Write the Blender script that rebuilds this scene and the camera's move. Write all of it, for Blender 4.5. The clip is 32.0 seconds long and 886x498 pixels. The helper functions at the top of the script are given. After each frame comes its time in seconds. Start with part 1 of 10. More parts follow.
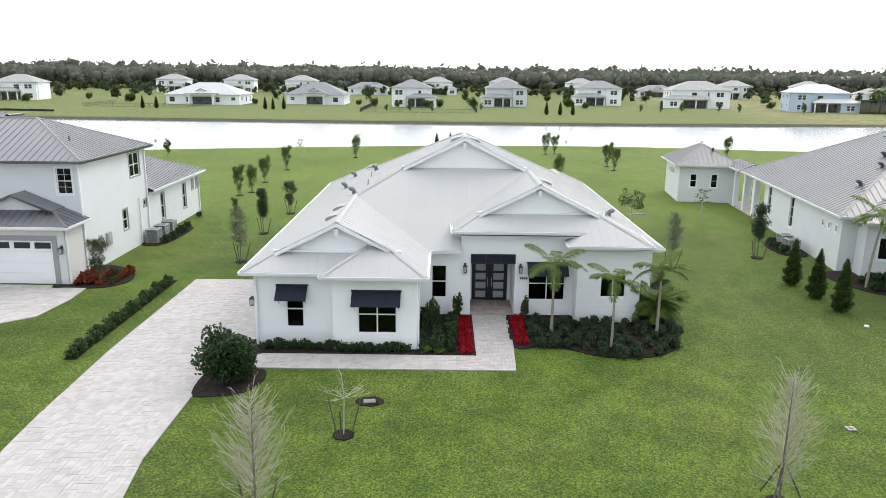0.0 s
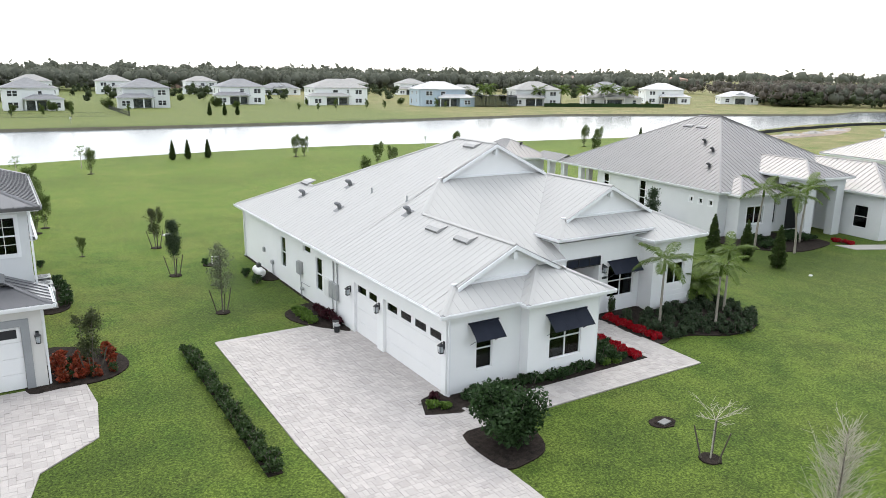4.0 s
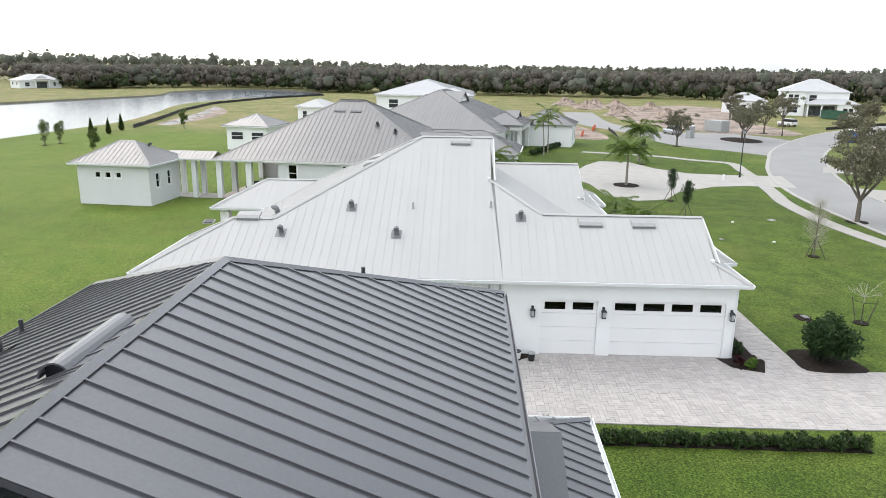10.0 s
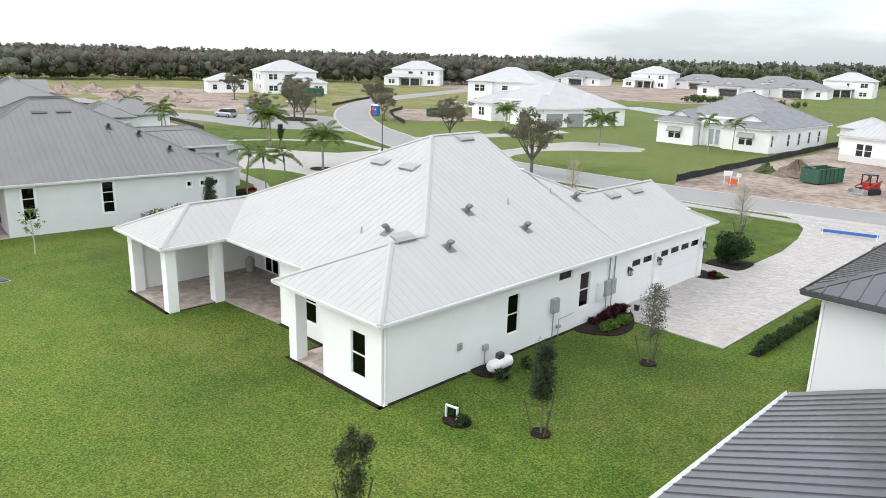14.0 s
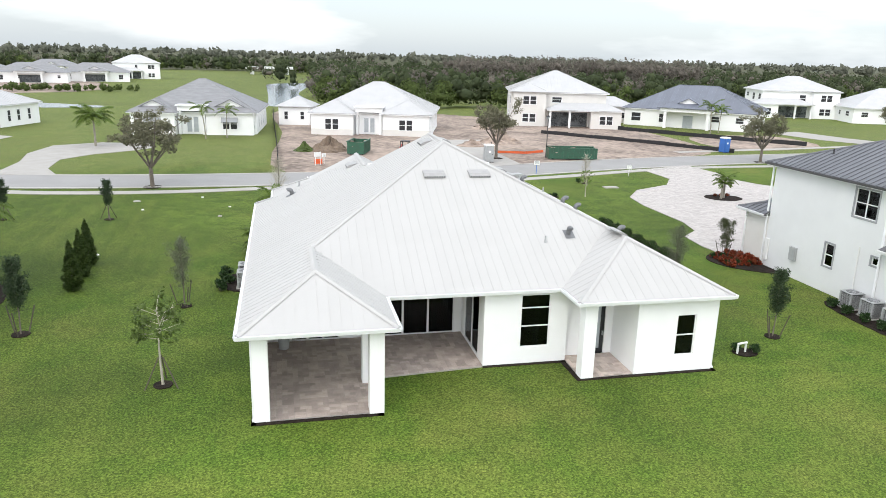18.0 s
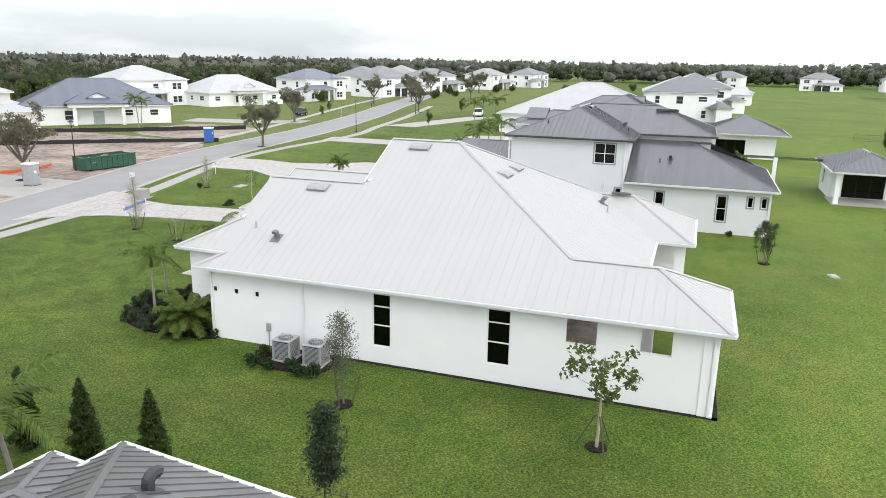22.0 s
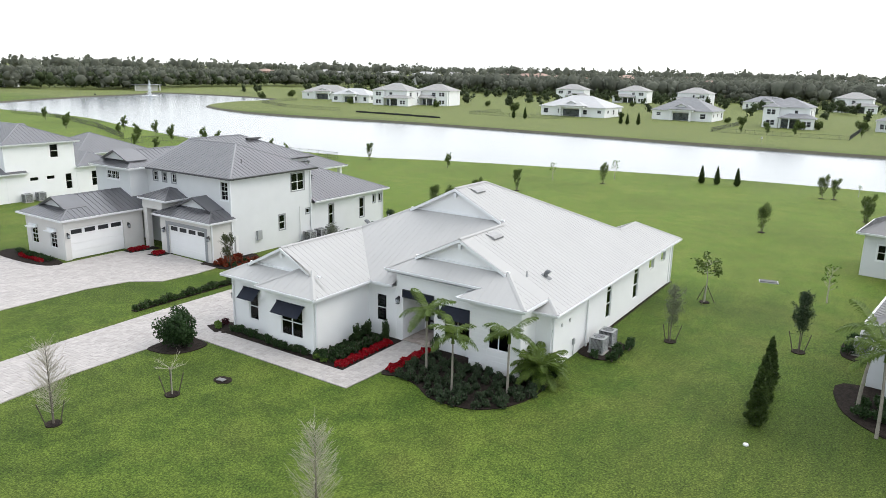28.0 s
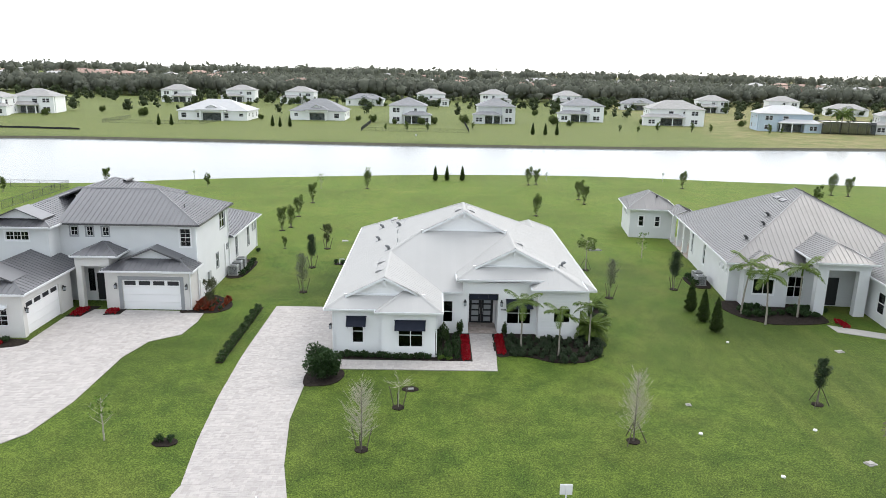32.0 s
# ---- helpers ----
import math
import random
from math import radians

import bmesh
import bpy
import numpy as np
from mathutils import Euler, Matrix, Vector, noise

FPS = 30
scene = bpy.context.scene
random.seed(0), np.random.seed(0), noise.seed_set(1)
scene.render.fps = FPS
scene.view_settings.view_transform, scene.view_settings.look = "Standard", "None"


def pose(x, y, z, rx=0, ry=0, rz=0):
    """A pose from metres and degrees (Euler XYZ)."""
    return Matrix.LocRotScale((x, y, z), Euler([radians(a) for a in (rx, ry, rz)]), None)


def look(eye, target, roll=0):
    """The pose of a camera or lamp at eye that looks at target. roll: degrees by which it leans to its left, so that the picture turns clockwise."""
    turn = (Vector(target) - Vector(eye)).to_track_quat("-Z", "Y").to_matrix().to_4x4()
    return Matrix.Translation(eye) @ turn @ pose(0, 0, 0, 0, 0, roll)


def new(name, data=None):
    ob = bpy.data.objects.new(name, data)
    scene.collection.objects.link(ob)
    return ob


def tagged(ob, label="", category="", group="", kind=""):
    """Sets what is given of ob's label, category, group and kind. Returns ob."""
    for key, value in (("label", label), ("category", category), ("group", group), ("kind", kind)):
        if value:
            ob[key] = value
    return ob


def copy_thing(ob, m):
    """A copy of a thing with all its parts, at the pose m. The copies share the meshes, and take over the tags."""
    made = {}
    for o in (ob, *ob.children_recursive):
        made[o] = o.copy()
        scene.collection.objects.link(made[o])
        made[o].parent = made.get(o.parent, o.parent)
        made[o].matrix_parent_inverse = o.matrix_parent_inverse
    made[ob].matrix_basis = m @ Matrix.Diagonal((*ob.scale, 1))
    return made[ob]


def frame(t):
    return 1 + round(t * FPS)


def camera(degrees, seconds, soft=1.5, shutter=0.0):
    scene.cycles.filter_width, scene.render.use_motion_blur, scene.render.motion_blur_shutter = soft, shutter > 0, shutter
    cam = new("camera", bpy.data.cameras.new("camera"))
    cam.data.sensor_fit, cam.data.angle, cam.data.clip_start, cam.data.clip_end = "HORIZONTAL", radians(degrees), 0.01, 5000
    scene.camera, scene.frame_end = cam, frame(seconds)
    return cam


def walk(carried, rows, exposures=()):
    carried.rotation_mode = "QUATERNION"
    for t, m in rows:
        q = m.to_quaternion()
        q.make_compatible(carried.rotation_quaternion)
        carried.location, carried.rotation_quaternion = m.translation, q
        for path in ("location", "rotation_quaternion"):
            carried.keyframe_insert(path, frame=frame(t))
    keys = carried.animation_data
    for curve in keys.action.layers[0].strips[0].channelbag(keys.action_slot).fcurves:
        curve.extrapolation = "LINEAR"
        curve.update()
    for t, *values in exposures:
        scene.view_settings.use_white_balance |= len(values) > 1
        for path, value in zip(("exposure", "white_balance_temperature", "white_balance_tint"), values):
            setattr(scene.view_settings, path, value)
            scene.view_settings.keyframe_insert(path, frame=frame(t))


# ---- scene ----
cam = camera(63.4, 32.0, 0.65)
METRES, EYE, TILT, LEAN, TURN = 269.6, 12.4, 0.0, 0.0, 0.0
ROWS = [
    (0.0, 0.0000, 0.0000, 0.0000, 0.16, -13.89, -0.67),
    (0.5, -0.0112, 0.0017, 0.0000, -3.58, -13.84, -0.75),
    (1.0, -0.0223, 0.0043, 0.0000, -7.73, -13.81, -0.81),
    (1.5, -0.0333, 0.0077, 0.0000, -11.66, -13.78, -0.84),
    (2.0, -0.0441, 0.0117, 0.0002, -15.61, -13.74, -0.86),
    (2.5, -0.0547, 0.0163, 0.0003, -19.62, -13.72, -0.88),
    (3.0, -0.0650, 0.0216, 0.0002, -23.66, -13.71, -0.86),
    (3.5, -0.0748, 0.0275, 0.0002, -27.70, -13.70, -0.85),
    (5.5, -0.1087, 0.0573, -0.0001, -45.08, -13.73, -0.77),
    (6.0, -0.1156, 0.0666, -0.0002, -49.66, -13.78, -0.74),
    (6.5, -0.1216, 0.0766, -0.0003, -54.21, -13.83, -0.67),
    (7.0, -0.1269, 0.0870, -0.0004, -58.77, -13.89, -0.66),
    (7.5, -0.1315, 0.0980, -0.0004, -63.52, -13.95, -0.66),
    (8.0, -0.1355, 0.1093, -0.0004, -68.33, -14.03, -0.61),
    (8.5, -0.1387, 0.1212, -0.0003, -73.21, -14.10, -0.64),
    (9.0, -0.1413, 0.1338, -0.0002, -77.98, -14.18, -0.62),
    (9.5, -0.1431, 0.1467, 0.0000, -82.92, -14.25, -0.66),
    (10.0, -0.1439, 0.1601, 0.0006, -88.02, -14.37, -0.69),
    (10.5, -0.1442, 0.1738, 0.0011, -93.11, -14.50, -0.76),
    (11.0, -0.1432, 0.1878, 0.0015, -98.48, -14.67, -0.87),
    (11.5, -0.1404, 0.2026, 0.0015, -104.31, -14.73, -0.93),
    (12.0, -0.1365, 0.2172, 0.0017, -110.23, -14.84, -1.02),
    (12.5, -0.1309, 0.2320, 0.0020, -116.22, -14.97, -1.17),
    (13.0, -0.1237, 0.2466, 0.0024, -122.42, -15.07, -1.30),
    (13.5, -0.1145, 0.2599, 0.0027, -128.43, -15.15, -1.38),
    (15.5, -0.0576, 0.3019, 0.0025, -154.68, -15.37, -1.55),
    (16.0, -0.0394, 0.3077, 0.0028, -162.18, -15.43, -1.52),
    (16.5, -0.0207, 0.3119, 0.0031, -169.80, -15.35, -1.58),
    (17.0, -0.0017, 0.3139, 0.0032, -177.49, -15.28, -1.55),
    (17.5, 0.0173, 0.3132, 0.0031, -185.13, -15.19, -1.52),
    (18.0, 0.0359, 0.3098, 0.0029, -192.41, -15.12, -1.46),
    (18.5, 0.0537, 0.3039, 0.0028, -199.49, -15.08, -1.33),
    (19.0, 0.0704, 0.2958, 0.0026, -206.37, -15.04, -1.29),
    (19.5, 0.0859, 0.2857, 0.0026, -213.89, -15.03, -1.19),
    (20.0, 0.1000, 0.2735, 0.0025, -221.42, -15.00, -1.15),
    (20.5, 0.1126, 0.2600, 0.0024, -228.44, -14.95, -1.09),
    (21.0, 0.1234, 0.2452, 0.0023, -235.61, -14.88, -1.07),
    (21.5, 0.1324, 0.2295, 0.0020, -243.00, -14.79, -1.03),
    (22.0, 0.1394, 0.2130, 0.0019, -250.52, -14.74, -0.97),
    (22.5, 0.1448, 0.1959, 0.0018, -257.71, -14.67, -0.97),
    (23.0, 0.1480, 0.1785, 0.0017, -264.61, -14.59, -0.95),
    (23.5, 0.1495, 0.1609, 0.0016, -271.22, -14.53, -0.89),
    (24.0, 0.1494, 0.1431, 0.0017, -277.69, -14.47, -0.95),
    (24.5, 0.1477, 0.1253, 0.0019, -284.14, -14.42, -1.06),
    (25.0, 0.1444, 0.1076, 0.0024, -290.46, -14.38, -1.14),
    (25.5, 0.1393, 0.0900, 0.0034, -296.88, -14.32, -1.19),
    (27.5, 0.1082, 0.0229, 0.0123, -320.81, -14.08, -1.20),
    (28.0, 0.0975, 0.0087, 0.0144, -326.36, -14.06, -1.20),
    (28.5, 0.0859, -0.0044, 0.0164, -331.59, -14.02, -1.18),
    (29.0, 0.0747, -0.0157, 0.0181, -336.14, -13.99, -1.15),
    (29.5, 0.0622, -0.0267, 0.0200, -340.73, -13.98, -1.16),
    (30.0, 0.0493, -0.0366, 0.0219, -345.09, -13.97, -1.13),
    (30.5, 0.0360, -0.0453, 0.0237, -349.30, -13.98, -1.13),
    (31.0, 0.0224, -0.0530, 0.0254, -353.25, -13.98, -1.14),
    (31.5, 0.0086, -0.0598, 0.0272, -356.92, -13.99, -1.14),
    (32.0, -0.0053, -0.0655, 0.0289, -360.55, -14.00, -1.13),
]
walk(cam, [(t, pose(0, 0, EYE, TILT, LEAN, TURN) @ pose(METRES * x, METRES * y, METRES * z, 90 + pitch, roll, yaw)) for t, x, y, z, yaw, pitch, roll in ROWS],
     [(0, 0.50), (9, 0.44), (13, 0.42), (16, 0.48), (18, 0.52), (20, 0.52), (23, 0.40), (28, 0.38), (32, 0.44)])

# ---- world, sun ----
world = bpy.data.worlds.new("overcast_sky")
scene.world = world
world.use_nodes = True
wn, wl = world.node_tree.nodes, world.node_tree.links
wn.clear()
SUN_ELEV, SUN_AZ = 46.0, 48.0
sky = wn.new("ShaderNodeTexSky")
sky.sky_type, sky.sun_disc = "NISHITA", False
sky.sun_elevation, sky.sun_rotation = radians(SUN_ELEV), radians(SUN_AZ)
sky.dust_density, sky.air_density = 2.0, 1.0
geo = wn.new("ShaderNodeTexCoord")
sep = wn.new("ShaderNodeMapping")
sep.inputs["Scale"].default_value = (1.0, 1.0, 4.5)
cloud = wn.new("ShaderNodeTexNoise")
cloud.inputs["Scale"].default_value, cloud.inputs["Detail"].default_value, cloud.inputs["Roughness"].default_value = 1.7, 6.0, 0.55
ramp = wn.new("ShaderNodeValToRGB")
ramp.color_ramp.elements[0].position, ramp.color_ramp.elements[0].color = 0.28, (0.37, 0.405, 0.435, 1)
ramp.color_ramp.elements[1].position, ramp.color_ramp.elements[1].color = 0.70, (1.02, 1.03, 1.035, 1)
bg_cloud, bg_sky, add = wn.new("ShaderNodeBackground"), wn.new("ShaderNodeBackground"), wn.new("ShaderNodeAddShader")
bg_cloud.inputs["Strength"].default_value = 1.13
bg_sky.inputs["Strength"].default_value = 0.05
wout = wn.new("ShaderNodeOutputWorld")
wl.new(geo.outputs["Generated"], sep.inputs["Vector"])
wl.new(sep.outputs["Vector"], cloud.inputs["Vector"])
north, lift, thin = wn.new("ShaderNodeSeparateXYZ"), wn.new("ShaderNodeMath"), wn.new("ShaderNodeMath")
lift.operation, lift.inputs[1].default_value = "MULTIPLY", 0.19
thin.operation = "ADD"
wl.new(geo.outputs["Generated"], north.inputs["Vector"])
wl.new(north.outputs["Y"], lift.inputs[0])
wl.new(lift.outputs[0], thin.inputs[0])
wl.new(cloud.outputs["Fac"], thin.inputs[1])
wl.new(thin.outputs[0], ramp.inputs["Fac"])
bright, deck = wn.new("ShaderNodeMapRange"), wn.new("ShaderNodeMix")
deck.data_type, deck.blend_type = "RGBA", "MULTIPLY"
deck.inputs["Factor"].default_value = 1.0
bright.inputs["To Min"].default_value, bright.inputs["To Max"].default_value = 1.0, 1.75
wl.new(north.outputs["Z"], bright.inputs["Value"])
wl.new(ramp.outputs["Color"], deck.inputs["A"])
wl.new(bright.outputs["Result"], deck.inputs["B"])
wl.new(deck.outputs["Result"], bg_cloud.inputs["Color"])
wl.new(sky.outputs["Color"], bg_sky.inputs["Color"])
wl.new(bg_cloud.outputs[0], add.inputs[0])
wl.new(bg_sky.outputs[0], add.inputs[1])
wl.new(add.outputs[0], wout.inputs["Surface"])
sun = new("sun", bpy.data.lights.new("sun", "SUN"))
sun.data.energy, sun.data.angle, sun.data.color = 0.5, radians(24), (1.0, 0.95, 0.88)
sun.matrix_world = look((0, 0, 60), (math.sin(radians(SUN_AZ + 180)) * 60 / math.tan(radians(SUN_ELEV)), math.cos(radians(SUN_AZ + 180)) * 60 / math.tan(radians(SUN_ELEV)), 0))

# ---- materials ----
def mat(name, c1, c2=None, rough=0.6, s1=3.0, s2=40.0, bump=0.0, metal=0.0, rand=0.0, island=0.0, spec=0.5, stretch=None, edge=(0.35, 0.65)):
    """A principled material: two colours mixed by noise at two scales, a fine bump, and a change of tone from piece to piece."""
    m = bpy.data.materials.new(name)
    m.use_nodes = True
    n, l = m.node_tree.nodes, m.node_tree.links
    b = n["Principled BSDF"]
    b.inputs["Roughness"].default_value, b.inputs["Metallic"].default_value = rough, metal
    b.inputs["Specular IOR Level"].default_value = spec
    c2 = c2 or tuple(v * 0.8 for v in c1)
    tc, mp = n.new("ShaderNodeTexCoord"), n.new("ShaderNodeMapping")
    if stretch:
        mp.inputs["Scale"].default_value = stretch
    l.new(tc.outputs["Object"], mp.inputs["Vector"])
    a, f = n.new("ShaderNodeTexNoise"), n.new("ShaderNodeTexNoise")
    a.inputs["Scale"].default_value, a.inputs["Detail"].default_value = s1, 3
    f.inputs["Scale"].default_value, f.inputs["Detail"].default_value = s2, 3
    for t in (a, f):
        l.new(mp.outputs["Vector"], t.inputs["Vector"])
    mix = n.new("ShaderNodeMath")
    mix.operation = "ADD"
    half = n.new("ShaderNodeMath")
    half.operation, half.inputs[1].default_value = "MULTIPLY", 0.5
    l.new(a.outputs["Fac"], mix.inputs[0])
    l.new(f.outputs["Fac"], mix.inputs[1])
    l.new(mix.outputs[0], half.inputs[0])
    r = n.new("ShaderNodeValToRGB")
    r.color_ramp.elements[0].position, r.color_ramp.elements[1].position = edge
    r.color_ramp.elements[0].color, r.color_ramp.elements[1].color = (*c1, 1), (*c2, 1)
    l.new(half.outputs[0], r.inputs["Fac"])
    col = r.outputs["Color"]
    for amount, node, sock in ((rand, "ShaderNodeObjectInfo", "Random"), (island, "ShaderNodeNewGeometry", "Random Per Island")):
        if amount:
            o, hsv, mr = n.new(node), n.new("ShaderNodeHueSaturation"), n.new("ShaderNodeMapRange")
            mr.inputs["To Min"].default_value, mr.inputs["To Max"].default_value = 1 - amount, 1 + amount
            l.new(o.outputs[sock], mr.inputs["Value"])
            l.new(mr.outputs["Result"], hsv.inputs["Value"])
            l.new(col, hsv.inputs["Color"])
            col = hsv.outputs["Color"]
    l.new(col, b.inputs["Base Color"])
    if bump:
        bp = n.new("ShaderNodeBump")
        bp.inputs["Strength"].default_value, bp.inputs["Distance"].default_value = bump, 0.02
        l.new(f.outputs["Fac"], bp.inputs["Height"])
        l.new(bp.outputs["Normal"], b.inputs["Normal"])
    return m


def glass_mat(name, tint):
    """Window glass: clear with a tint, and a sky reflection that grows with the angle."""
    m = bpy.data.materials.new(name)
    m.use_nodes = True
    n, l = m.node_tree.nodes, m.node_tree.links
    n.clear()
    out, mx, tr, gl, fr = (n.new(k) for k in ("ShaderNodeOutputMaterial", "ShaderNodeMixShader", "ShaderNodeBsdfTransparent", "ShaderNodeBsdfGlossy", "ShaderNodeFresnel"))
    tr.inputs["Color"].default_value = (*tint, 1)
    gl.inputs["Roughness"].default_value = 0.02
    fr.inputs["IOR"].default_value = 1.38
    l.new(fr.outputs[0], mx.inputs[0])
    l.new(tr.outputs[0], mx.inputs[1])
    l.new(gl.outputs[0], mx.inputs[2])
    l.new(mx.outputs[0], out.inputs["Surface"])
    return m


def leaf_mat(name, c1, c2, rough=0.5, s1=1.5, vary=0.3):
    m = mat(name, c1, c2, rough, s1, 14.0, island=vary, spec=0.2)
    n, l = m.node_tree.nodes, m.node_tree.links
    b, out = n["Principled BSDF"], n["Material Output"]
    thin, mx = n.new("ShaderNodeBsdfTranslucent"), n.new("ShaderNodeMixShader")
    mx.inputs[0].default_value = 0.38
    l.new(b.inputs["Base Color"].links[0].from_socket, thin.inputs["Color"])
    l.new(b.outputs[0], mx.inputs[1])
    l.new(thin.outputs[0], mx.inputs[2])
    l.new(mx.outputs[0], out.inputs["Surface"])
    return m


WHITE_ROOF = mat("white_painted_metal", (0.410, 0.404, 0.395), (0.39, 0.384, 0.375), 0.6, 0.6, 30, bump=0.02, rand=0.012, spec=0.35)
SILVER_ROOF = mat("light_grey_metal", (0.175, 0.171, 0.170), (0.152, 0.148, 0.147), 0.42, 0.5, 25, bump=0.03, rand=0.04, island=0.04, metal=0.3)
DARK_ROOF = mat("charcoal_metal", (0.112, 0.112, 0.121), (0.090, 0.090, 0.098), 0.30, 0.5, 20, bump=0.03, rand=0.06, metal=0.3)
BLUE_ROOF = mat("slate_blue_metal", (0.13, 0.145, 0.18), (0.10, 0.11, 0.14), 0.4, 0.5, 20, island=0.06)
TILE_ROOF = mat("grey_roof_tile", (0.235, 0.237, 0.245), (0.16, 0.162, 0.17), 0.7, 0.7, 9, bump=0.3, stretch=(1, 1, 6))
TAN_ROOF = mat("beige_roof_tile", (0.33, 0.322, 0.31), (0.24, 0.234, 0.225), 0.7, 0.7, 9, bump=0.3, stretch=(1, 1, 6))
PALE_ROOF = mat("pale_metal_roof", (0.44, 0.44, 0.445), (0.385, 0.385, 0.39), 0.5, 0.6, 14, bump=0.05, spec=0.35)
WHITE_WALL = mat("white_stucco", (0.84, 0.845, 0.845), (0.80, 0.805, 0.805), 0.85, 0.8, 60, bump=0.12)
WHITE_SIDING = mat("white_lap_siding", (0.82, 0.82, 0.82), (0.77, 0.77, 0.77), 0.7, 0.8, 40, bump=0.05)
GREY_WALL = mat("pale_grey_stucco", (0.66, 0.67, 0.675), (0.61, 0.62, 0.625), 0.85, 0.8, 60, bump=0.12)
CREAM_WALL = mat("warm_white_stucco", (0.66, 0.645, 0.62), (0.60, 0.585, 0.56), 0.85, 0.8, 60, bump=0.12)
BLUE_WALL = mat("pale_blue_stucco", (0.47, 0.56, 0.64), (0.42, 0.50, 0.58), 0.85, 0.8, 60)
TRIM = mat("white_trim_paint", (0.78, 0.79, 0.80), (0.72, 0.73, 0.74), 0.5, 2, 40)
GREY_TRIM = mat("grey_trim_paint", (0.30, 0.31, 0.32), (0.26, 0.27, 0.28), 0.6, 2, 40)
BLACK = mat("black_powder_coat", (0.016, 0.017, 0.02), (0.010, 0.011, 0.014), 0.45, 3, 60)
NAVY = mat("dark_blue_shutter", (0.016, 0.020, 0.034), (0.011, 0.014, 0.025), 0.65, 3, 50, spec=0.2)
GLASS = glass_mat("tinted_window_glass", (0.28, 0.32, 0.33))
FROST = mat("frosted_door_glass", (0.42, 0.45, 0.47), (0.34, 0.37, 0.39), 0.25, 2, 30)
DUSK_GLASS = mat("shaded_porch_glass", (0.13, 0.145, 0.155), (0.035, 0.04, 0.045), 0.15, 0.8, 6, edge=(0.42, 0.58))
SCREEN = glass_mat("pool_screen_mesh", (0.42, 0.44, 0.45))
INTERIOR = mat("dim_interior_plaster", (0.30, 0.28, 0.26), (0.24, 0.22, 0.20), 0.9, 1, 10)
CURTAIN = mat("green_grey_curtain", (0.10, 0.14, 0.13), (0.06, 0.09, 0.085), 0.9, 2, 20)
PAVER = mat("travertine_paver", (0.43, 0.40, 0.383), (0.36, 0.333, 0.317), 0.8, 1.1, 30, bump=0.25, rand=0.10)
PAVER_ALL = mat("travertine_paver_field", (0.43, 0.40, 0.383), (0.36, 0.333, 0.317), 0.8, 1.1, 30, bump=0.25, island=0.10)
PAVER_WARM = mat("brown_travertine_paver", (0.52, 0.44, 0.395), (0.34, 0.28, 0.25), 0.8, 1.6, 22, bump=0.25, rand=0.18, island=0.22)
JOINT = mat("sand_joint", (0.34, 0.315, 0.295), (0.28, 0.258, 0.24), 0.95, 2, 60)
CONCRETE = mat("light_concrete", (0.37, 0.352, 0.33), (0.30, 0.288, 0.268), 0.85, 0.7, 25, bump=0.15, rand=0.05)
ASPHALT = mat("sun_bleached_road", (0.275, 0.271, 0.266), (0.225, 0.221, 0.217), 0.9, 0.25, 8, bump=0.2)
MULCH = mat("dark_mulch", (0.040, 0.031, 0.026), (0.010, 0.008, 0.007), 0.95, 5, 22, bump=1.0, spec=0.1)
BANK = mat("damp_shore_bank", (0.085, 0.080, 0.050), (0.045, 0.042, 0.028), 0.95, 0.4, 4, bump=0.5)
DIRT = mat("bare_sandy_soil", (0.34, 0.268, 0.22), (0.13, 0.10, 0.082), 0.95, 0.16, 1.1, bump=0.9, edge=(0.40, 0.62))
BARK = mat("grey_brown_bark", (0.17, 0.145, 0.12), (0.10, 0.085, 0.07), 0.9, 6, 40, bump=0.6)
PALE_BARK = mat("pale_twig_bark", (0.44, 0.41, 0.34), (0.30, 0.275, 0.225), 0.9, 6, 40, bump=0.4)
PALM_BARK = mat("palm_trunk_bark", (0.33, 0.30, 0.25), (0.22, 0.20, 0.165), 0.9, 4, 25, bump=0.6)
STAKE = mat("weathered_stake_timber", (0.10, 0.085, 0.065), (0.06, 0.05, 0.04), 0.9, 8, 60)
LEAF = leaf_mat("broad_green_leaf", (0.050, 0.085, 0.026), (0.028, 0.055, 0.016))
LEAF_DARK = leaf_mat("deep_green_leaf", (0.042, 0.080, 0.026), (0.022, 0.046, 0.016))
LEAF_OLIVE = leaf_mat("olive_green_leaf", (0.075, 0.088, 0.038), (0.045, 0.058, 0.022))
LEAF_GREY = leaf_mat("greyish_oak_leaf", (0.20, 0.195, 0.13), (0.13, 0.125, 0.08))
LEAF_LIME = leaf_mat("bright_lime_leaf", (0.13, 0.21, 0.04), (0.08, 0.14, 0.025))
LEAF_PALM = leaf_mat("palm_frond_green", (0.132, 0.190, 0.036), (0.068, 0.110, 0.021))
LEAF_YELLOW = leaf_mat("yellowing_frond", (0.26, 0.20, 0.05), (0.16, 0.13, 0.03))
LEAF_CONIFER = leaf_mat("conifer_needles", (0.066, 0.098, 0.022), (0.026, 0.048, 0.013))
LEAF_TEAL = leaf_mat("wax_myrtle_leaf", (0.058, 0.088, 0.044), (0.032, 0.052, 0.027))
RED_FLOWER = leaf_mat("crimson_flower", (0.42, 0.006, 0.016), (0.26, 0.004, 0.012))
CROTON = leaf_mat("red_orange_croton_leaf", (0.36, 0.055, 0.028), (0.050, 0.042, 0.018), vary=0.5)
LEAF_FRESH = leaf_mat("fresh_yellow_green_leaf", (0.120, 0.165, 0.045), (0.066, 0.100, 0.026))
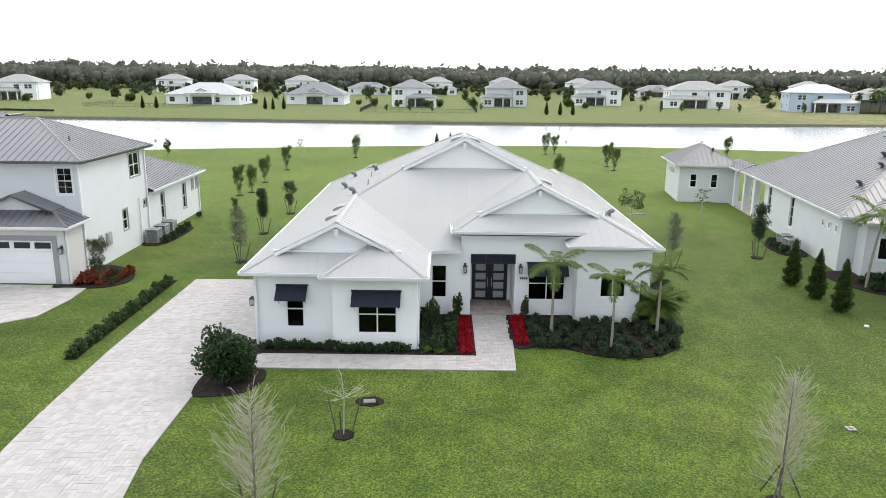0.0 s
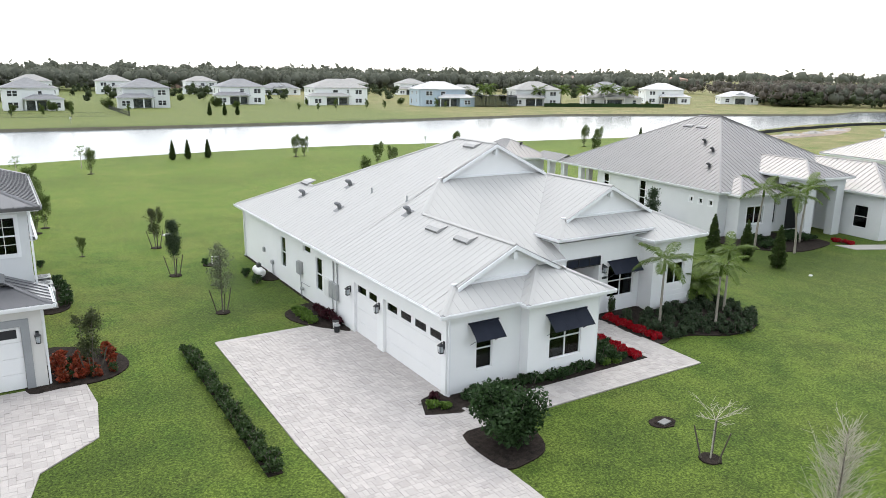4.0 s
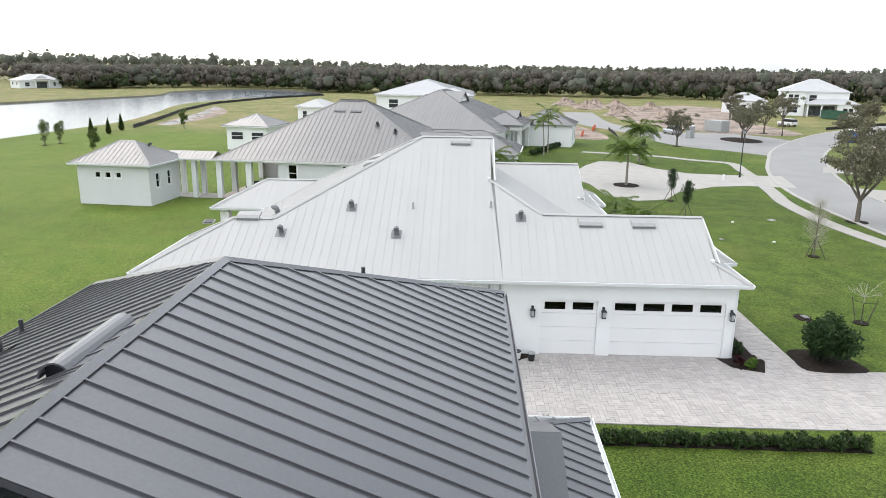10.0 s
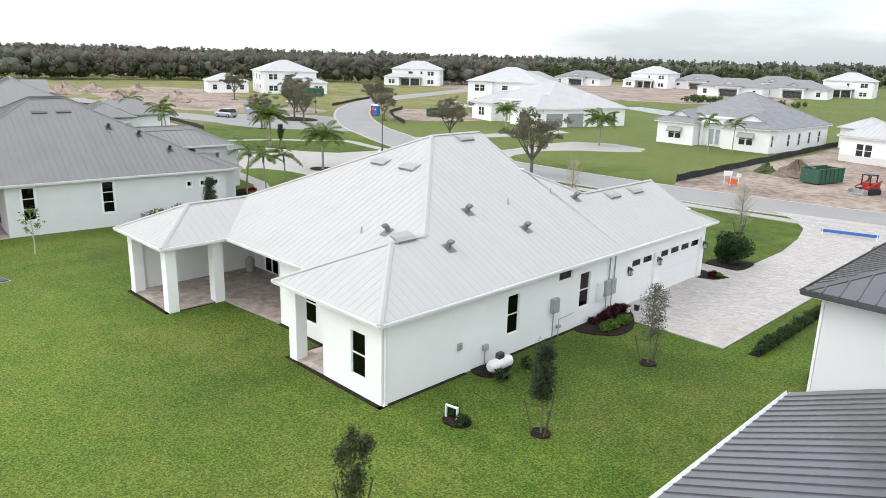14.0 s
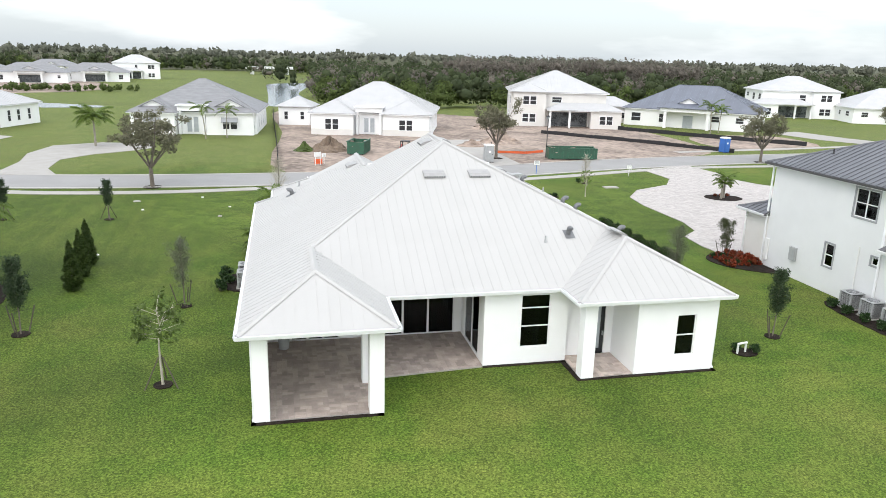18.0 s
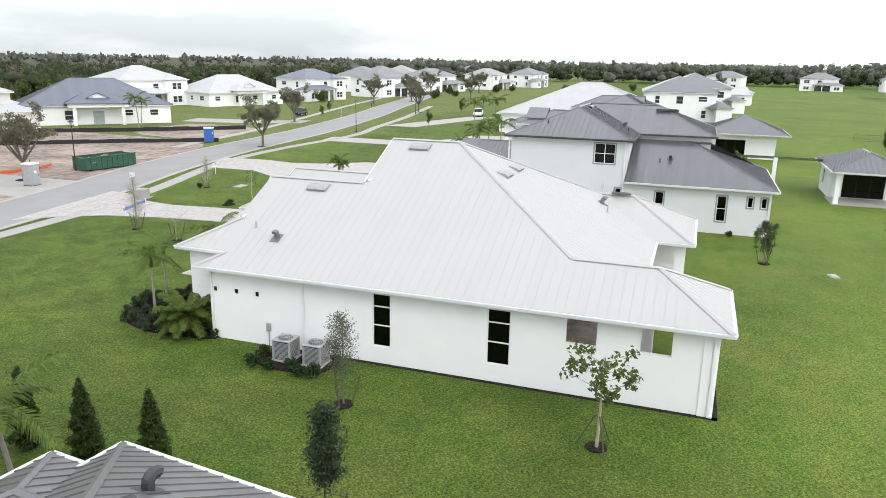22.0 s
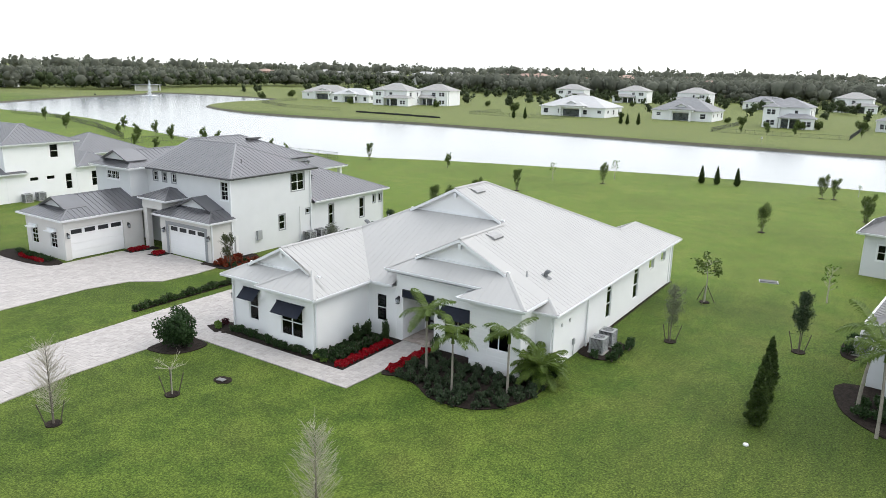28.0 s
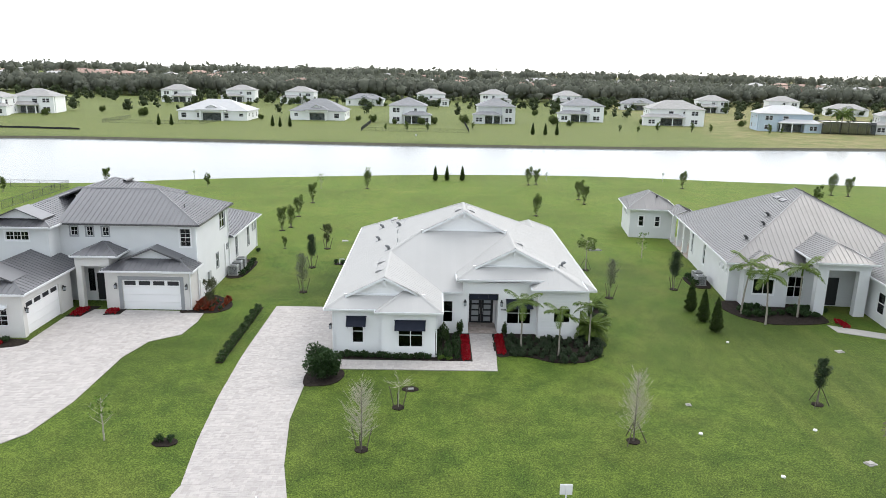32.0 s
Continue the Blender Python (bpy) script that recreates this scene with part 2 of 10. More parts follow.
LEAF_SAGE = leaf_mat("sage_grey_leaf", (0.150, 0.165, 0.115), (0.090, 0.102, 0.066))
BURGUNDY = leaf_mat("burgundy_leaf", (0.055, 0.010, 0.016), (0.026, 0.007, 0.010))
METAL = mat("galvanised_metal", (0.40, 0.41, 0.42), (0.32, 0.33, 0.34), 0.45, 4, 40, metal=0.5)
VENT_METAL = mat("weathered_vent_metal", (0.20, 0.205, 0.21), (0.13, 0.133, 0.138), 0.5, 5, 40, metal=0.4)
VENT_HOOD = mat("pale_grey_vent_paint", (0.34, 0.335, 0.33), (0.27, 0.267, 0.263), 0.5, 5, 40)
BRUSH = mat("dry_brush_and_soil", (0.20, 0.15, 0.11), (0.11, 0.08, 0.058), 0.95, 2.5, 14, bump=0.8)
LID_GREY = mat("grey_plastic_lid", (0.20, 0.20, 0.195), (0.14, 0.14, 0.136), 0.7, 3, 30)
GREY_BOX = mat("grey_equipment_paint", (0.36, 0.37, 0.37), (0.29, 0.30, 0.30), 0.55, 4, 40)
DARK_METAL = mat("dark_grille_metal", (0.05, 0.05, 0.052), (0.03, 0.03, 0.032), 0.5, 6, 60)
PVC = mat("white_plastic", (0.74, 0.74, 0.73), (0.68, 0.68, 0.67), 0.4, 4, 40)
GREEN_STEEL = mat("scuffed_green_steel", (0.020, 0.105, 0.060), (0.030, 0.070, 0.045), 0.55, 2, 20, bump=0.1)
RED_PAINT = mat("red_machine_paint", (0.42, 0.030, 0.022), (0.30, 0.022, 0.018), 0.4, 3, 30)
BLUE_PLASTIC = mat("blue_plastic", (0.035, 0.14, 0.46), (0.028, 0.11, 0.38), 0.5, 3, 30)
ORANGE_NET = mat("orange_plastic_mesh", (0.75, 0.13, 0.035), (0.60, 0.10, 0.03), 0.6, 4, 40)
SILT = mat("black_silt_fabric", (0.022, 0.022, 0.024), (0.012, 0.012, 0.014), 0.8, 2, 20, bump=0.3)
FENCE = mat("black_aluminium_fence", (0.030, 0.032, 0.034), (0.020, 0.022, 0.024), 0.5, 4, 40)
RUBBER = mat("black_tyre_rubber", (0.018, 0.018, 0.019), (0.012, 0.012, 0.013), 0.85, 6, 60)
CAR_WHITE = mat("white_car_paint", (0.72, 0.73, 0.74), (0.68, 0.69, 0.70), 0.25, 1, 40)
CAR_SILVER = mat("silver_car_paint", (0.44, 0.46, 0.48), (0.40, 0.42, 0.44), 0.25, 1, 40, metal=0.4)
CAR_BLACK = mat("black_car_paint", (0.012, 0.012, 0.014), (0.009, 0.009, 0.010), 0.2, 1, 40)
SPRAY = mat("white_water_spray", (0.85, 0.87, 0.88), (0.75, 0.78, 0.80), 0.6, 3, 20)
FAR_LEAF = leaf_mat("far_woodland_green", (0.076, 0.096, 0.045), (0.043, 0.058, 0.029), 0.9, s1=0.45, vary=0.28)
FAR_GREEN = leaf_mat("sunlit_palm_green", (0.107, 0.142, 0.043), (0.060, 0.084, 0.029), 0.9, s1=0.45, vary=0.3)
FAR_ROOF = mat("far_pale_roof", (0.46, 0.45, 0.44), (0.36, 0.35, 0.345), 0.8, 0.02, 0.2, island=0.2)
FAR_TILE = mat("far_terracotta_roof", (0.36, 0.24, 0.19), (0.27, 0.18, 0.145), 0.8, 0.02, 0.2, island=0.2)
FAR_BROWN = leaf_mat("bare_winter_woodland", (0.176, 0.157, 0.133), (0.120, 0.107, 0.090), 0.9, s1=0.45, vary=0.22)
# paler than FAR_LEAF: distance haze is mixed into this leaf colour
FAR_HAZY = leaf_mat("hazy_grey_green_woodland", (0.168, 0.176, 0.138), (0.112, 0.120, 0.093), 0.9, s1=0.45, vary=0.24)


def grass_mat():
    """Lawn: mown stripes, patches of paler turf and fine blades, at real-world size."""
    m = bpy.data.materials.new("mown_lawn")
    m.use_nodes = True
    n, l = m.node_tree.nodes, m.node_tree.links
    b = n["Principled BSDF"]
    b.inputs["Roughness"].default_value, b.inputs["Specular IOR Level"].default_value = 0.85, 0.15
    tc = n.new("ShaderNodeTexCoord")

    def noise_node(scale, detail=4, rough=0.6, stretch=None):
        t = n.new("ShaderNodeTexNoise")
        t.inputs["Scale"].default_value, t.inputs["Detail"].default_value, t.inputs["Roughness"].default_value = scale, detail, rough
        if stretch:
            mp = n.new("ShaderNodeMapping")
            mp.inputs["Scale"].default_value = stretch
            l.new(tc.outputs["Object"], mp.inputs["Vector"])
            l.new(mp.outputs["Vector"], t.inputs["Vector"])
        else:
            l.new(tc.outputs["Object"], t.inputs["Vector"])
        return t

    def blend(fac, a, c, lo=0.4, hi=0.6):
        mr, mx = n.new("ShaderNodeMapRange"), n.new("ShaderNodeMix")
        mx.data_type = "RGBA"
        mr.inputs["From Min"].default_value, mr.inputs["From Max"].default_value = lo, hi
        l.new(fac, mr.inputs["Value"])
        l.new(mr.outputs["Result"], mx.inputs["Factor"])
        for sock, v in ((mx.inputs["A"], a), (mx.inputs["B"], c)):
            if isinstance(v, tuple):
                sock.default_value = (*v, 1)
            else:
                l.new(v, sock)
        return mx.outputs["Result"]

    blades = n.new("ShaderNodeTexVoronoi")
    blades.inputs["Scale"].default_value, blades.inputs["Randomness"].default_value = 17.0, 1.0
    l.new(tc.outputs["Object"], blades.inputs["Vector"])
    tufts = noise_node(11.0, 4, 0.8)
    clumps = noise_node(0.5, 6, 0.72)
    patches = noise_node(0.13, 6, 0.66)
    tracks = noise_node(0.55, 3, 0.6, (0.9, 0.10, 1))
    far = noise_node(0.012, 3, 0.5)
    edge = noise_node(0.07, 4, 0.6)

    def turf(dark, light):
        """Blades over tufts: the dark thatch between and the lit tips."""
        dark, light = (dark[0] * 0.86, dark[1] * 0.82, dark[2]), (light[0] * 0.92, light[1] * 0.90, light[2] * 1.05)
        mid = tuple((a * 1.2 + c * 0.8) / 2 for a, c in zip(dark, light))
        low = blend(blades.outputs["Color"], dark, mid, 0.15, 0.85)
        high = blend(blades.outputs["Color"], mid, tuple(c * 1.35 for c in light), 0.15, 0.85)
        return blend(tufts.outputs["Fac"], low, high, 0.40, 0.60)

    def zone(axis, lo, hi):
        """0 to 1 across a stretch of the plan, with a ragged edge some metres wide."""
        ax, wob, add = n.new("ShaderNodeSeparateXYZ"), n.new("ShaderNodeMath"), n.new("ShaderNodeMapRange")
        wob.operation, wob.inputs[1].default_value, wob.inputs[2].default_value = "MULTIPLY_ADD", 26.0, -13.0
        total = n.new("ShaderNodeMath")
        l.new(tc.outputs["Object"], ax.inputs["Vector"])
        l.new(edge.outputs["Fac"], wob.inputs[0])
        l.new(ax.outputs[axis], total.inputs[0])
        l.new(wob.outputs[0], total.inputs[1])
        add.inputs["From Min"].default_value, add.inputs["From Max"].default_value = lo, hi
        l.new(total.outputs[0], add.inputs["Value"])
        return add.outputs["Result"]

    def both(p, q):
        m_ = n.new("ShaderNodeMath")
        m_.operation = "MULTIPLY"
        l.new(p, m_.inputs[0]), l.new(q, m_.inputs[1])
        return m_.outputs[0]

    lush = turf((0.016, 0.040, 0.003), (0.094, 0.174, 0.018))
    pale = turf((0.034, 0.062, 0.006), (0.150, 0.214, 0.028))
    dry = turf((0.058, 0.076, 0.010), (0.198, 0.222, 0.044))
    deep_turf = turf((0.012, 0.025, 0.003), (0.070, 0.110, 0.014))
    base = blend(clumps.outputs["Fac"], lush, pale, 0.38, 0.60)
    base = blend(tracks.outputs["Fac"], base, pale, 0.50, 0.78)
    base = blend(patches.outputs["Fac"], base, dry, 0.48, 0.68)
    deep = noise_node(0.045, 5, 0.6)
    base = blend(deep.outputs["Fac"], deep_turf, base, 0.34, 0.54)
    # darker turf on the strip towards the east neighbour and along the street
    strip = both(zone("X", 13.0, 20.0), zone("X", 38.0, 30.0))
    strip_turf = blend(tracks.outputs["Fac"], deep_turf, dry, 0.48, 0.78)
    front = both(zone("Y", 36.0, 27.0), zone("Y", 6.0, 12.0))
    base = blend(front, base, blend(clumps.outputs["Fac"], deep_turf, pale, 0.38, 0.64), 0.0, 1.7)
    base = blend(both(strip, zone("Y", 66.0, 54.0)), base, strip_turf, 0.0, 2.6)
    # paler, drier turf behind the house down to the water
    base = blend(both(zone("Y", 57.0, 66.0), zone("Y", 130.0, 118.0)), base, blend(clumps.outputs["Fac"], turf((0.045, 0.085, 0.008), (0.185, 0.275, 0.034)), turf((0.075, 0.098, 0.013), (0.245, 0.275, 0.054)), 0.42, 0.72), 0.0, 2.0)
    # thinner lawns across the street, over the lake and on the open field
    thin = blend(clumps.outputs["Fac"], turf((0.056, 0.080, 0.014), (0.172, 0.215, 0.054)), turf((0.090, 0.100, 0.024), (0.235, 0.245, 0.080)), 0.40, 0.70)
    base = blend(zone("Y", 4.0, -6.0), base, thin, 0.0, 1.5)
    base = blend(zone("Y", 180.0, 196.0), base, thin, 0.0, 1.2)
    base = blend(zone("X", 86.0, 112.0), base, blend(patches.outputs["Fac"], thin, turf((0.15, 0.125, 0.045), (0.33, 0.285, 0.12)), 0.40, 0.60), 0.0, 1.1)
    base = blend(far.outputs["Fac"], base, (0.130, 0.152, 0.044), 0.55, 0.95)
    # leaf litter on the floor of the south woods
    litter = blend(clumps.outputs["Fac"], (0.050, 0.056, 0.026), (0.085, 0.082, 0.048), 0.35, 0.65)
    base = blend(zone("Y", -395.0, -425.0), base, litter, 0.0, 1.0)
    base = blend(both(zone("Y", -120.0, -145.0), zone("X", -18.0, -30.0)), base, litter, 0.0, 1.0)
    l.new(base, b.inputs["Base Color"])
    bp = n.new("ShaderNodeBump")
    bp.inputs["Strength"].default_value, bp.inputs["Distance"].default_value = 0.45, 0.06
    l.new(tufts.outputs["Fac"], bp.inputs["Height"])
    l.new(bp.outputs["Normal"], b.inputs["Normal"])
    return m


def water_mat():
    m = mat("lake_water", (0.13, 0.148, 0.165), (0.10, 0.116, 0.132), 0.16, 0.02, 0.3, spec=0.5)
    n, l = m.node_tree.nodes, m.node_tree.links
    tc, mp, t, bp = n.new("ShaderNodeTexCoord"), n.new("ShaderNodeMapping"), n.new("ShaderNodeTexNoise"), n.new("ShaderNodeBump")
    mp.inputs["Scale"].default_value = (1.3, 1.3, 1)
    t.inputs["Scale"].default_value, t.inputs["Detail"].default_value = 0.9, 4
    bp.inputs["Strength"].default_value, bp.inputs["Distance"].default_value = 0.3, 0.05
    l.new(tc.outputs["Object"], mp.inputs["Vector"])
    l.new(mp.outputs["Vector"], t.inputs["Vector"])
    l.new(t.outputs["Fac"], bp.inputs["Height"])
    l.new(bp.outputs["Normal"], n["Principled BSDF"].inputs["Normal"])
    n["Principled BSDF"].inputs["IOR"].default_value = 1.36
    return m


for m_, coat in ((DARK_ROOF, 0.4), (SILVER_ROOF, 0.35)):
    m_.node_tree.nodes["Principled BSDF"].inputs["Coat Weight"].default_value = coat
    m_.node_tree.nodes["Principled BSDF"].inputs["Coat Roughness"].default_value = 0.22
GRASS, WATER = grass_mat(), water_mat()

# ---- building helpers ----
WHERE = {}


def thing(name, x, y, z=0.0, turn=0.0, label="", category="", group="", kind=""):
    """An Empty at a thing's base, which parents its parts."""
    ob = new(name)
    ob.empty_display_size = 0.3
    ob.matrix_basis = pose(x, y, z, 0, 0, turn)
    WHERE[ob] = pose(x, y, z, 0, 0, turn)
    return tagged(ob, label, category, group, kind)


def part(name, bm, material, parent=None, label="", at=False, kind=""):
    """Links a bmesh as one mesh object under a thing or part. at: the bmesh is in world metres."""
    if at and parent is not None:
        bm.transform(WHERE[parent].inverted())
    me = bpy.data.meshes.new(name)
    bm.to_mesh(me)
    bm.free()
    for mm in (material if isinstance(material, (list, tuple)) else (material,)):
        me.materials.append(mm)
    ob = new(name, me)
    if parent is not None:
        ob.parent = parent
        WHERE[ob] = WHERE[parent]
    else:
        WHERE[ob] = Matrix.Identity(4)
    return tagged(ob, label, kind=kind)


def from_lists(name, verts, faces, material, parent=None, label="", kind="", smooth=False):
    me = bpy.data.meshes.new(name)
    me.from_pydata(verts, [], faces)
    me.materials.append(material)
    if smooth:
        me.polygons.foreach_set("use_smooth", [True] * len(me.polygons))
    ob = new(name, me)
    if parent is not None:
        ob.parent = parent
        WHERE[ob] = WHERE[parent]
    return tagged(ob, label, kind=kind)


def box(bm, x0, x1, y0, y1, z0, z1):
    v = [bm.verts.new((x, y, z)) for z in (z0, z1) for x, y in ((x0, y0), (x1, y0), (x1, y1), (x0, y1))]
    for f in ((3, 2, 1, 0), (4, 5, 6, 7), (0, 1, 5, 4), (1, 2, 6, 5), (2, 3, 7, 6), (3, 0, 4, 7)):
        bm.faces.new([v[i] for i in f])
    return bm


def boxes(*b):
    bm = bmesh.new()
    for q in b:
        box(bm, *q)
    return bm


def soft_box(x0, x1, y0, y1, z0, z1, r=0.02):
    bm = boxes((x0, x1, y0, y1, z0, z1))
    bmesh.ops.bevel(bm, geom=bm.edges[:], offset=r, segments=2, affect="EDGES", profile=0.6)
    return bm


def prism(pts, z0, z1, bm=None):
    """An upright prism over a plan outline."""
    bm = bm or bmesh.new()
    lo, hi = [bm.verts.new((x, y, z0)) for x, y in pts], [bm.verts.new((x, y, z1)) for x, y in pts]
    area = sum(pts[i - 1][0] * p[1] - p[0] * pts[i - 1][1] for i, p in enumerate(pts))
    if area < 0:
        lo.reverse(), hi.reverse()
    bm.faces.new(hi)
    bm.faces.new(lo[::-1])
    for i in range(len(pts)):
        bm.faces.new((lo[i - 1], lo[i], hi[i], hi[i - 1]))
    return bm


def rod(bm, a, b, r0, r1=None, n=6):
    """A tapered round bar from a to b."""
    a, b = Vector(a), Vector(b)
    r1 = r0 if r1 is None else r1
    w = (b - a).normalized()
    u = w.orthogonal().normalized()
    v = w.cross(u)
    ra = [bm.verts.new(a + (u * math.cos(t) + v * math.sin(t)) * r0) for t in (2 * math.pi * i / n for i in range(n))]
    rb = [bm.verts.new(b + (u * math.cos(t) + v * math.sin(t)) * r1) for t in (2 * math.pi * i / n for i in range(n))]
    for i in range(n):
        bm.faces.new((ra[i - 1], ra[i], rb[i], rb[i - 1]))
    bm.faces.new(ra[::-1])
    bm.faces.new(rb)
    return bm


def wall_mesh(axis, c, a0, a1, z0, z1, holes=(), thick=0.2, inward=1):
    """A wall in the plane axis = c (its outer face), with openings (a0, a1, z0, z1) right through it; inward: the side of its inner face."""
    bm = bmesh.new()
    cuts = sorted({a0, a1, *[h[0] for h in holes], *[h[1] for h in holes]})
    c0, c1 = sorted((c, c + inward * thick))
    for p, q in zip(cuts, cuts[1:]):
        mid = (p + q) / 2
        z = z0
        for lo, hi in sorted((h[2], h[3]) for h in holes if h[0] < mid < h[1]):
            if lo > z:
                box(bm, *((c0, c1, p, q) if axis == "x" else (p, q, c0, c1)), z, lo)
            z = hi
        if z < z1:
            box(bm, *((c0, c1, p, q) if axis == "x" else (p, q, c0, c1)), z, z1)
    bmesh.ops.remove_doubles(bm, verts=bm.verts, dist=0.0005)
    return bm


def abox(axis, c0, c1, a0, a1, z0, z1):
    """A box across a wall: c along the wall's normal, a along the wall."""
    c0, c1 = min(c0, c1), max(c0, c1)
    return (c0, c1, a0, a1, z0, z1) if axis == "x" else (a0, a1, c0, c1, z0, z1)


def window(house, axis, c, inward, a0, a1, z0, z1, rows=2, cols=1, frame_mat=None, trim=None, glass=None, name="window", sill=False, bar=0.045, muntins=0, split=None):
    """A framed window in an opening: frame, panes, and a surround when it has one. rows and cols: sashes."""
    fm, gm = frame_mat or TRIM, glass or GLASS
    w = part(name, boxes(*[abox(axis, c + inward * 0.05, c + inward * 0.12, *q) for q in (
        (a0, a0 + bar, z0, z1), (a1 - bar, a1, z0, z1), (a0 + bar, a1 - bar, z0, z0 + bar), (a0 + bar, a1 - bar, z1 - bar, z1))]), fm, house, at=True)
    heights = split or [1 / rows] * rows
    z = z0 + bar
    for r, h in enumerate(heights):
        zt = z + (z1 - z0 - 2 * bar) * h
        for k in range(cols):
            p, q = a0 + bar + (a1 - a0 - 2 * bar) * k / cols, a0 + bar + (a1 - a0 - 2 * bar) * (k + 1) / cols
            pane = part("pane", boxes(abox(axis, c + inward * 0.078, c + inward * 0.086, p, q, z, zt)), gm, w, at=True)
            pane.visible_shadow = False
            if muntins:
                part("glazing_bar", boxes(*[abox(axis, c + inward * 0.066, c + inward * 0.077, *e) for e in [
                    ((p + q) / 2 - 0.012, (p + q) / 2 + 0.012, z, zt), (p, q, (z + zt) / 2 - 0.012, (z + zt) / 2 + 0.012)]]), fm, w, at=True)
            if k:
                part("mullion", boxes(abox(axis, c + inward * 0.045, c + inward * 0.115, p - bar * 0.7, p + bar * 0.7, z, zt)), fm, w, at=True)
        if r:
            part("meeting_rail", boxes(abox(axis, c + inward * 0.048, c + inward * 0.118, a0 + bar, a1 - bar, z - bar * 0.6, z + bar * 0.6)), fm, w, at=True)
        z = zt
    if trim:
        t = 0.11
        part("surround", boxes(*[abox(axis, c - inward * 0.025, c + inward * 0.02, *q) for q in (
            (a0 - t, a0, z0 - t, z1 + t), (a1, a1 + t, z0 - t, z1 + t), (a0, a1, z1, z1 + t), (a0, a1, z0 - t, z0))]), trim, w, at=True)
    if sill:
        part("sill", boxes(abox(axis, c - inward * 0.05, c + inward * 0.05, a0 - 0.06, a1 + 0.06, z0 - 0.06, z0)), fm, w, at=True)
    return w


def clip_half(poly, f):
    """Keeps the part of a plan polygon where f is not negative."""
    out = []
    for i, q in enumerate(poly):
        p = poly[i - 1]
        fp, fq = f(p), f(q)
        if (fp < 0) != (fq < 0):
            t = fp / (fp - fq)
            out.append((p[0] + (q[0] - p[0]) * t, p[1] + (q[1] - p[1]) * t))
        if fq >= 0:
            out.append(q)
    return out


def crossings(poly, k, v):
    """Where the line coordinate[k] = v cuts a plan polygon: sorted values of the other coordinate."""
    hits = []
    for i, q in enumerate(poly):
        p = poly[i - 1]
        if (p[k] < v) != (q[k] < v):
            t = (v - p[k]) / (q[k] - p[k])
            hits.append(p[1 - k] + (q[1 - k] - p[1 - k]) * t)
    return sorted(hits)


def roof_slope(house, pts, plane, material, step=0.41, single=True, rib=0.033, drop=0.10):
    """One roof plane z = a x + b y + c over a plan polygon, laid in standing-seam panels along its fall."""
    a, b, c = plane
    k = 1 if abs(a) > abs(b) else 0          # seams stand at even steps of this coordinate
    z = lambda p, h=0.0: a * p[0] + b * p[1] + c + h
    under = bmesh.new()
    plain = not single and step > 2
    vs = [under.verts.new((p[0], p[1], z(p, 0.0 if plain else -0.015))) for p in pts]
    wn_ = [under.verts.new((p[0], p[1], z(p, -drop))) for p in pts]
    area = sum(pts[i - 1][0] * p[1] - p[0] * pts[i - 1][1] for i, p in enumerate(pts))
    if area < 0:
        vs.reverse(), wn_.reverse()
    under.faces.new(vs)
    under.faces.new(wn_[::-1])
    for i in range(len(vs)):
        under.faces.new((wn_[i - 1], wn_[i], vs[i], vs[i - 1]))
    slope = part("roof_slope", under, material, house, at=True)
    if plain:
        return slope
    lo, hi = min(p[k] for p in pts), max(p[k] for p in pts)
    n = max(1, round((hi - lo) / step))
    joined = None if single else bmesh.new()
    for i in range(n):
        s, e = lo + (hi - lo) * i / n, lo + (hi - lo) * (i + 1) / n
        strip = clip_half(clip_half(pts, lambda p: p[k] - s), lambda p: e - p[k])
        if len(strip) < 3:
            continue
        bm = bmesh.new() if single else joined
        f = [bm.verts.new((p[0], p[1], z(p))) for p in strip]
        if sum(strip[j - 1][0] * p[1] - p[0] * strip[j - 1][1] for j, p in enumerate(strip)) < 0:
            f.reverse()
        try:
            bm.faces.new(f)
        except ValueError:
            pass
        if i:
            h = crossings(pts, k, s + 1e-5)
            for p0, p1 in zip(h[::2], h[1::2]):
                if abs(p1 - p0) < 0.1:
                    continue
                ends = []
                for w in (p0, p1):
                    for off in (-rib / 2, rib / 2):
                        q = (w, s + off) if k == 1 else (s + off, w)
                        ends.append([bm.verts.new((q[0], q[1], z(q, hh))) for hh in (-0.01, rib)])
                (a0, a1), (b0, b1), (c0, c1), (d0, d1) = ends
                for quad in ((a1, b1, d1, c1), (a0, a1, c1, c0), (b1, b0, d0, d1), (a0, b0, b1, a1), (c0, c1, d1, d0)):
                    bm.faces.new(quad)
        if single:
            part("panel", bm, material, slope, at=True)
    if not single:
        part("seam_sheet", joined, material, slope, at=True, kind="stuff")
    return slope


def cap(house, a, b, material, w=0.13, name="ridge_cap"):
    """A folded cap along a ridge or hip."""
    a, b = Vector(a), Vector(b)
    d = (b - a).normalized()
    side = d.cross(Vector((0, 0, 1))).normalized() * w
    up = Vector((0, 0, 0.055))
    bm = bmesh.new()
    rows = [[bm.verts.new(p + o) for o in (-side - up * 0.2, up, side - up * 0.2, Vector((0, 0, -0.04)))] for p in (a, b)]
    for i in range(4):
        bm.faces.new((rows[0][i - 1], rows[0][i], rows[1][i], rows[1][i - 1]))
    bm.faces.new(rows[0][::-1])
    bm.faces.new(rows[1])
    bmesh.ops.recalc_face_normals(bm, faces=bm.faces)
    return part(name, bm, material, house, at=True)


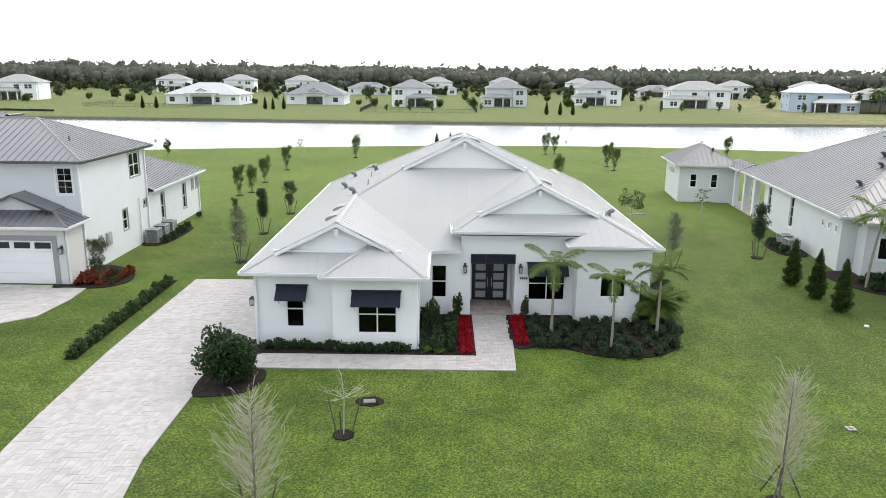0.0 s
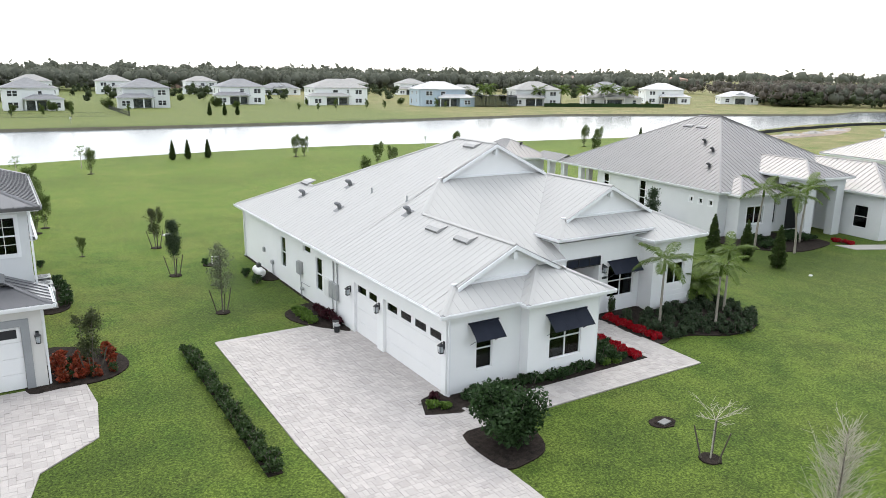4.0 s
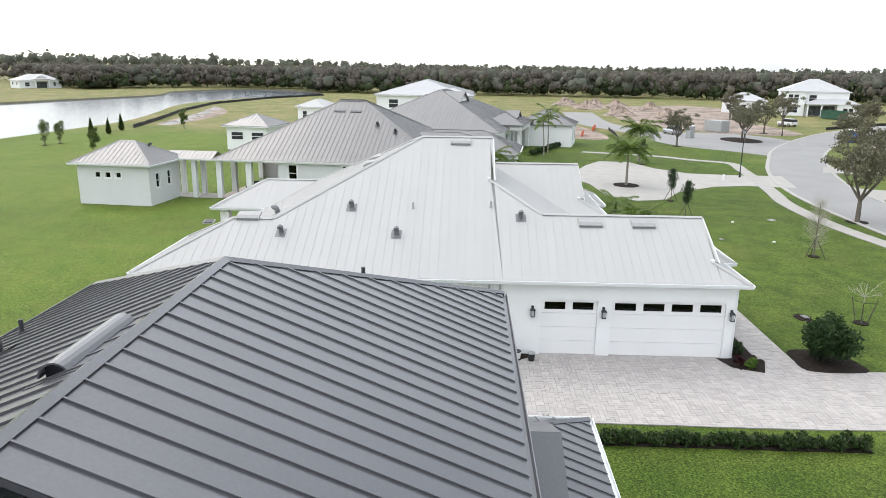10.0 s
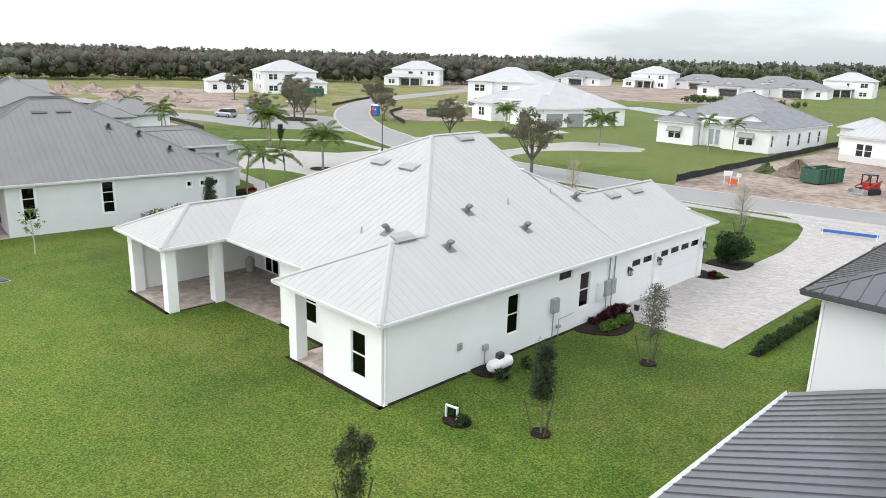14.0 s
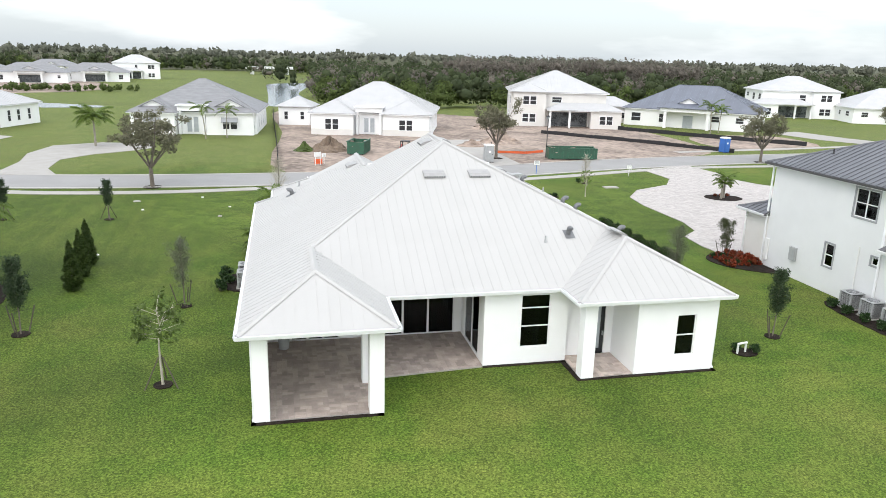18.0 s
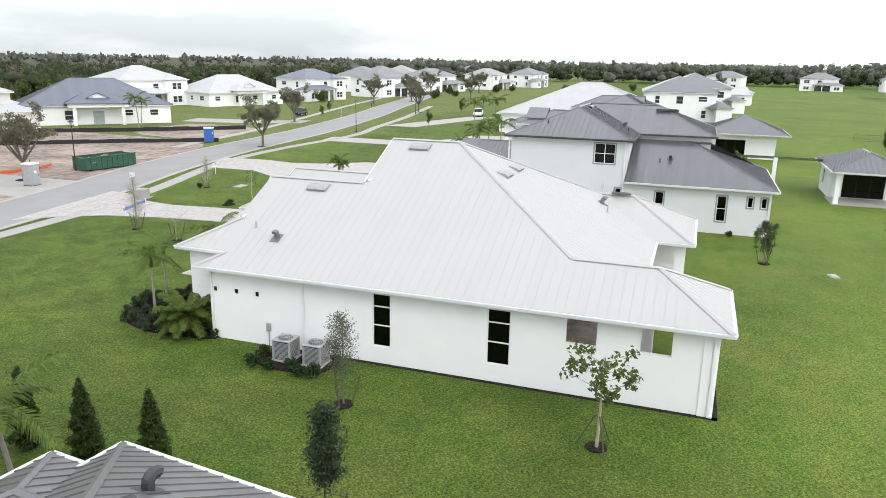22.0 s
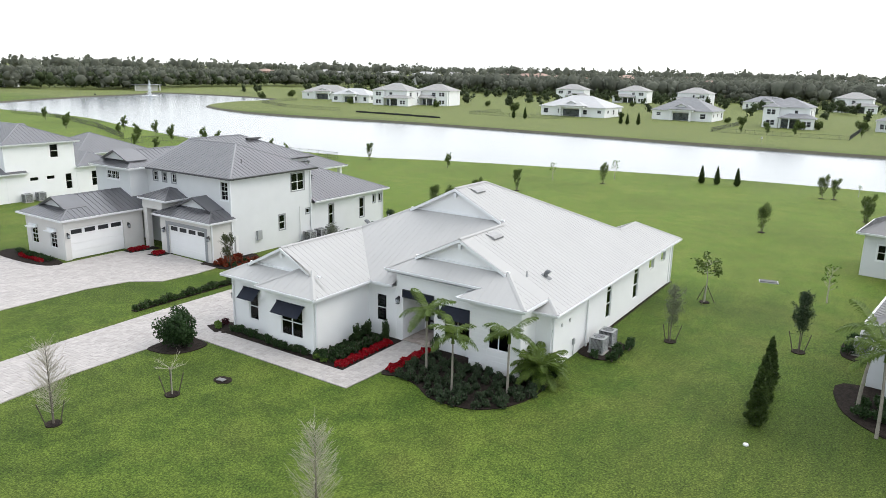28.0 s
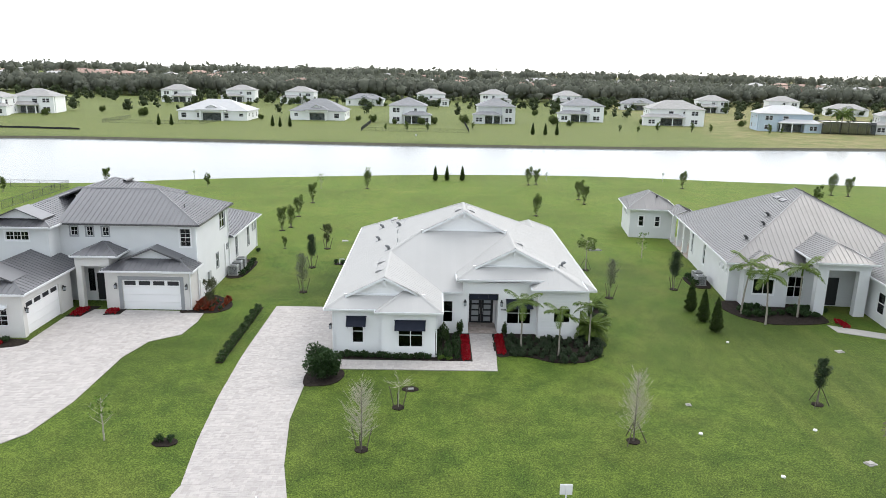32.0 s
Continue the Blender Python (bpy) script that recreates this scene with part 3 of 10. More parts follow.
def gutter(house, a, b, z, material, out=(0, 0), name="gutter"):
    """An eave gutter with its lip, from a to b in plan, hung outside the eave."""
    a, b, o = Vector((*a, z)), Vector((*b, z)), Vector((*out, 0)) * 0.12
    d = (b - a).normalized() * 0.06
    a, b = a - d, b + d
    prof = [(0, 0.0), (0, -0.14), (0.75, -0.14), (1.05, 0.0), (0.9, 0.0), (0.7, -0.09), (0.12, -0.09), (0.12, 0.0)]
    bm = bmesh.new()
    rows = [[bm.verts.new(p + o * u + Vector((0, 0, h))) for u, h in prof] for p in (a, b)]
    for i in range(len(prof)):
        bm.faces.new((rows[0][i - 1], rows[0][i], rows[1][i], rows[1][i - 1]))
    for r in rows:
        bm.faces.new(r)
    bmesh.ops.recalc_face_normals(bm, faces=bm.faces)
    return part(name, bm, material, house, at=True)


def slab(house, name, pts, z0, z1, material):
    return part(name, prism(pts, z0, z1), material, house, at=True)

# ---- ground, lake, roads ----
LAKE = [(-330, 240), (-345, 262), (-320, 272), (-272, 272), (-246, 262), (-240, 232), (-226, 206), (-210, 193), (-174, 182), (-136, 184), (-105, 188), (-60, 187), (0, 185.5), (60, 188), (110, 194), (140, 196), (165, 189),
        (202, 178), (240, 166), (258, 168), (282, 173), (312, 164), (326, 146), (312, 124), (288, 108), (260, 109), (236, 121), (204, 130), (176, 130), (146, 123), (116, 117.5), (88, 119), (60, 121.5), (31, 126), (2, 124.5), (-20, 120), (-45, 113), (-62, 106.5),
        (-84, 105), (-110, 106.5), (-150, 116), (-190, 126), (-240, 126), (-270, 132), (-294, 160), (-318, 205)]


def smooth_loop(pts, per=6):
    """A closed Catmull-Rom curve through plan points."""
    out = []
    n = len(pts)
    for i in range(n):
        p0, p1, p2, p3 = (Vector(pts[(i + j) % n]) for j in (-1, 0, 1, 2))
        for s in range(per):
            t = s / per
            out.append(tuple(0.5 * ((2 * p1) + (p2 - p0) * t + (2 * p0 - 5 * p1 + 4 * p2 - p3) * t * t + (3 * p1 - p0 - 3 * p2 + p3) * t ** 3)))
    return out


def smooth_line(pts, per=8):
    """An open Catmull-Rom curve through plan points."""
    pts = [tuple(2 * np.array(pts[0]) - np.array(pts[1])), *pts, tuple(2 * np.array(pts[-1]) - np.array(pts[-2]))]
    out = []
    for i in range(1, len(pts) - 2):
        p0, p1, p2, p3 = (Vector(pts[i + j]) for j in (-1, 0, 1, 2))
        for s in range(per):
            t = s / per
            out.append(tuple(0.5 * ((2 * p1) + (p2 - p0) * t + (2 * p0 - 5 * p1 + 4 * p2 - p3) * t * t + (3 * p1 - p0 - 3 * p2 + p3) * t ** 3)))
    return out + [tuple(pts[-2])]


def ribbon(line, left, right):
    """The outline of a strip along a plan line, from left metres to right metres beside it."""
    l_, r_ = [], []
    for i, p in enumerate(line):
        a, b = Vector(line[max(i - 1, 0)]), Vector(line[min(i + 1, len(line) - 1)])
        d = (b - a).normalized()
        n_ = Vector((-d.y, d.x))
        l_.append(tuple(Vector(p) + n_ * left)), r_.append(tuple(Vector(p) + n_ * right))
    return l_, r_


def strip_mesh(line, left, right, z0, z1):
    """A solid strip along a plan line."""
    l_, r_ = ribbon(line, left, right)
    bm = bmesh.new()
    rows = [[bm.verts.new((*l_[i], z0)), bm.verts.new((*l_[i], z1)), bm.verts.new((*r_[i], z1)), bm.verts.new((*r_[i], z0))] for i in range(len(line))]
    for p, q in zip(rows, rows[1:]):
        for j in range(3):
            bm.faces.new((p[j], p[j + 1], q[j + 1], q[j]))
    bm.faces.new(rows[0]), bm.faces.new(rows[-1][::-1])
    bmesh.ops.recalc_face_normals(bm, faces=bm.faces)
    return bm


shore = smooth_loop(LAKE)


def make_ground():
    bm = bmesh.new()
    R = 4200
    outer = [bm.verts.new((x, y, 0)) for x, y in ((-R, -R), (R, -R), (R, R), (-R, R))]
    inner = [bm.verts.new((x, y, 0)) for x, y in shore]
    edges = [bm.edges.new((v[i - 1], v[i])) for v in (outer, inner) for i in range(len(v))]
    bmesh.ops.triangle_fill(bm, edges=edges, use_beauty=True)
    n = len(shore)
    low = []
    for i in range(n):
        a, b = Vector(shore[i - 1]), Vector(shore[(i + 1) % n])
        d = (b - a).normalized()
        p = Vector(shore[i]) + Vector((d.y, -d.x)) * 2.2
        low.append(bm.verts.new((p.x, p.y, -1.0)))
    for i in range(n):
        bm.faces.new((inner[i - 1], inner[i], low[i], low[i - 1])).material_index = 1
    bmesh.ops.recalc_face_normals(bm, faces=bm.faces)
    for f in bm.faces:
        if f.normal.z < 0:
            f.normal_flip()
    return part("ground", bm, (GRASS, BANK), None, "mown green lawn reaching to the far woods", kind="structure")


make_ground()
bm = bmesh.new()
bm.faces.new([bm.verts.new((x, y, -0.55)) for x, y in ((-480, 60), (420, 60), (420, 380), (-480, 380))])
part("water", bm, WATER, None, "calm pale lake reflecting the overcast sky", kind="structure")

ROAD_LINE = smooth_line([(-420, -95), (-300, -62), (-200, -36), (-150, -24.5), (-120, -17), (-81, -9.5), (-52, -6.2), (-32, -2.6), (-16.5, 1.7), (-4, 4.2), (8, 5.7), (22, 6.2), (36, 5.4), (50, 2.0), (64, -3.5), (78, -10), (97, -22.5), (115, -38), (133, -60), (150, -95), (168, -135), (190, -175)])
part("road", strip_mesh(ROAD_LINE, 3.6, -3.6, -0.2, 0.030), ASPHALT, None, "pale worn street curving past the houses", kind="structure")
for side, nm in ((1, "kerb_north"), (-1, "kerb_south")):
    part(nm, strip_mesh(ROAD_LINE, side * 4.0, side * 3.55, -0.2, 0.06), CONCRETE, None, "low concrete kerb beside the street", kind="structure")
WALK_N = smooth_line([(-160, -16), (-120, -7), (-92, -2.0), (-76, 1.0), (-55, 0.2), (-38.5, 1.4), (-21, 6.6), (-11, 9.0), (-2, 10.0), (8, 10.9), (20, 12.5), (30, 12.3), (37, 10.9), (46, 9.2), (54, 7.9), (60.5, 7.2), (63.5, 11.2), (67.7, 16.0), (71.4, 25.6)])
WALK_S = smooth_line([(-200, -48), (-150, -37), (-110, -27), (-80, -19.5), (-60, -16), (-48, -14)])
part("pavement_north", strip_mesh(WALK_N, 0.75, -0.75, -0.2, 0.045), CONCRETE, None, "narrow light concrete pavement beside the lawn", kind="structure")
part("pavement_south", strip_mesh(WALK_S, 0.75, -0.75, -0.2, 0.045), CONCRETE, None, "narrow light concrete pavement across the street", kind="structure")
SIDE_STREET = smooth_line([(72, -6), (84, 2), (98, 6), (112, 9), (130, 14), (170, 12)])
part("side_road", strip_mesh(SIDE_STREET, 4.2, -4.2, -0.2, 0.026), ASPHALT, None, "pale side street with a turning circle", kind="structure")


def disc(x, y, rx, ry, n=28, wob=0.0):
    return [(x + rx * math.cos(2 * math.pi * i / n) * (1 + wob * math.sin(3.1 * i)), y + ry * math.sin(2 * math.pi * i / n) * (1 + wob * math.cos(2.3 * i))) for i in range(n)]


part("turning_circle", prism(disc(92, -3, 17, 13), -0.2, 0.022), ASPHALT, None, "pale round road junction", kind="structure")

# building sites of bare soil across the street
def soil(name, pts, z=0.02):
    part(name, prism(smooth_loop(pts, 4), -0.2, z), DIRT, None, "bare sandy soil of a building site", kind="structure")


soil("bare_ground_1", [(9, 2.6), (9.6, -40), (10, -88), (-14, -90), (-34, -74), (-56, -66), (-58, -40), (-55, -16), (-44, -8.6), (-20, -2.6)])
soil("bare_ground_2", [(108, -24), (150, -26), (190, -40), (215, -30), (200, -5), (160, 4), (132, 4), (120, 0), (108, -8)])
soil("bare_ground_7", [(92, 18), (104, 17), (122, 19.5), (120, 27), (104, 27), (93, 24)])
soil("bare_ground_3", [(70, -150), (150, -130), (230, -160), (240, -230), (150, -260), (80, -220)])
soil("bare_ground_4", [(84, -24), (100, -36), (104, -46), (90, -50), (74, -38)])
soil("bare_ground_5", [(110, 108), (150, 112), (175, 118), (150, 106), (120, 103)])
soil("bare_ground_6", [(-60, -16.5), (-78, -20), (-80, -36), (-62, -34)], 0.021)

# driveways
def driveway(name, pts, material, label, z=0.04):
    part(name, prism(pts, -0.2, z), material, None, label, kind="structure")


DRIVE_MAIN = [(-14.9, 41.7), (-15.0, 30.7), (-14.75, 24.0), (-14.3, 18.5), (-13.7, 14.0), (-14.3, 10.5), (-16.4, 7.2), (-16.8, 4.2), (-3.6, 6.6), (-6.4, 9.2), (-8.0, 12.0), (-9.0, 16.0), (-9.7, 21.0), (-9.7, 25.6), (-9.7, 28.4), (-8.6, 28.4), (-8.6, 30.6), (-9.9, 31.2), (-8.38, 31.6), (-8.38, 39.8), (-8.6, 39.8), (-8.6, 41.7)]
driveway("driveway_main", DRIVE_MAIN, JOINT, "pale travertine paver driveway in front of the garage doors", 0.02)
DRIVE_B = [(-20.6, 40.0), (-20.4, 37.5), (-20.7, 34.6), (-22.6, 33.0), (-23.3, 30.0), (-23.3, 23.0), (-23.9, 19.0), (-26.5, 15.4), (-31.5, 12.6), (-34.0, 8.8), (-34.0, 2.0), (-42.0, -1.0), (-42.5, 5.0), (-41.5, 9.5), (-42.5, 13.0), (-46.0, 17.5), (-47.0, 23.0), (-44.0, 29.0), (-40.0, 31.0), (-31.4, 32.2), (-31.4, 40.2)]
driveway("driveway_west", DRIVE_B, JOINT, "pale travertine paver driveway with a planted island", 0.02)
DRIVE_C = [(46, 34.5), (44.5, 31), (40.5, 29.5), (33.5, 29.0), (30.5, 26.5), (31.5, 23.5), (36, 21), (40, 16), (41, 12), (40, 7.0), (49, 5.0), (49, 10.5), (50, 16), (54, 19), (60, 21), (60.5, 25), (56, 27.5), (52, 29), (50, 34)]
driveway("driveway_east", DRIVE_C, CONCRETE, "pale driveway round a palm island")
driveway("walk_east", [(31.8, 39.0), (36.0, 36.9), (44.5, 35.8), (46.8, 34.4), (46.0, 32.5), (43.5, 34.2), (36.0, 35.3), (31.8, 37.3)], CONCRETE, "pale concrete walk along the neighbouring house front")
driveway("driveway_far_west", [(-66, 31), (-64, 22), (-58, 19), (-66, 15.5), (-66, 0), (-72, -1), (-72, 15), (-78, 18), (-86, 20), (-88, 28), (-78, 31)], CONCRETE, "pale driveway of a neighbouring house")
driveway("driveway_street_west", [(-96, -2), (-128, 6), (-128, 12), (-96, 4.5)], CONCRETE, "pale driveway of a neighbouring house")
driveway("driveway_south_east", [(32.8, 2.2), (35.0, -2.6), (35.6, -9.5), (33, -14), (29, -17.5), (26.5, -21), (28, -25), (34.5, -26.5), (40, -23), (40.8, -15), (39.5, -8), (39.4, -2), (41, 1.2)], CONCRETE, "pale driveway across the street")
driveway("driveway_south_far", [(52.3, -1.5), (52.3, -13), (50, -22), (48.5, -34), (53.5, -37), (55, -22), (56.2, -13), (58.5, -4.5)], CONCRETE, "pale driveway across the street")
driveway("driveway_site", [(-14, -30), (-12, -14), (-11, -1.2), (-20, -3.2), (-20, -16), (-22, -30)], CONCRETE, "dusty driveway of the building site", 0.028)
driveway("driveway_south_west", [(-84, -42), (-86, -30), (-92, -19), (-99, -20.6), (-94, -32), (-92, -44)], CONCRETE, "pale driveway across the street")

# planting beds of dark mulch
def bed(name, pts, label="bed of dark mulch round the planting", z=0.05):
    part(name, prism(pts, -0.1, z), MULCH, None, label, kind="structure")


BED_RIGHT = smooth_loop([(3.35, 31.3), (4.6, 31.3), (5.9, 31.0), (7.2, 30.2), (8.6, 30.1), (9.9, 30.4), (11.0, 31.5), (11.6, 33.2), (11.6, 35.2), (11.2, 36.9), (10.4, 36.4), (10.0, 34.9), (6.8, 34.9), (6.7, 35.8), (4.1, 35.8), (3.35, 35.6)], 4)
bed("bed_entry_right", BED_RIGHT)
bed("bed_entry_left", [(-1.15, 30.15), (1.55, 30.15), (1.55, 35.7), (-1.15, 35.7)])
bed("bed_wing_front", [(-10.1, 30.3), (-9.6, 31.5), (-8.6, 31.9), (-8.6, 31.3), (-5.0, 31.3), (-5.0, 30.8), (-1.15, 30.8), (-1.15, 30.15), (-7.6, 30.1), (-8.8, 29.8)])
bed("bed_round_bush", smooth_loop([(-9.75, 28.3), (-8.2, 28.4), (-7.45, 28.2), (-7.3, 27.2), (-7.8, 26.1), (-8.9, 25.7), (-9.8, 25.9)], 4))
bed("bed_garage_side", smooth_loop([(-8.6, 40.2), (-9.3, 40.6), (-10.1, 41.6), (-10.7, 43.0), (-10.4, 44.4), (-8.6, 44.9)], 4))
bed("bed_generator", smooth_loop([(-8.6, 50.6), (-9.5, 50.7), (-9.7, 52.3), (-8.6, 52.4)], 4))
bed("bed_condenser", smooth_loop([(11.0, 40.5), (12.9, 40.3), (13.0, 43.2), (11.0, 43.4)], 4))
bed("bed_turning_circle", disc(94, -6.5, 5.2, 3.4, 22, 0.03), "mulched island in the turning circle")
bed("bed_wellhead", disc(-11.3, 56.0, 0.6, 0.5, 16, 0.05))
bed("bed_hedge", [(-16.5, 29.2), (-16.0, 29.2), (-15.95, 41.4), (-16.45, 41.4)], z=0.035)
bed("bed_croton", smooth_loop([(-22.7, 40.0), (-21.5, 39.6), (-19.6, 39.8), (-18.7, 41.2), (-19.4, 43.2), (-21.9, 44.6)], 4))
bed("bed_neighbour_condenser", smooth_loop([(-21.9, 50.6), (-20.2, 50.6), (-20.0, 56.2), (-21.9, 56.6)], 4))
bed("bed_neighbour_porch", [(-31.4, 38.2), (-30.2, 38.2), (-29.7, 40.9), (-31.4, 40.9)])
bed("bed_neighbour_porch_2", [(-28.6, 38.7), (-27.3, 38.9), (-27.2, 41.0), (-28.6, 41.0)])
bed("bed_neighbour_wing", smooth_loop([(-31.5, 32.9), (-31.8, 31.6), (-35, 31.0), (-39, 31.2), (-39.4, 33), (-35, 33.3)], 4))
bed("bed_island_west", disc(-33.5, 20.2, 1.9, 1.7, 20, 0.04))
bed("bed_island_east", disc(40.0, 25.6, 1.7, 1.4, 20, 0.04))
bed("bed_east_house", smooth_loop([(24.7, 45.0), (24.8, 41.6), (26.3, 39.6), (28.0, 38.9), (31.6, 39.3), (32.6, 40.4), (32.2, 43.6), (29.5, 45.0)], 4))
bed("bed_east_condenser", smooth_loop([(25.9, 49.3), (24.2, 49.5), (24.3, 52.9), (26.3, 53.2)], 4))
bed("bed_utility", disc(-2.75, 25.45, 0.56, 0.42, 14, 0.10), z=0.03)
bed("bed_lawn_shrub", disc(-16.0, 18.2, 0.7, 0.5, 16, 0.08))
# mulch edge round the house wall
for i, (x0, x1, y0, y1) in enumerate([(-8.74, -8.55, 44.9, 50.2), (-8.74, -8.55, 52.8, 57.6), (-8.74, -2.4, 57.4, 57.6), (-2.5, 1.4, 55.5, 55.68), (6.25, 6.5, 56.0, 59.2), (6.25, 11.12, 59.0, 59.2), (10.93, 11.12, 43.8, 59.2), (-2.42, -2.2, 55.5, 57.6)]):
    bed("mulch_edge_%d" % (i + 1), [(x0, y0), (x1, y0), (x1, y1), (x0, y1)], "dark mulch edge along the house wall", 0.03)

# ---- the white house ----
E0 = 3.6
P = 0.5
XW, XE, YN = -9.05, 11.45, 55.9


def main_house():
    h = thing("house", 1.2, 45.0, 0, 0, "white single-storey house with a white standing-seam metal roof", "house")
    # roof planes
    west, east = (P, 0, E0 - P * XW), (-P, 0, E0 + P * XE)
    north, south = (0, -P, E0 + P * YN), (0, P, E0 - P * 35.3)
    ge, gs = (-P, 0, E0 - P * 0.7), (0, P, E0 - P * 30.85)
    bw, bs = (P, 0, E0 + P * 5.38), (0, P, E0 - P * 30.3)
    pw, ps = (P, 0, 4.6 - P * 0.5), (0, P, E0 - P * 33.35)
    se_, sn = (-P, 0, E0 - P * 1.95), (0, -P, E0 + P * 57.85)
    lw, ln = (P, 0, E0 - P * 5.75), (0, -P, E0 + P * 59.4)
    ss = (0, P, E0 - P * 36.2)
    zz = lambda pl, x, y: pl[0] * x + pl[1] * y + pl[2]
    gx, sx, lx, mx, ex = -4.875, -5.5, 8.6, 1.2, 4.975
    slopes = [
        (west, [(-9.05, 30.85), (-7.7, 32.2), (-7.7, 31.9), (gx, 31.9), (gx, 39.475), (-2.31, 42.04), (-2.31, 41.74), (mx, 41.74), (mx, 45.65), (sx, 52.35), (sx, 54.3), (-9.05, 57.85)]),
        (gs, [(-9.05, 30.85), (-5.38, 30.85), (-4.03, 32.2), (-7.7, 32.2)]),
        (bw, [(-5.38, 30.3), (-3.48, 32.2), (-4.03, 32.2), (-5.38, 30.85)]),
        (bs, [(-5.38, 30.3), (-0.7, 30.3), (-2.6, 32.2), (-3.48, 32.2)]),
        (ge, [(-0.7, 30.3), (-0.7, 35.3), (gx, 39.475), (gx, 31.9), (-2.6, 31.9), (-2.6, 32.2)]),
        (south, [(-0.7, 35.3), (0.95, 35.3), (0.95, 37.75), (ex, 41.775), (4.71, 42.04), (-2.31, 42.04), (gx, 39.475)]),
        (pw, [(0.5, 35.35), (1.9, 36.75), (1.9, 36.4), (ex, 36.4), (ex, 41.775), (0.5, 37.3)]),
        (ps, [(0.5, 35.35), (7.2, 35.35), (7.2, 36.75), (1.9, 36.75)]),
        (ps, [(6.25, 34.4), (10.4, 34.4), (8.05, 36.75), (7.2, 36.75), (7.2, 35.35)]),
        (east, [(10.4, 34.4), (10.4, 36.75), (8.05, 36.75)]),
        (east, [(ex, 36.4), (8.05, 36.4), (8.05, 36.75), (ex, 36.75)]),
        (east, [(ex, 36.75), (10.4, 36.75), (10.4, 37.25), (ex, 37.25)]),
        (east, [(11.45, 36.2), (11.45, 37.25), (10.4, 37.25)]),
        (east, [(ex, 37.25), (11.45, 37.25), (11.45, 59.4), (lx, 56.55), (lx, 53.05), (mx, 45.65), (mx, 41.74), (4.71, 41.74), (4.71, 42.04), (ex, 41.775)]),
        (ss, [(10.0, 36.2), (11.45, 36.2), (10.4, 37.25), (10.0, 37.25)]),
        ((P, 0, 4.1 - P * 6.25), [(6.25, 34.4), (7.2, 35.35), (7.2, 35.8), (6.25, 35.8)]),
        (north, [(-1.95, 55.9), (sx, 52.35), (mx, 45.65), (lx, 53.05), (5.75, 55.9)]),
        (se_, [(-1.95, 55.9), (-1.95, 57.85), (sx, 54.3), (sx, 52.35)]),
        (sn, [(-1.95, 57.85), (-9.05, 57.85), (sx, 54.3)]),
        (lw, [(5.75, 55.9), (lx, 53.05), (lx, 56.55), (5.75, 59.4)]),
        (ln, [(5.75, 59.4), (lx, 56.55), (11.45, 59.4)])]
    for pl, pts in slopes:
        roof_slope(h, pts, pl, WHITE_ROOF, rib=0.011)
    lines = [((mx, 41.74), (mx, 45.65), west), ((gx, 31.9), (gx, 39.475), west), ((ex, 36.4), (ex, 41.775), east), ((mx, 45.65), (sx, 52.35), west), ((sx, 52.35), (sx, 54.3), west), ((sx, 54.3), (-9.05, 57.85), west),
             ((sx, 54.3), (-1.95, 57.85), se_), ((mx, 45.65), (lx, 53.05), east), ((lx, 53.05), (lx, 56.55), east), ((lx, 56.55), (11.45, 59.4), east), ((lx, 56.55), (5.75, 59.4), lw), ((-9.05, 30.85), (-7.7, 32.2), west),
             ((-0.7, 30.3), (-2.6, 32.2), ge), ((-5.38, 30.3), (-3.48, 32.2), bw), ((gx, 39.475), (-2.31, 42.04), west), ((0.5, 35.35), (1.9, 36.75), pw), ((10.4, 34.4), (8.05, 36.75), east), ((10.4, 37.25), (11.45, 36.2), east)]
    for a, b, pl in lines:
        cap(h, (*a, zz(pl, *a)), (*b, zz(pl, *b)), WHITE_ROOF)
    # dutch gables: wall, rakes and vent board
    for cx_, y, top, w in ((mx, 42.04, 8.725, 3.51), (gx, 32.2, 5.6875, 2.8), (ex, 36.75, 6.8375, 3.07)):
        bm = bmesh.new()
        f = [(cx_ - w, top - w * P), (cx_ + w, top - w * P), (cx_, top)]
        for yy in (y, y + 0.1):
            bm.faces.new([bm.verts.new((x, yy, z - 0.09)) for x, z in f])
        bm.verts.ensure_lookup_table()
        for i in range(3):
            bm.faces.new((bm.verts[i], bm.verts[(i + 1) % 3], bm.verts[(i + 1) % 3 + 3], bm.verts[i + 3]))
        bmesh.ops.recalc_face_normals(bm, faces=bm.faces)
        part("gable_wall", bm, WHITE_SIDING, h, at=True)
        for s in (-1, 1):
            bm = bmesh.new()
            a, b = (cx_, top - 0.03), (cx_ + s * (w + 0.05), top - 0.03 - (w + 0.05) * P)
            for yy in (y - 0.37, y - 0.31):
                bm.faces.new([bm.verts.new((x, yy, z)) for x, z in (a, b, (b[0], b[1] - 0.17), (a[0], a[1] - 0.17))])
            bm.verts.ensure_lookup_table()
            for i in range(4):
                bm.faces.new((bm.verts[i], bm.verts[(i + 1) % 4], bm.verts[(i + 1) % 4 + 4], bm.verts[i + 4]))
            bmesh.ops.recalc_face_normals(bm, faces=bm.faces)
            part("rake_board", bm, TRIM, h, at=True)
        zb = top - w * P
        part("apron_flashing", boxes((cx_ - w - 0.15, cx_ + w + 0.15, y - 0.10, y + 0.02, zb - 0.06, zb + 0.05)), TRIM, h, at=True)
        part("gable_block", boxes((cx_ - 0.09, cx_ + 0.09, y - 0.30, y - 0.02, top - 0.62, top - 0.30)), TRIM, h, at=True)
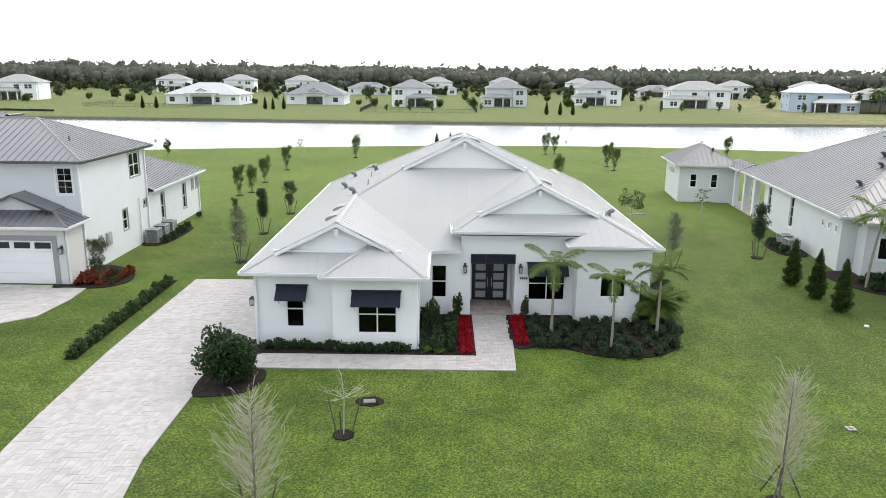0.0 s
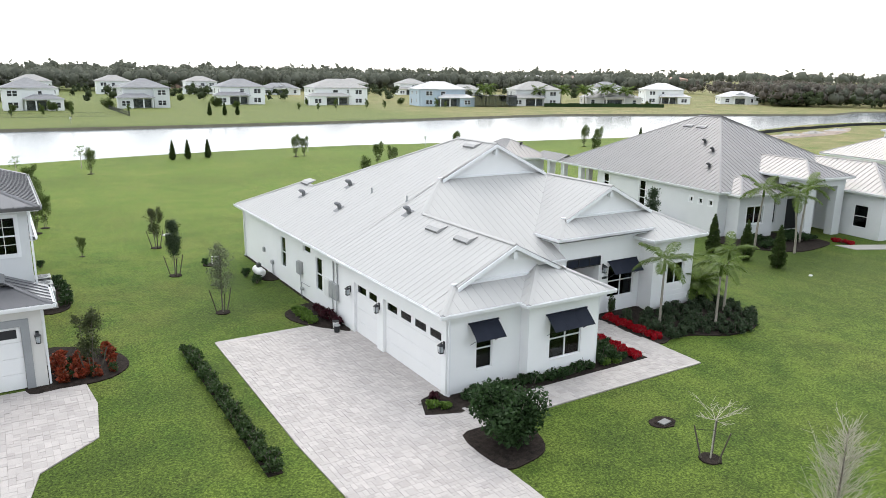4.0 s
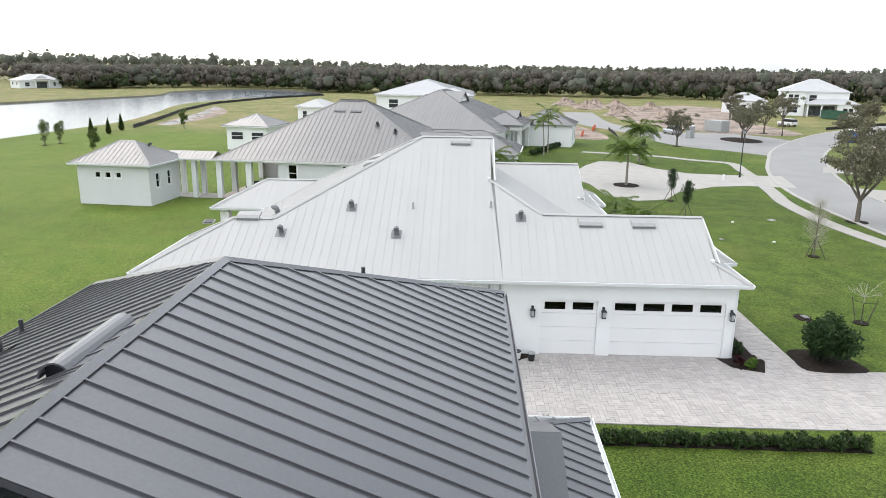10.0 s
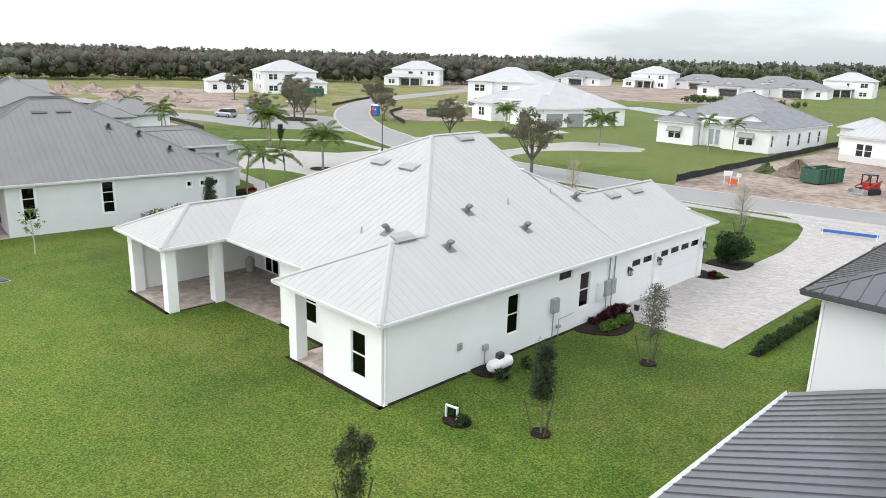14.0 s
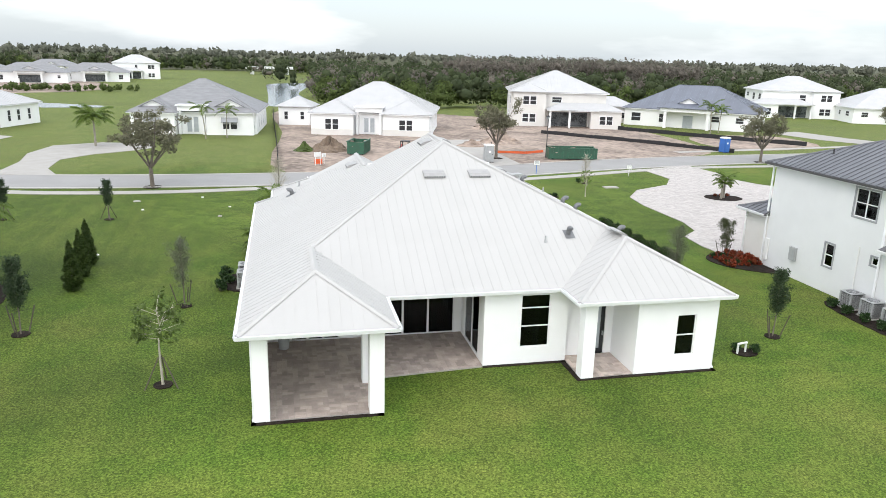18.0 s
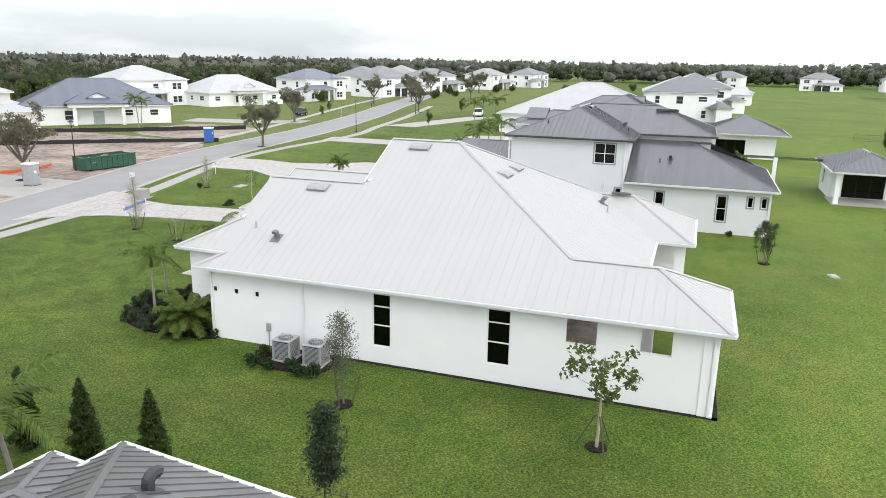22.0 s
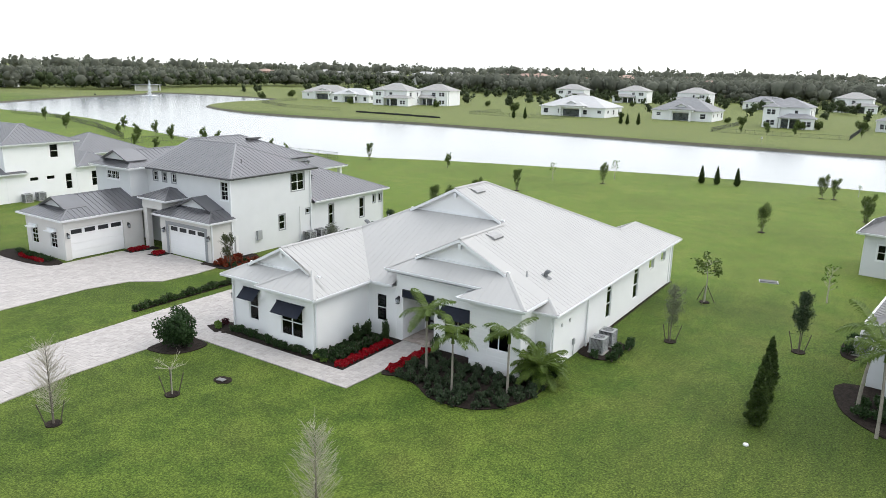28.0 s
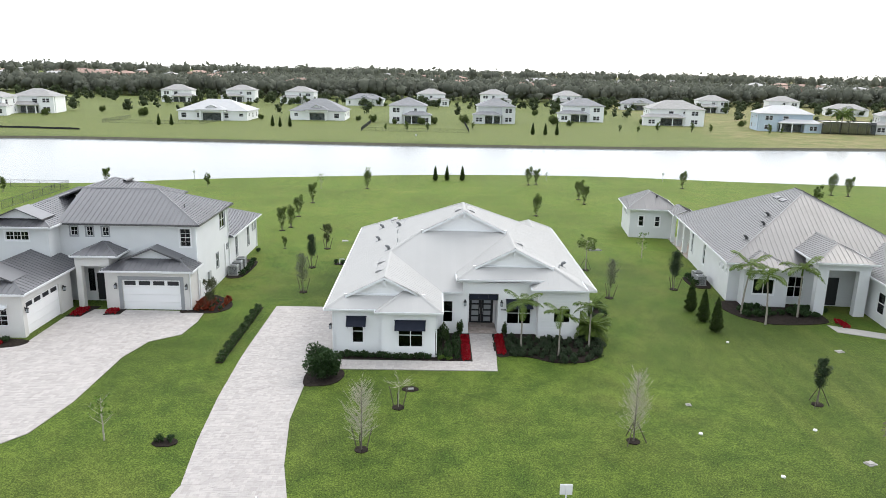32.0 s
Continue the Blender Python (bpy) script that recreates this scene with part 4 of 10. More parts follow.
    # eaves: gutters and soffits
    for a, b, z, o in (((-9.05, 30.85), (-9.05, 57.85), E0, (-1, 0)), ((-9.05, 57.85), (-1.95, 57.85), E0, (0, 1)), ((-1.95, 57.85), (-1.95, 55.9), E0, (1, 0)), ((-1.95, 55.9), (5.75, 55.9), E0, (0, 1)), ((5.75, 55.9), (5.75, 59.4), E0, (-1, 0)),
                       ((5.75, 59.4), (11.45, 59.4), E0, (0, 1)), ((11.45, 59.4), (11.45, 36.2), E0, (1, 0)), ((11.45, 36.2), (10.0, 36.2), E0, (0, -1)), ((-9.05, 30.85), (-5.38, 30.85), E0, (0, -1)), ((-5.38, 30.85), (-5.38, 30.3), E0, (-1, 0)),
                       ((-5.38, 30.3), (-0.7, 30.3), E0, (0, -1)), ((-0.7, 30.3), (-0.7, 35.3), E0, (1, 0)), ((-0.7, 35.3), (0.9, 35.3), E0, (0, -1)), ((0.5, 35.35), (7.2, 35.35), 4.6, (0, -1)), ((0.5, 35.35), (0.5, 37.3), 4.6, (-1, 0)),
                       ((6.25, 34.4), (10.4, 34.4), 4.125, (0, -1)), ((10.4, 34.4), (10.4, 37.2), 4.125, (1, 0)), ((6.25, 34.4), (6.25, 35.8), 4.125, (-1, 0))):
        gutter(h, a, b, z - 0.01, TRIM, o)
    sof = [(-9.03, 30.87), (-5.36, 30.87), (-5.36, 30.32), (-0.72, 30.32), (-0.72, 35.32), (0.9, 35.32), (0.9, 38.5), (10.0, 38.5), (10.0, 36.22), (11.43, 36.22), (11.43, 59.38), (5.77, 59.38), (5.77, 55.88), (-1.97, 55.88), (-1.97, 57.83), (-9.03, 57.83)]
    slab(h, "soffit", sof, E0 - 0.20, E0 - 0.17, TRIM)
    slab(h, "porch_soffit", [(0.52, 35.37), (7.2, 35.37), (7.2, 38.48), (0.52, 38.48)], 4.33, 4.36, TRIM)
    slab(h, "bay_soffit", [(6.27, 34.42), (10.38, 34.42), (10.38, 38.48), (6.27, 38.48)], 3.9, 3.93, TRIM)
    # outer walls
    wz = E0 - 0.17
    part("wall_west", wall_mesh("x", -8.6, 31.3, 57.4, 0, wz, [(31.65, 36.65, 0, 2.62), (37.25, 39.75, 0, 2.62), (43.72, 44.58, 0.98, 2.80), (45.3, 46.38, 2.72, 3.2), (49.3, 50.1, 1.0, 2.85)], 0.2, 1), WHITE_WALL, h, at=True)
    part("wall_wing_south", wall_mesh("y", 31.3, -8.4, -4.95, 0, wz, [(-7.16, -6.36, 0.86, 2.62)], 0.2, 1), WHITE_WALL, h, at=True)
    part("wall_bay_west", wall_mesh("x", -4.948, 30.952, 31.298, 0, wz, (), 0.2, 1), WHITE_WALL, h, at=True)
    part("wall_bay_south", wall_mesh("y", 30.75, -4.95, -1.15, 0, wz, [(-3.81, -2.06, 0.80, 2.60)], 0.2, 1), WHITE_WALL, h, at=True)
    part("wall_wing_east", wall_mesh("x", -1.15, 30.952, 35.748, 0, wz, (), 0.2, -1), WHITE_WALL, h, at=True)
    part("wall_entry", wall_mesh("y", 35.75, -1.35, 0.95, 0, wz, [(-0.57, 0.21, 0.95, 2.70)], 0.2, 1), WHITE_WALL, h, at=True)
    part("wall_porch_west", wall_mesh("x", 0.95, 35.79, 38.198, 0, 4.33, (), 0.2, 1), WHITE_WALL, h, at=True)
    part("wall_porch_front", wall_mesh("y", 35.79, 1.152, 6.798, 0, 4.33, [(1.45, 3.75, 0, 3.32), (4.46, 6.36, 0.86, 2.65)], 0.3, 1), WHITE_WALL, h, at=True)
    part("wall_porch_inner_west", wall_mesh("x", 1.45, 36.09, 38.2, 0, 4.33, (), 0.2, -1), WHITE_WALL, h, at=True)
    part("wall_porch_inner_east", wall_mesh("x", 3.75, 36.09, 38.2, 0, 4.33, (), 0.2, 1), WHITE_WALL, h, at=True)
    part("wall_porch_back", wall_mesh("y", 38.2, 1.15, 4.0, 0, 4.33, [(1.62, 3.58, 0, 2.72)], 0.2, 1), WHITE_WALL, h, at=True)
    part("wall_bay_right_west", wall_mesh("x", 6.802, 35.052, 36.088, 0, 3.9, (), 0.2, 1), WHITE_SIDING, h, at=True)
    part("wall_bay_right", wall_mesh("y", 34.85, 6.80, 10.0, 0, 3.9, [(8.0, 9.28, 1.35, 2.53)], 0.2, 1), WHITE_SIDING, h, at=True)
    part("wall_bay_right_east", wall_mesh("x", 10.0, 35.052, 36.618, 0, 3.9, (), 0.2, -1), WHITE_SIDING, h, at=True)
    # lap boards on the bay
    for face, c, a0, a1, s in (("y", 34.85, 6.80, 10.0, -1), ("x", 10.0, 34.85, 36.62, 1)):
        for i in range(13):
            z = 0.15 + i * 0.28
            for p, q in (((a0, 7.94), (9.34, a1)) if face == "y" and 1.05 < z + 0.14 < 2.7 else ((a0, a1),)):
                part("lap_board", boxes(abox(face, c, c + s * 0.018, p, q, z, z + 0.26)), WHITE_SIDING, h, at=True)
    part("wall_corner_south", wall_mesh("y", 36.62, 9.8, 10.728, 0, wz, (), 0.2, 1), WHITE_WALL, h, at=True)
    east_holes = [(44.95, 45.80, 0.80, 3.2), (50.10, 51.08, 0.80, 3.2), (53.32, 54.52, 2.18, 3.22), (56.18, 57.33, 2.2, 3.22)] + [(y, y + 0.24, 2.27, 2.53) for y in (36.76, 37.92, 39.02)]
    part("wall_east", wall_mesh("x", 10.95, 36.622, 58.98, 0, wz, east_holes, 0.22, -1), WHITE_WALL, h, at=True)
    part("wall_study_north", wall_mesh("y", 57.4, -8.4, -4.85, 0, wz, [(-7.62, -6.72, 0.78, 2.65)], 0.2, -1), WHITE_WALL, h, at=True)
    part("wall_study_recess", wall_mesh("x", -4.85, 55.102, 57.198, 0, wz, (), 0.2, -1), WHITE_WALL, h, at=True)
    part("wall_back_recess", wall_mesh("y", 55.1, -4.85, -2.452, 0, wz, [(-4.48, -3.52, 0, 2.62)], 0.2, -1), WHITE_WALL, h, at=True)
    part("wall_back_side", wall_mesh("x", -2.45, 54.9, 55.298, 0, wz, (), 0.2, 1), WHITE_WALL, h, at=True)
    part("wall_back", wall_mesh("y", 55.5, -2.45, 1.4, 0, wz, [(-1.62, -0.27, 0.78, 3.22)], 0.2, -1), WHITE_WALL, h, at=True)
    part("wall_lanai_west", wall_mesh("x", 1.4, 51.502, 55.298, 0, wz, [(52.0, 54.6, 0.05, 3.0)], 0.2, -1), WHITE_WALL, h, at=True)
    part("wall_lanai_south", wall_mesh("y", 51.5, 1.2, 10.728, 0, wz, [(1.75, 5.6, 0.05, 3.0), (7.3, 9.6, 0.05, 2.7)], 0.2, -1), WHITE_WALL, h, at=True)
    # columns
    for x, y in ((6.5, 58.75), (6.5, 56.2), (10.72, 58.72), (-2.68, 57.18)):
        part("column", soft_box(x - 0.28, x + 0.28, y - 0.28, y + 0.28, 0, wz, 0.012), WHITE_WALL, h, at=True)
    # floors
    slab(h, "floor_slab", [(-8.35, 31.55), (-1.4, 31.55), (-1.4, 36.0), (1.15, 36.0), (1.15, 38.45), (10.7, 38.45), (10.7, 51.25), (1.15, 51.25), (1.15, 54.85), (-5.0, 54.85), (-5.0, 57.15), (-8.35, 57.15)], -0.1, 0.05, INTERIOR)
    slab(h, "entry_slab", [(1.47, 35.7), (3.73, 35.7), (3.73, 38.18), (1.47, 38.18)], -0.1, 0.07, JOINT)
    for i, pts in enumerate(([(1.42, 51.52), (10.72, 51.52), (10.72, 58.98), (6.3, 58.98), (6.3, 56.0), (1.42, 55.6)], [(-4.83, 55.12), (-2.47, 55.12), (-2.4, 57.45), (-4.83, 57.4)])):
        slab(h, "patio_slab", pts, -0.1, 0.06, JOINT)
    # inner partitions keep the rooms dim
    part("partition", boxes((-1.4, -1.3, 36.2, 54.8, 0.05, 3.35), (3.9, 4.0, 38.5, 51.2, 0.05, 3.35), (-8.3, -1.5, 41.9, 42.0, 0.05, 3.35), (4.1, 10.7, 43.0, 43.1, 0.05, 3.35), (-8.3, -1.5, 48.0, 48.1, 0.05, 3.35)), INTERIOR, h, at=True)
    # windows
    window(h, "x", -8.6, 1, 43.72, 44.58, 0.98, 2.80)
    window(h, "x", -8.6, 1, 45.3, 46.38, 2.72, 3.2, 1)
    window(h, "x", -8.6, 1, 49.3, 50.1, 1.0, 2.85)
    window(h, "y", 31.3, 1, -7.16, -6.36, 0.86, 2.62)
    window(h, "y", 30.75, 1, -3.81, -2.06, 0.80, 2.60, 2, 2)
    window(h, "y", 35.75, 1, -0.57, 0.21, 0.95, 2.70)
    window(h, "y", 35.79, 1, 4.46, 6.36, 0.86, 2.65, 2, 2)
    window(h, "y", 34.85, 1, 8.0, 9.28, 1.35, 2.53, 1, 2)
    for y in (36.76, 37.92, 39.02):
        window(h, "x", 10.95, -1, y, y + 0.24, 2.27, 2.53, 1, bar=0.02)
    for y0, y1 in ((44.95, 45.80), (50.10, 51.08)):
        window(h, "x", 10.95, -1, y0, y1, 0.80, 3.2, 3, split=[0.40, 0.37, 0.23])
    window(h, "y", 57.4, -1, -7.62, -6.72, 0.78, 2.65)
    window(h, "y", 55.5, -1, -1.62, -0.27, 0.78, 3.22, 3, split=[0.40, 0.36, 0.24])
    for ax, c, a0, a1, n in (("x", 1.4, 52.0, 54.6, 2), ("y", 51.5, 1.75, 5.6, 3), ("y", 51.5, 7.3, 9.6, 3)):
        window(h, ax, c, -1, a0, a1, 0.05, 3.0 if n != 3 or a0 < 5 else 2.7, 1, n, name="sliding_door", bar=0.07)
    # back door with a frosted pane
    d = part("back_door", boxes(*[abox("y", 54.94, 55.02, *q) for q in ((-4.48, -4.30, 0.05, 2.62), (-3.70, -3.52, 0.05, 2.62), (-4.30, -3.70, 0.05, 0.30), (-4.30, -3.70, 2.44, 2.62))]), BLACK, h, "black-framed glass back door", at=True)
    part("pane", boxes((-4.30, -3.70, 54.96, 54.99, 0.30, 2.44)), FROST, d, at=True)
    part("door_handle", boxes((-4.42, -4.38, 55.02, 55.09, 0.95, 1.15)), METAL, d, at=True)
    # awning shutters
    def shutter(a0, a1, y, z, lean, drop_, n):
        s = part("bahama_shutter", boxes((a0 - 0.03, a1 + 0.03, y - 0.07, y - 0.01, z, z + 0.07)), NAVY, h, "dark blue slatted awning shutter propped open", at=True)
        up, out_ = Vector((0, -0.06, z)), Vector((0, -lean, z - drop_))
        bars = [(a0, a0 + 0.06), (a1 - 0.06, a1)] + [(a0 + (a1 - a0) * i / n - 0.025, a0 + (a1 - a0) * i / n + 0.025) for i in range(1, n)]
        for p, q in bars:
            bm = bmesh.new()
            v = [bm.verts.new((x, y + o.y + e, o.z + g)) for o in (up, out_) for e, g in ((0, 0), (-0.035, -0.02)) for x in (p, q)]
            for f in ((0, 1, 5, 4), (2, 3, 7, 6), (0, 2, 6, 4), (1, 3, 7, 5), (0, 1, 3, 2), (4, 5, 7, 6)):
                bm.faces.new([v[i] for i in f])
            bmesh.ops.recalc_face_normals(bm, faces=bm.faces)
            part("frame_bar", bm, NAVY, s, at=True)
        for i in range(9):
            t0, t1 = (i + 0.02) / 9, (i + 1.02) / 9
            bm = bmesh.new()
            p0, p1 = up.lerp(out_, t0), up.lerp(out_, t1)
            v = [bm.verts.new((x, y + p.y + e, p.z + g)) for p, e, g in ((p0, 0.0, 0.012), (p1, -0.012, -0.012), (p1, 0.0, -0.03), (p0, 0.012, -0.006)) for x in (a0 + 0.05, a1 - 0.05)]
            for f in ((0, 1, 3, 2), (2, 3, 5, 4), (4, 5, 7, 6), (6, 7, 1, 0)):
                bm.faces.new([v[j] for j in f])
            part("slat", bm, NAVY, s, at=True)
        for x in (a0 + 0.1, a1 - 0.1):
            part("prop", rod(bmesh.new(), (x, y - lean * 0.92, z - drop_ * 0.92), (x, y - 0.02, z - drop_ - 0.35), 0.012), BLACK, s, at=True)
    shutter(-7.56, -6.14, 31.3, 2.86, 0.62, 0.52, 1)
    shutter(-4.06, -1.86, 30.75, 2.80, 0.62, 0.52, 3)
    shutter(4.36, 6.46, 35.79, 2.86, 0.62, 0.52, 3)
    # dark transom band over the entry, with three panels
    tb = part("transom", boxes(*[abox("y", 35.70, 35.78, *q) for q in ((1.45, 1.50, 2.82, 3.32), (3.70, 3.75, 2.82, 3.32), (1.50, 3.70, 2.82, 2.87), (1.50, 3.70, 3.27, 3.32), (2.20, 2.25, 2.87, 3.27), (2.96, 3.01, 2.87, 3.27))]), BLACK, h, "black framed transom panels over the entry", at=True)
    for p, q in ((1.50, 2.20), (2.25, 2.96), (3.01, 3.70)):
        part("transom_panel", boxes(abox("y", 35.73, 35.76, p, q, 2.87, 3.27)), NAVY, tb, at=True)
    # double front door, five frosted panes a leaf
    for p, q, s in ((1.62, 2.59, 1), (2.61, 3.58, -1)):
        d = part("front_door", boxes(*[abox("y", 38.24, 38.30, *e) for e in [(p, p + 0.2, 0.07, 2.70), (q - 0.2, q, 0.07, 2.70)] + [(p + 0.2, q - 0.2, 0.07 + i * 0.513, 0.07 + i * 0.513 + 0.13) for i in range(5)] + [(p + 0.2, q - 0.2, 2.57, 2.70)]]), BLACK, h, "black double front door with frosted panes", at=True)
        for i in range(5):
            part("pane", boxes((p + 0.2, q - 0.2, 38.262, 38.282, 0.20 + i * 0.513, 0.583 + i * 0.513)), FROST, d, at=True)
        hx = q - 0.10 if s > 0 else p + 0.10
        part("door_handle", boxes((hx - 0.015, hx + 0.015, 38.16, 38.24, 0.85, 1.35)), METAL, d, at=True)
    # garage doors of four raised sections, the top one glazed
    for y0, y1, n in ((31.65, 36.65, 4), (37.25, 39.75, 2)):
        d = part("garage_door", boxes((-8.30, -8.28, y0 + 0.02, y1 - 0.02, 2.55, 2.60)), WHITE_SIDING, h, "white sectional garage door with small dark windows", at=True)
        wy = [(y0 + 0.17 + (y1 - y0 - 0.34 + 0.32) * i / n, y0 + 0.17 + (y1 - y0 - 0.34 + 0.32) * (i + 1) / n - 0.32) for i in range(n)]
        for k in range(4):
            za, zb = 0.03 + k * 0.648, 0.03 + (k + 1) * 0.648 - 0.012
            part("section", wall_mesh("x", -8.46, y0 + 0.01, y1 - 0.01, za, zb, [(p, q, za + 0.16, zb - 0.13) for p, q in wy] if k == 3 else (), 0.05, 1), WHITE_SIDING, d, at=True)
        for p, q in wy:
            g = part("pane", boxes((-8.44, -8.43, p, q, 2.13, 2.50)), GLASS, d, at=True)
            g.visible_shadow = False
    # house number as plain bars
    for i in range(4):
        part("number_plate", boxes((4.02 + i * 0.10, 4.09 + i * 0.10, 35.765, 35.785, 1.98, 2.10)), BLACK, h, at=True)
    # downpipes and conduits
    for x, y, z1 in ((-8.68, 57.25, 3.45), (-8.50, 31.22, 3.45), (-1.07, 30.85, 3.45), (11.03, 36.75, 3.45), (11.03, 58.85, 3.45), (11.03, 41.6, 3.45)):
        part("downpipe", boxes((x - 0.04, x + 0.04, y - 0.05, y + 0.05, 0.05, z1), (x - 0.05, x + 0.05, y - 0.06, y + 0.14, 0.05, 0.12)), TRIM, h, at=True)
    for y in (42.06, 41.58):
        part("conduit", rod(bmesh.new(), (-8.66, y, 1.9), (-8.66, y, 3.42), 0.035), METAL, h, at=True)
    return h


def wall_lamp(x, y, z, nx, ny):
    """A black coach lantern: backplate, arm, cage bars, roof and glowing-clear glass."""
    lamp = thing("wall_lantern", x, y, z, math.degrees(math.atan2(ny, nx)), "black lantern with clear glass on the white wall", "wall lamp", "outdoor wall lanterns")
    part("backplate", soft_box(0.0, 0.03, -0.06, 0.06, -0.05, 0.28), BLACK, lamp)
    part("arm", rod(bmesh.new(), (0.02, 0, 0.22), (0.16, 0, 0.25), 0.014), BLACK, lamp)
    bm = bmesh.new()
    for sx in (-1, 1):
        for sy in (-1, 1):
            rod(bm, (0.16 + sx * 0.075, sy * 0.075, -0.16), (0.16 + sx * 0.085, sy * 0.085, 0.12), 0.012, n=4)
    box(bm, 0.075, 0.245, -0.085, 0.085, -0.19, -0.16)
    part("cage", bm, BLACK, lamp)
    bm = bmesh.new()
    base = [bm.verts.new((0.16 + sx * 0.12, sy * 0.12, 0.12)) for sx, sy in ((-1, -1), (1, -1), (1, 1), (-1, 1))]
    top = bm.verts.new((0.16, 0, 0.26))
    bm.faces.new(base[::-1])
    for i in range(4):
        bm.faces.new((base[i - 1], base[i], top))
    part("lantern_roof", bm, BLACK, lamp)
    part("lantern_glass", boxes((0.10, 0.22, -0.06, 0.06, -0.155, 0.115)), FROST, lamp)
    return lamp


def ridge_vent(x, y, z, turn, material, label):
    """An off-ridge hood: a wedge with a dark louvred mouth on its lower side."""
    v = thing("ridge_vent", x, y, z, turn, label, "roof vent", "roof vents")
    bm = bmesh.new()
    pts = [(-0.35, 0.02), (0.12, 0.16), (0.30, 0.13), (0.30, 0.03), (0.12, 0.00)]
    a = [bm.verts.new((p, -0.55, q - 0.5 * p)) for p, q in pts]
    b = [bm.verts.new((p, 0.55, q - 0.5 * p)) for p, q in pts]
    bm.faces.new(a), bm.faces.new(b[::-1])
    for i in range(5):
        bm.faces.new((a[i - 1], b[i - 1], b[i], a[i]))
    bmesh.ops.recalc_face_normals(bm, faces=bm.faces)
    part("hood", bm, material, v)
    bm = bmesh.new()
    for i in range(12):
        y0 = -0.5 + i * 0.085
        box(bm, 0.301, 0.306, y0, y0 + 0.06, -0.105, -0.035)
    part("louvre", bm, VENT_METAL if material is VENT_HOOD else BLACK, v)
    return v


def gooseneck(x, y, z, turn, material, label):
    """A hooded exhaust vent: a bent duct with a dark mouth on a flashing plate."""
    v = thing("exhaust_vent", x, y, z, turn, label, "roof vent", "exhaust vents")
    bm = bmesh.new()
    rings = []
    for i in range(9):
        t = i / 8 * math.pi * 0.72
        cx_, cz_ = -0.05 + 0.16 * (1 - math.cos(t)), 0.16 + 0.16 * math.sin(t)
        if i == 0:
            rings.append([bm.verts.new((cx_ + 0.11 * math.cos(a), 0.12 * math.sin(a), -0.02)) for a in (2 * math.pi * j / 8 for j in range(8))])
        nrm = Vector((math.cos(t), 0, -math.sin(t)))
        rings.append([bm.verts.new((cx_ + nrm.x * 0.12 * math.cos(a), 0.12 * math.sin(a), cz_ + nrm.z * 0.12 * math.cos(a))) for a in (2 * math.pi * j / 8 for j in range(8))])
    for p, q in zip(rings, rings[1:]):
        for j in range(8):
            bm.faces.new((p[j - 1], p[j], q[j], q[j - 1]))
    bm.faces.new(rings[-1])
    bmesh.ops.recalc_face_normals(bm, faces=bm.faces)
    part("duct", bm, material, v)
    bm = bmesh.new()
    vs = [bm.verts.new((-0.28 * sx, -0.24 * sy, 0.012 + 0.14 * sx)) for sx, sy in ((-1, -1), (1, -1), (1, 1), (-1, 1))]
    bm.faces.new(vs)
    part("flashing", bm, material, v)
    return v


def pipe_vent(x, y, z, material, label):
    v = thing("vent_pipe", x, y, z, 0, label, "vent pipe", "plumbing vents")
    part("pipe", rod(bmesh.new(), (0, 0, -0.05), (0, 0, 0.30), 0.045, n=8), material, v)
    part("collar", rod(bmesh.new(), (0, 0, -0.06), (0, 0, 0.07), 0.10, 0.055, n=8), material, v)
    return v


HOUSE = main_house()
for y in (40.12, 37.0, 31.42):
    wall_lamp(-8.6, y, 2.05, -1, 0)
wall_lamp(1.16, 35.79, 2.55, 0, -1), wall_lamp(4.02, 35.79, 2.55, 0, -1)

# ---- vents and fittings on the white roof ----
def on(pl, x, y):
    return pl[0] * x + pl[1] * y + pl[2]


PL_W, PL_E, PL_N = (P, 0, E0 - P * XW), (-P, 0, E0 + P * XE), (0, -P, E0 + P * YN)
for x, y, pl, turn in ((-5.4, 53.54, PL_W, 180), (-5.45, 37.28, PL_W, 180), (-5.45, 34.8, PL_W, 180), (0.72, 43.5, PL_W, 180), (2.27, 48.4, PL_N, 90), (-0.08, 48.4, PL_N, 90), (1.85, 43.6, PL_E, 0), (5.6, 39.5, PL_E, 0)):
    ridge_vent(x, y, on(pl, x, y), turn, VENT_HOOD, "low pale grey vent hood on the white metal roof")
for x, y, pl, turn in ((-6.47, 51.76, PL_W, 180), (-4.66, 48.71, PL_W, 180), (-6.42, 46.36, PL_W, 180), (-5.17, 40.53, PL_W, 180), (-3.39, 52.75, PL_N, 90), (9.27, 39.25, PL_E, 0)):
    gooseneck(x, y, on(pl, x, y), turn, VENT_METAL, "grey gooseneck exhaust vent on the white metal roof")
for x, y, pl in ((-4.62, 45.72, PL_W), (-4.44, 41.94, PL_W), (-2.07, 53.17, PL_N), (8.72, 37.79, PL_E)):
    pipe_vent(x, y, on(pl, x, y), GREY_BOX, "thin grey vent pipe on the white metal roof")


